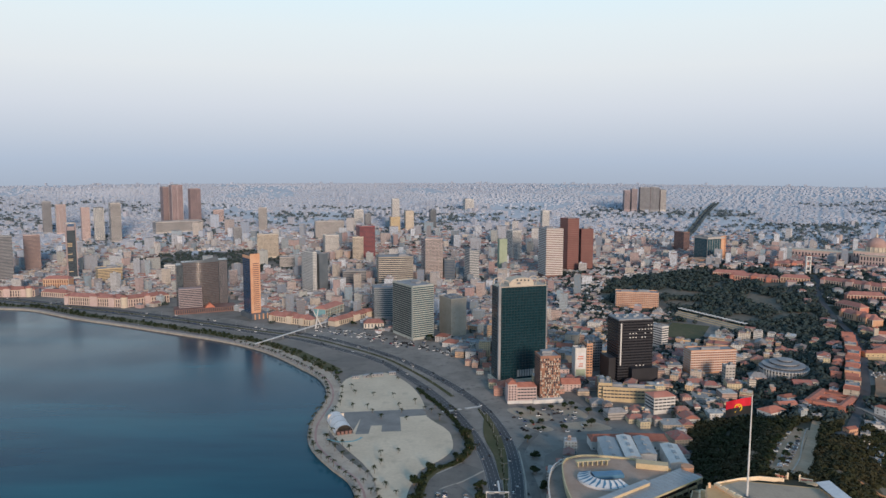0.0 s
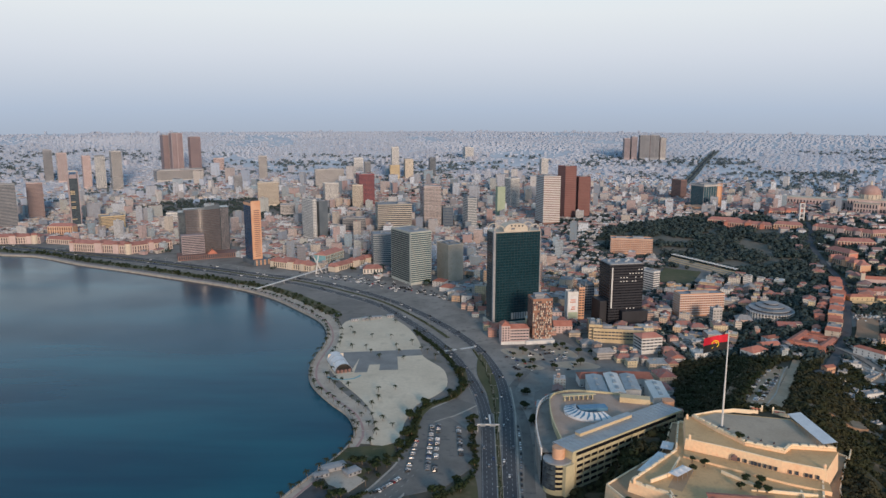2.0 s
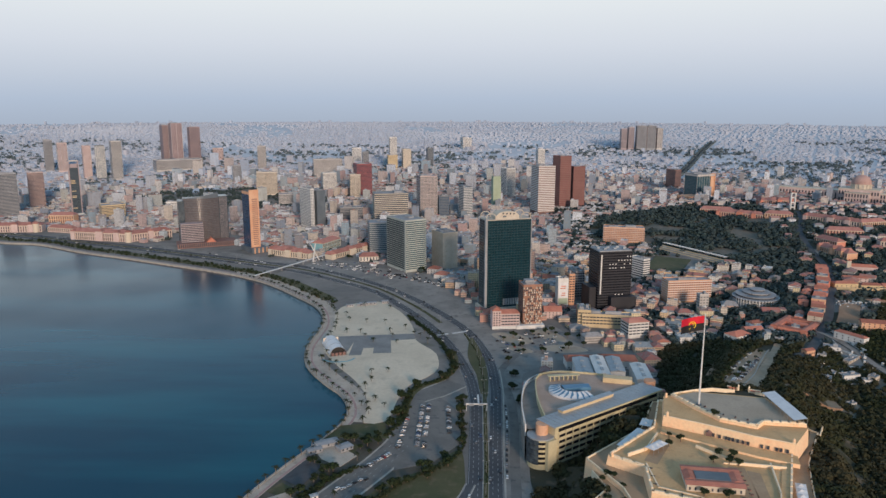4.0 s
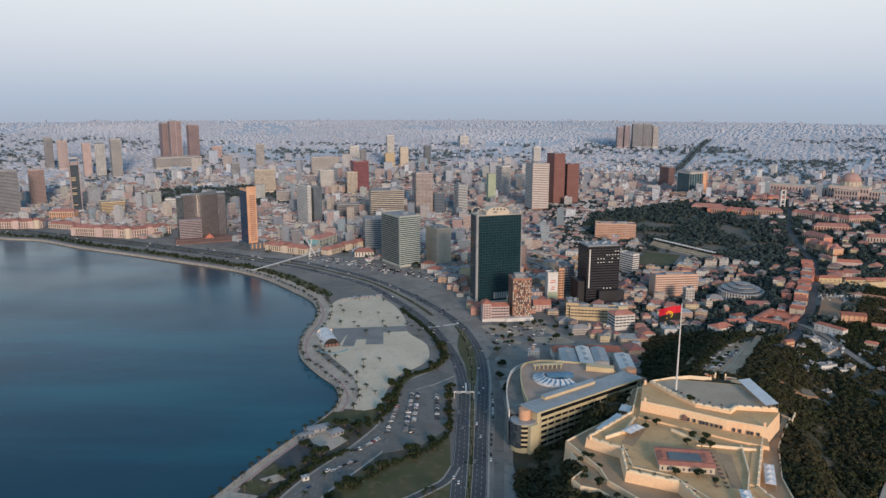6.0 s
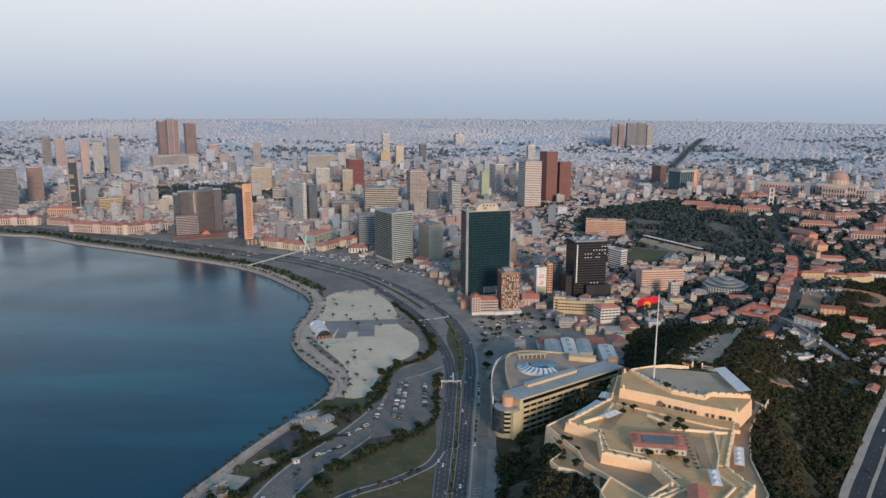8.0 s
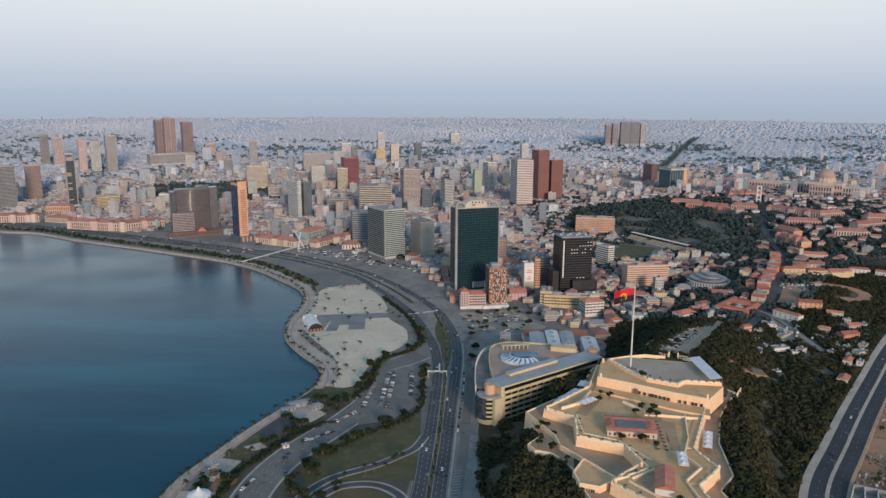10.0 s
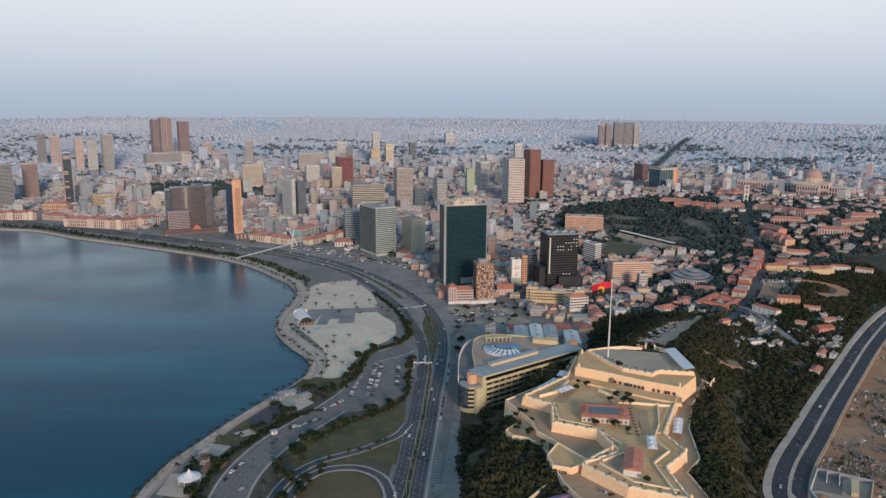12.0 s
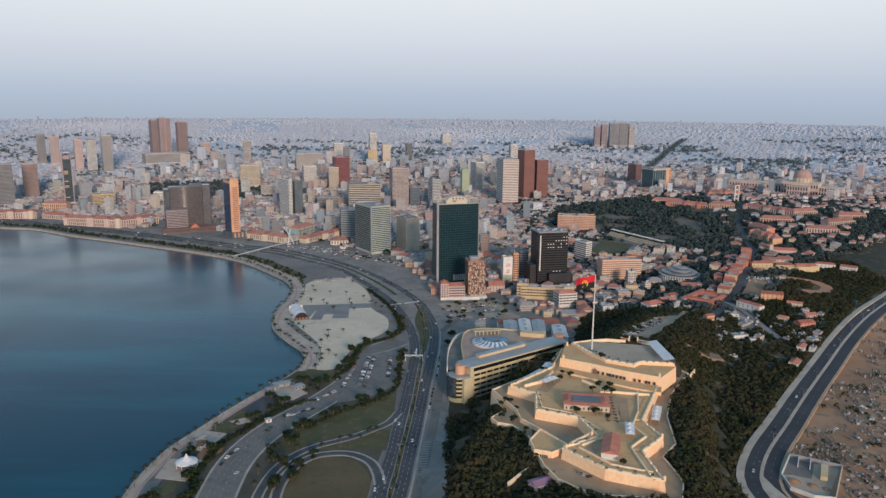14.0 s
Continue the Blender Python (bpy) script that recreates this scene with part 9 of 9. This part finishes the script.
for k in range(150):
    t = rng.random()
    spots.append((-330 + 270 * t + rng.uniform(-8, 8), 1425 - 190 * t + rng.uniform(-12, 34) * (1 - t * 0.4), 3.1, rng.choice((30, -60)) + rng.uniform(-6, 6)))
for x, y, a in along(beside(LEFT_WAY, -2), 16):
    if y > 1400 and x > -1300 and rng.random() < 0.7:
        for off in (0, 22, 34):
            if rng.random() < 0.5:
                spots.append((x + off * 0.4, y + off * 0.9, 3.2, a))
weights = (4, 1, 6, 5, 3, 0.3, 1)
used = set()
paints = [M[c] for c in ("car_white", "car_white", "car_black", "car_grey", "car_silver", "car_red", "car_blue")]
distant = Soup()
for x, y, z, a in spots:
    k = rng.choices(range(len(fleet)), weights)[0]
    if y > 790:
        distant.box(x, y, z, 4.4, 1.8, 0.9, a, k)
        distant.box(x, y, z + 0.9, 2.3, 1.6, 0.55, a, 7)
    elif k in used:
        copy_thing(fleet[k], pose(x, y, z, 0, 0, a))
    else:
        used.add(k)
        fleet[k].matrix_basis = pose(x, y, z, 0, 0, a)
setting("distant_cars", distant, paints + [M["glass_black"]], "small parked and driving cars along the far avenue", "stuff", "cars")

lamp = thing("street_lamp", 0, 0, 0, 0, "tall grey double armed street lamp", "street lamp", "lamps along the avenue")
s = Soup()
s.cone(0, 0, 0, 0.16, 0.09, 10, 8)
part("pole", s, M["steel"], lamp)
for dx in (-1, 1):
    s = Soup()
    s.tube([(0, 0, 9.8), (dx * 1.0, 0, 10.3), (dx * 2.2, 0, 10.4)], 0.06, 0.05, 5)
    arm = part("arm", s, M["steel"], lamp)
    s = Soup()
    s.box(dx * 2.4, 0, 10.3, 0.8, 0.3, 0.16)
    part("lamp_head", s, M["white"], arm)
first = True
for line, gap in ((median, 34), (far_median, 60), (COAST_ROAD, 60), (beside(SHORE, -13), 75)):
    for x, y, a in along([p for p in line if 420 < p[1] < 1500 and p[0] > -700], gap, 10):
        m = pose(x, y, terrain(x, y) + 0.3, 0, 0, a + 90)
        if first:
            lamp.matrix_basis, first = m, False
        else:
            copy_thing(lamp, m)
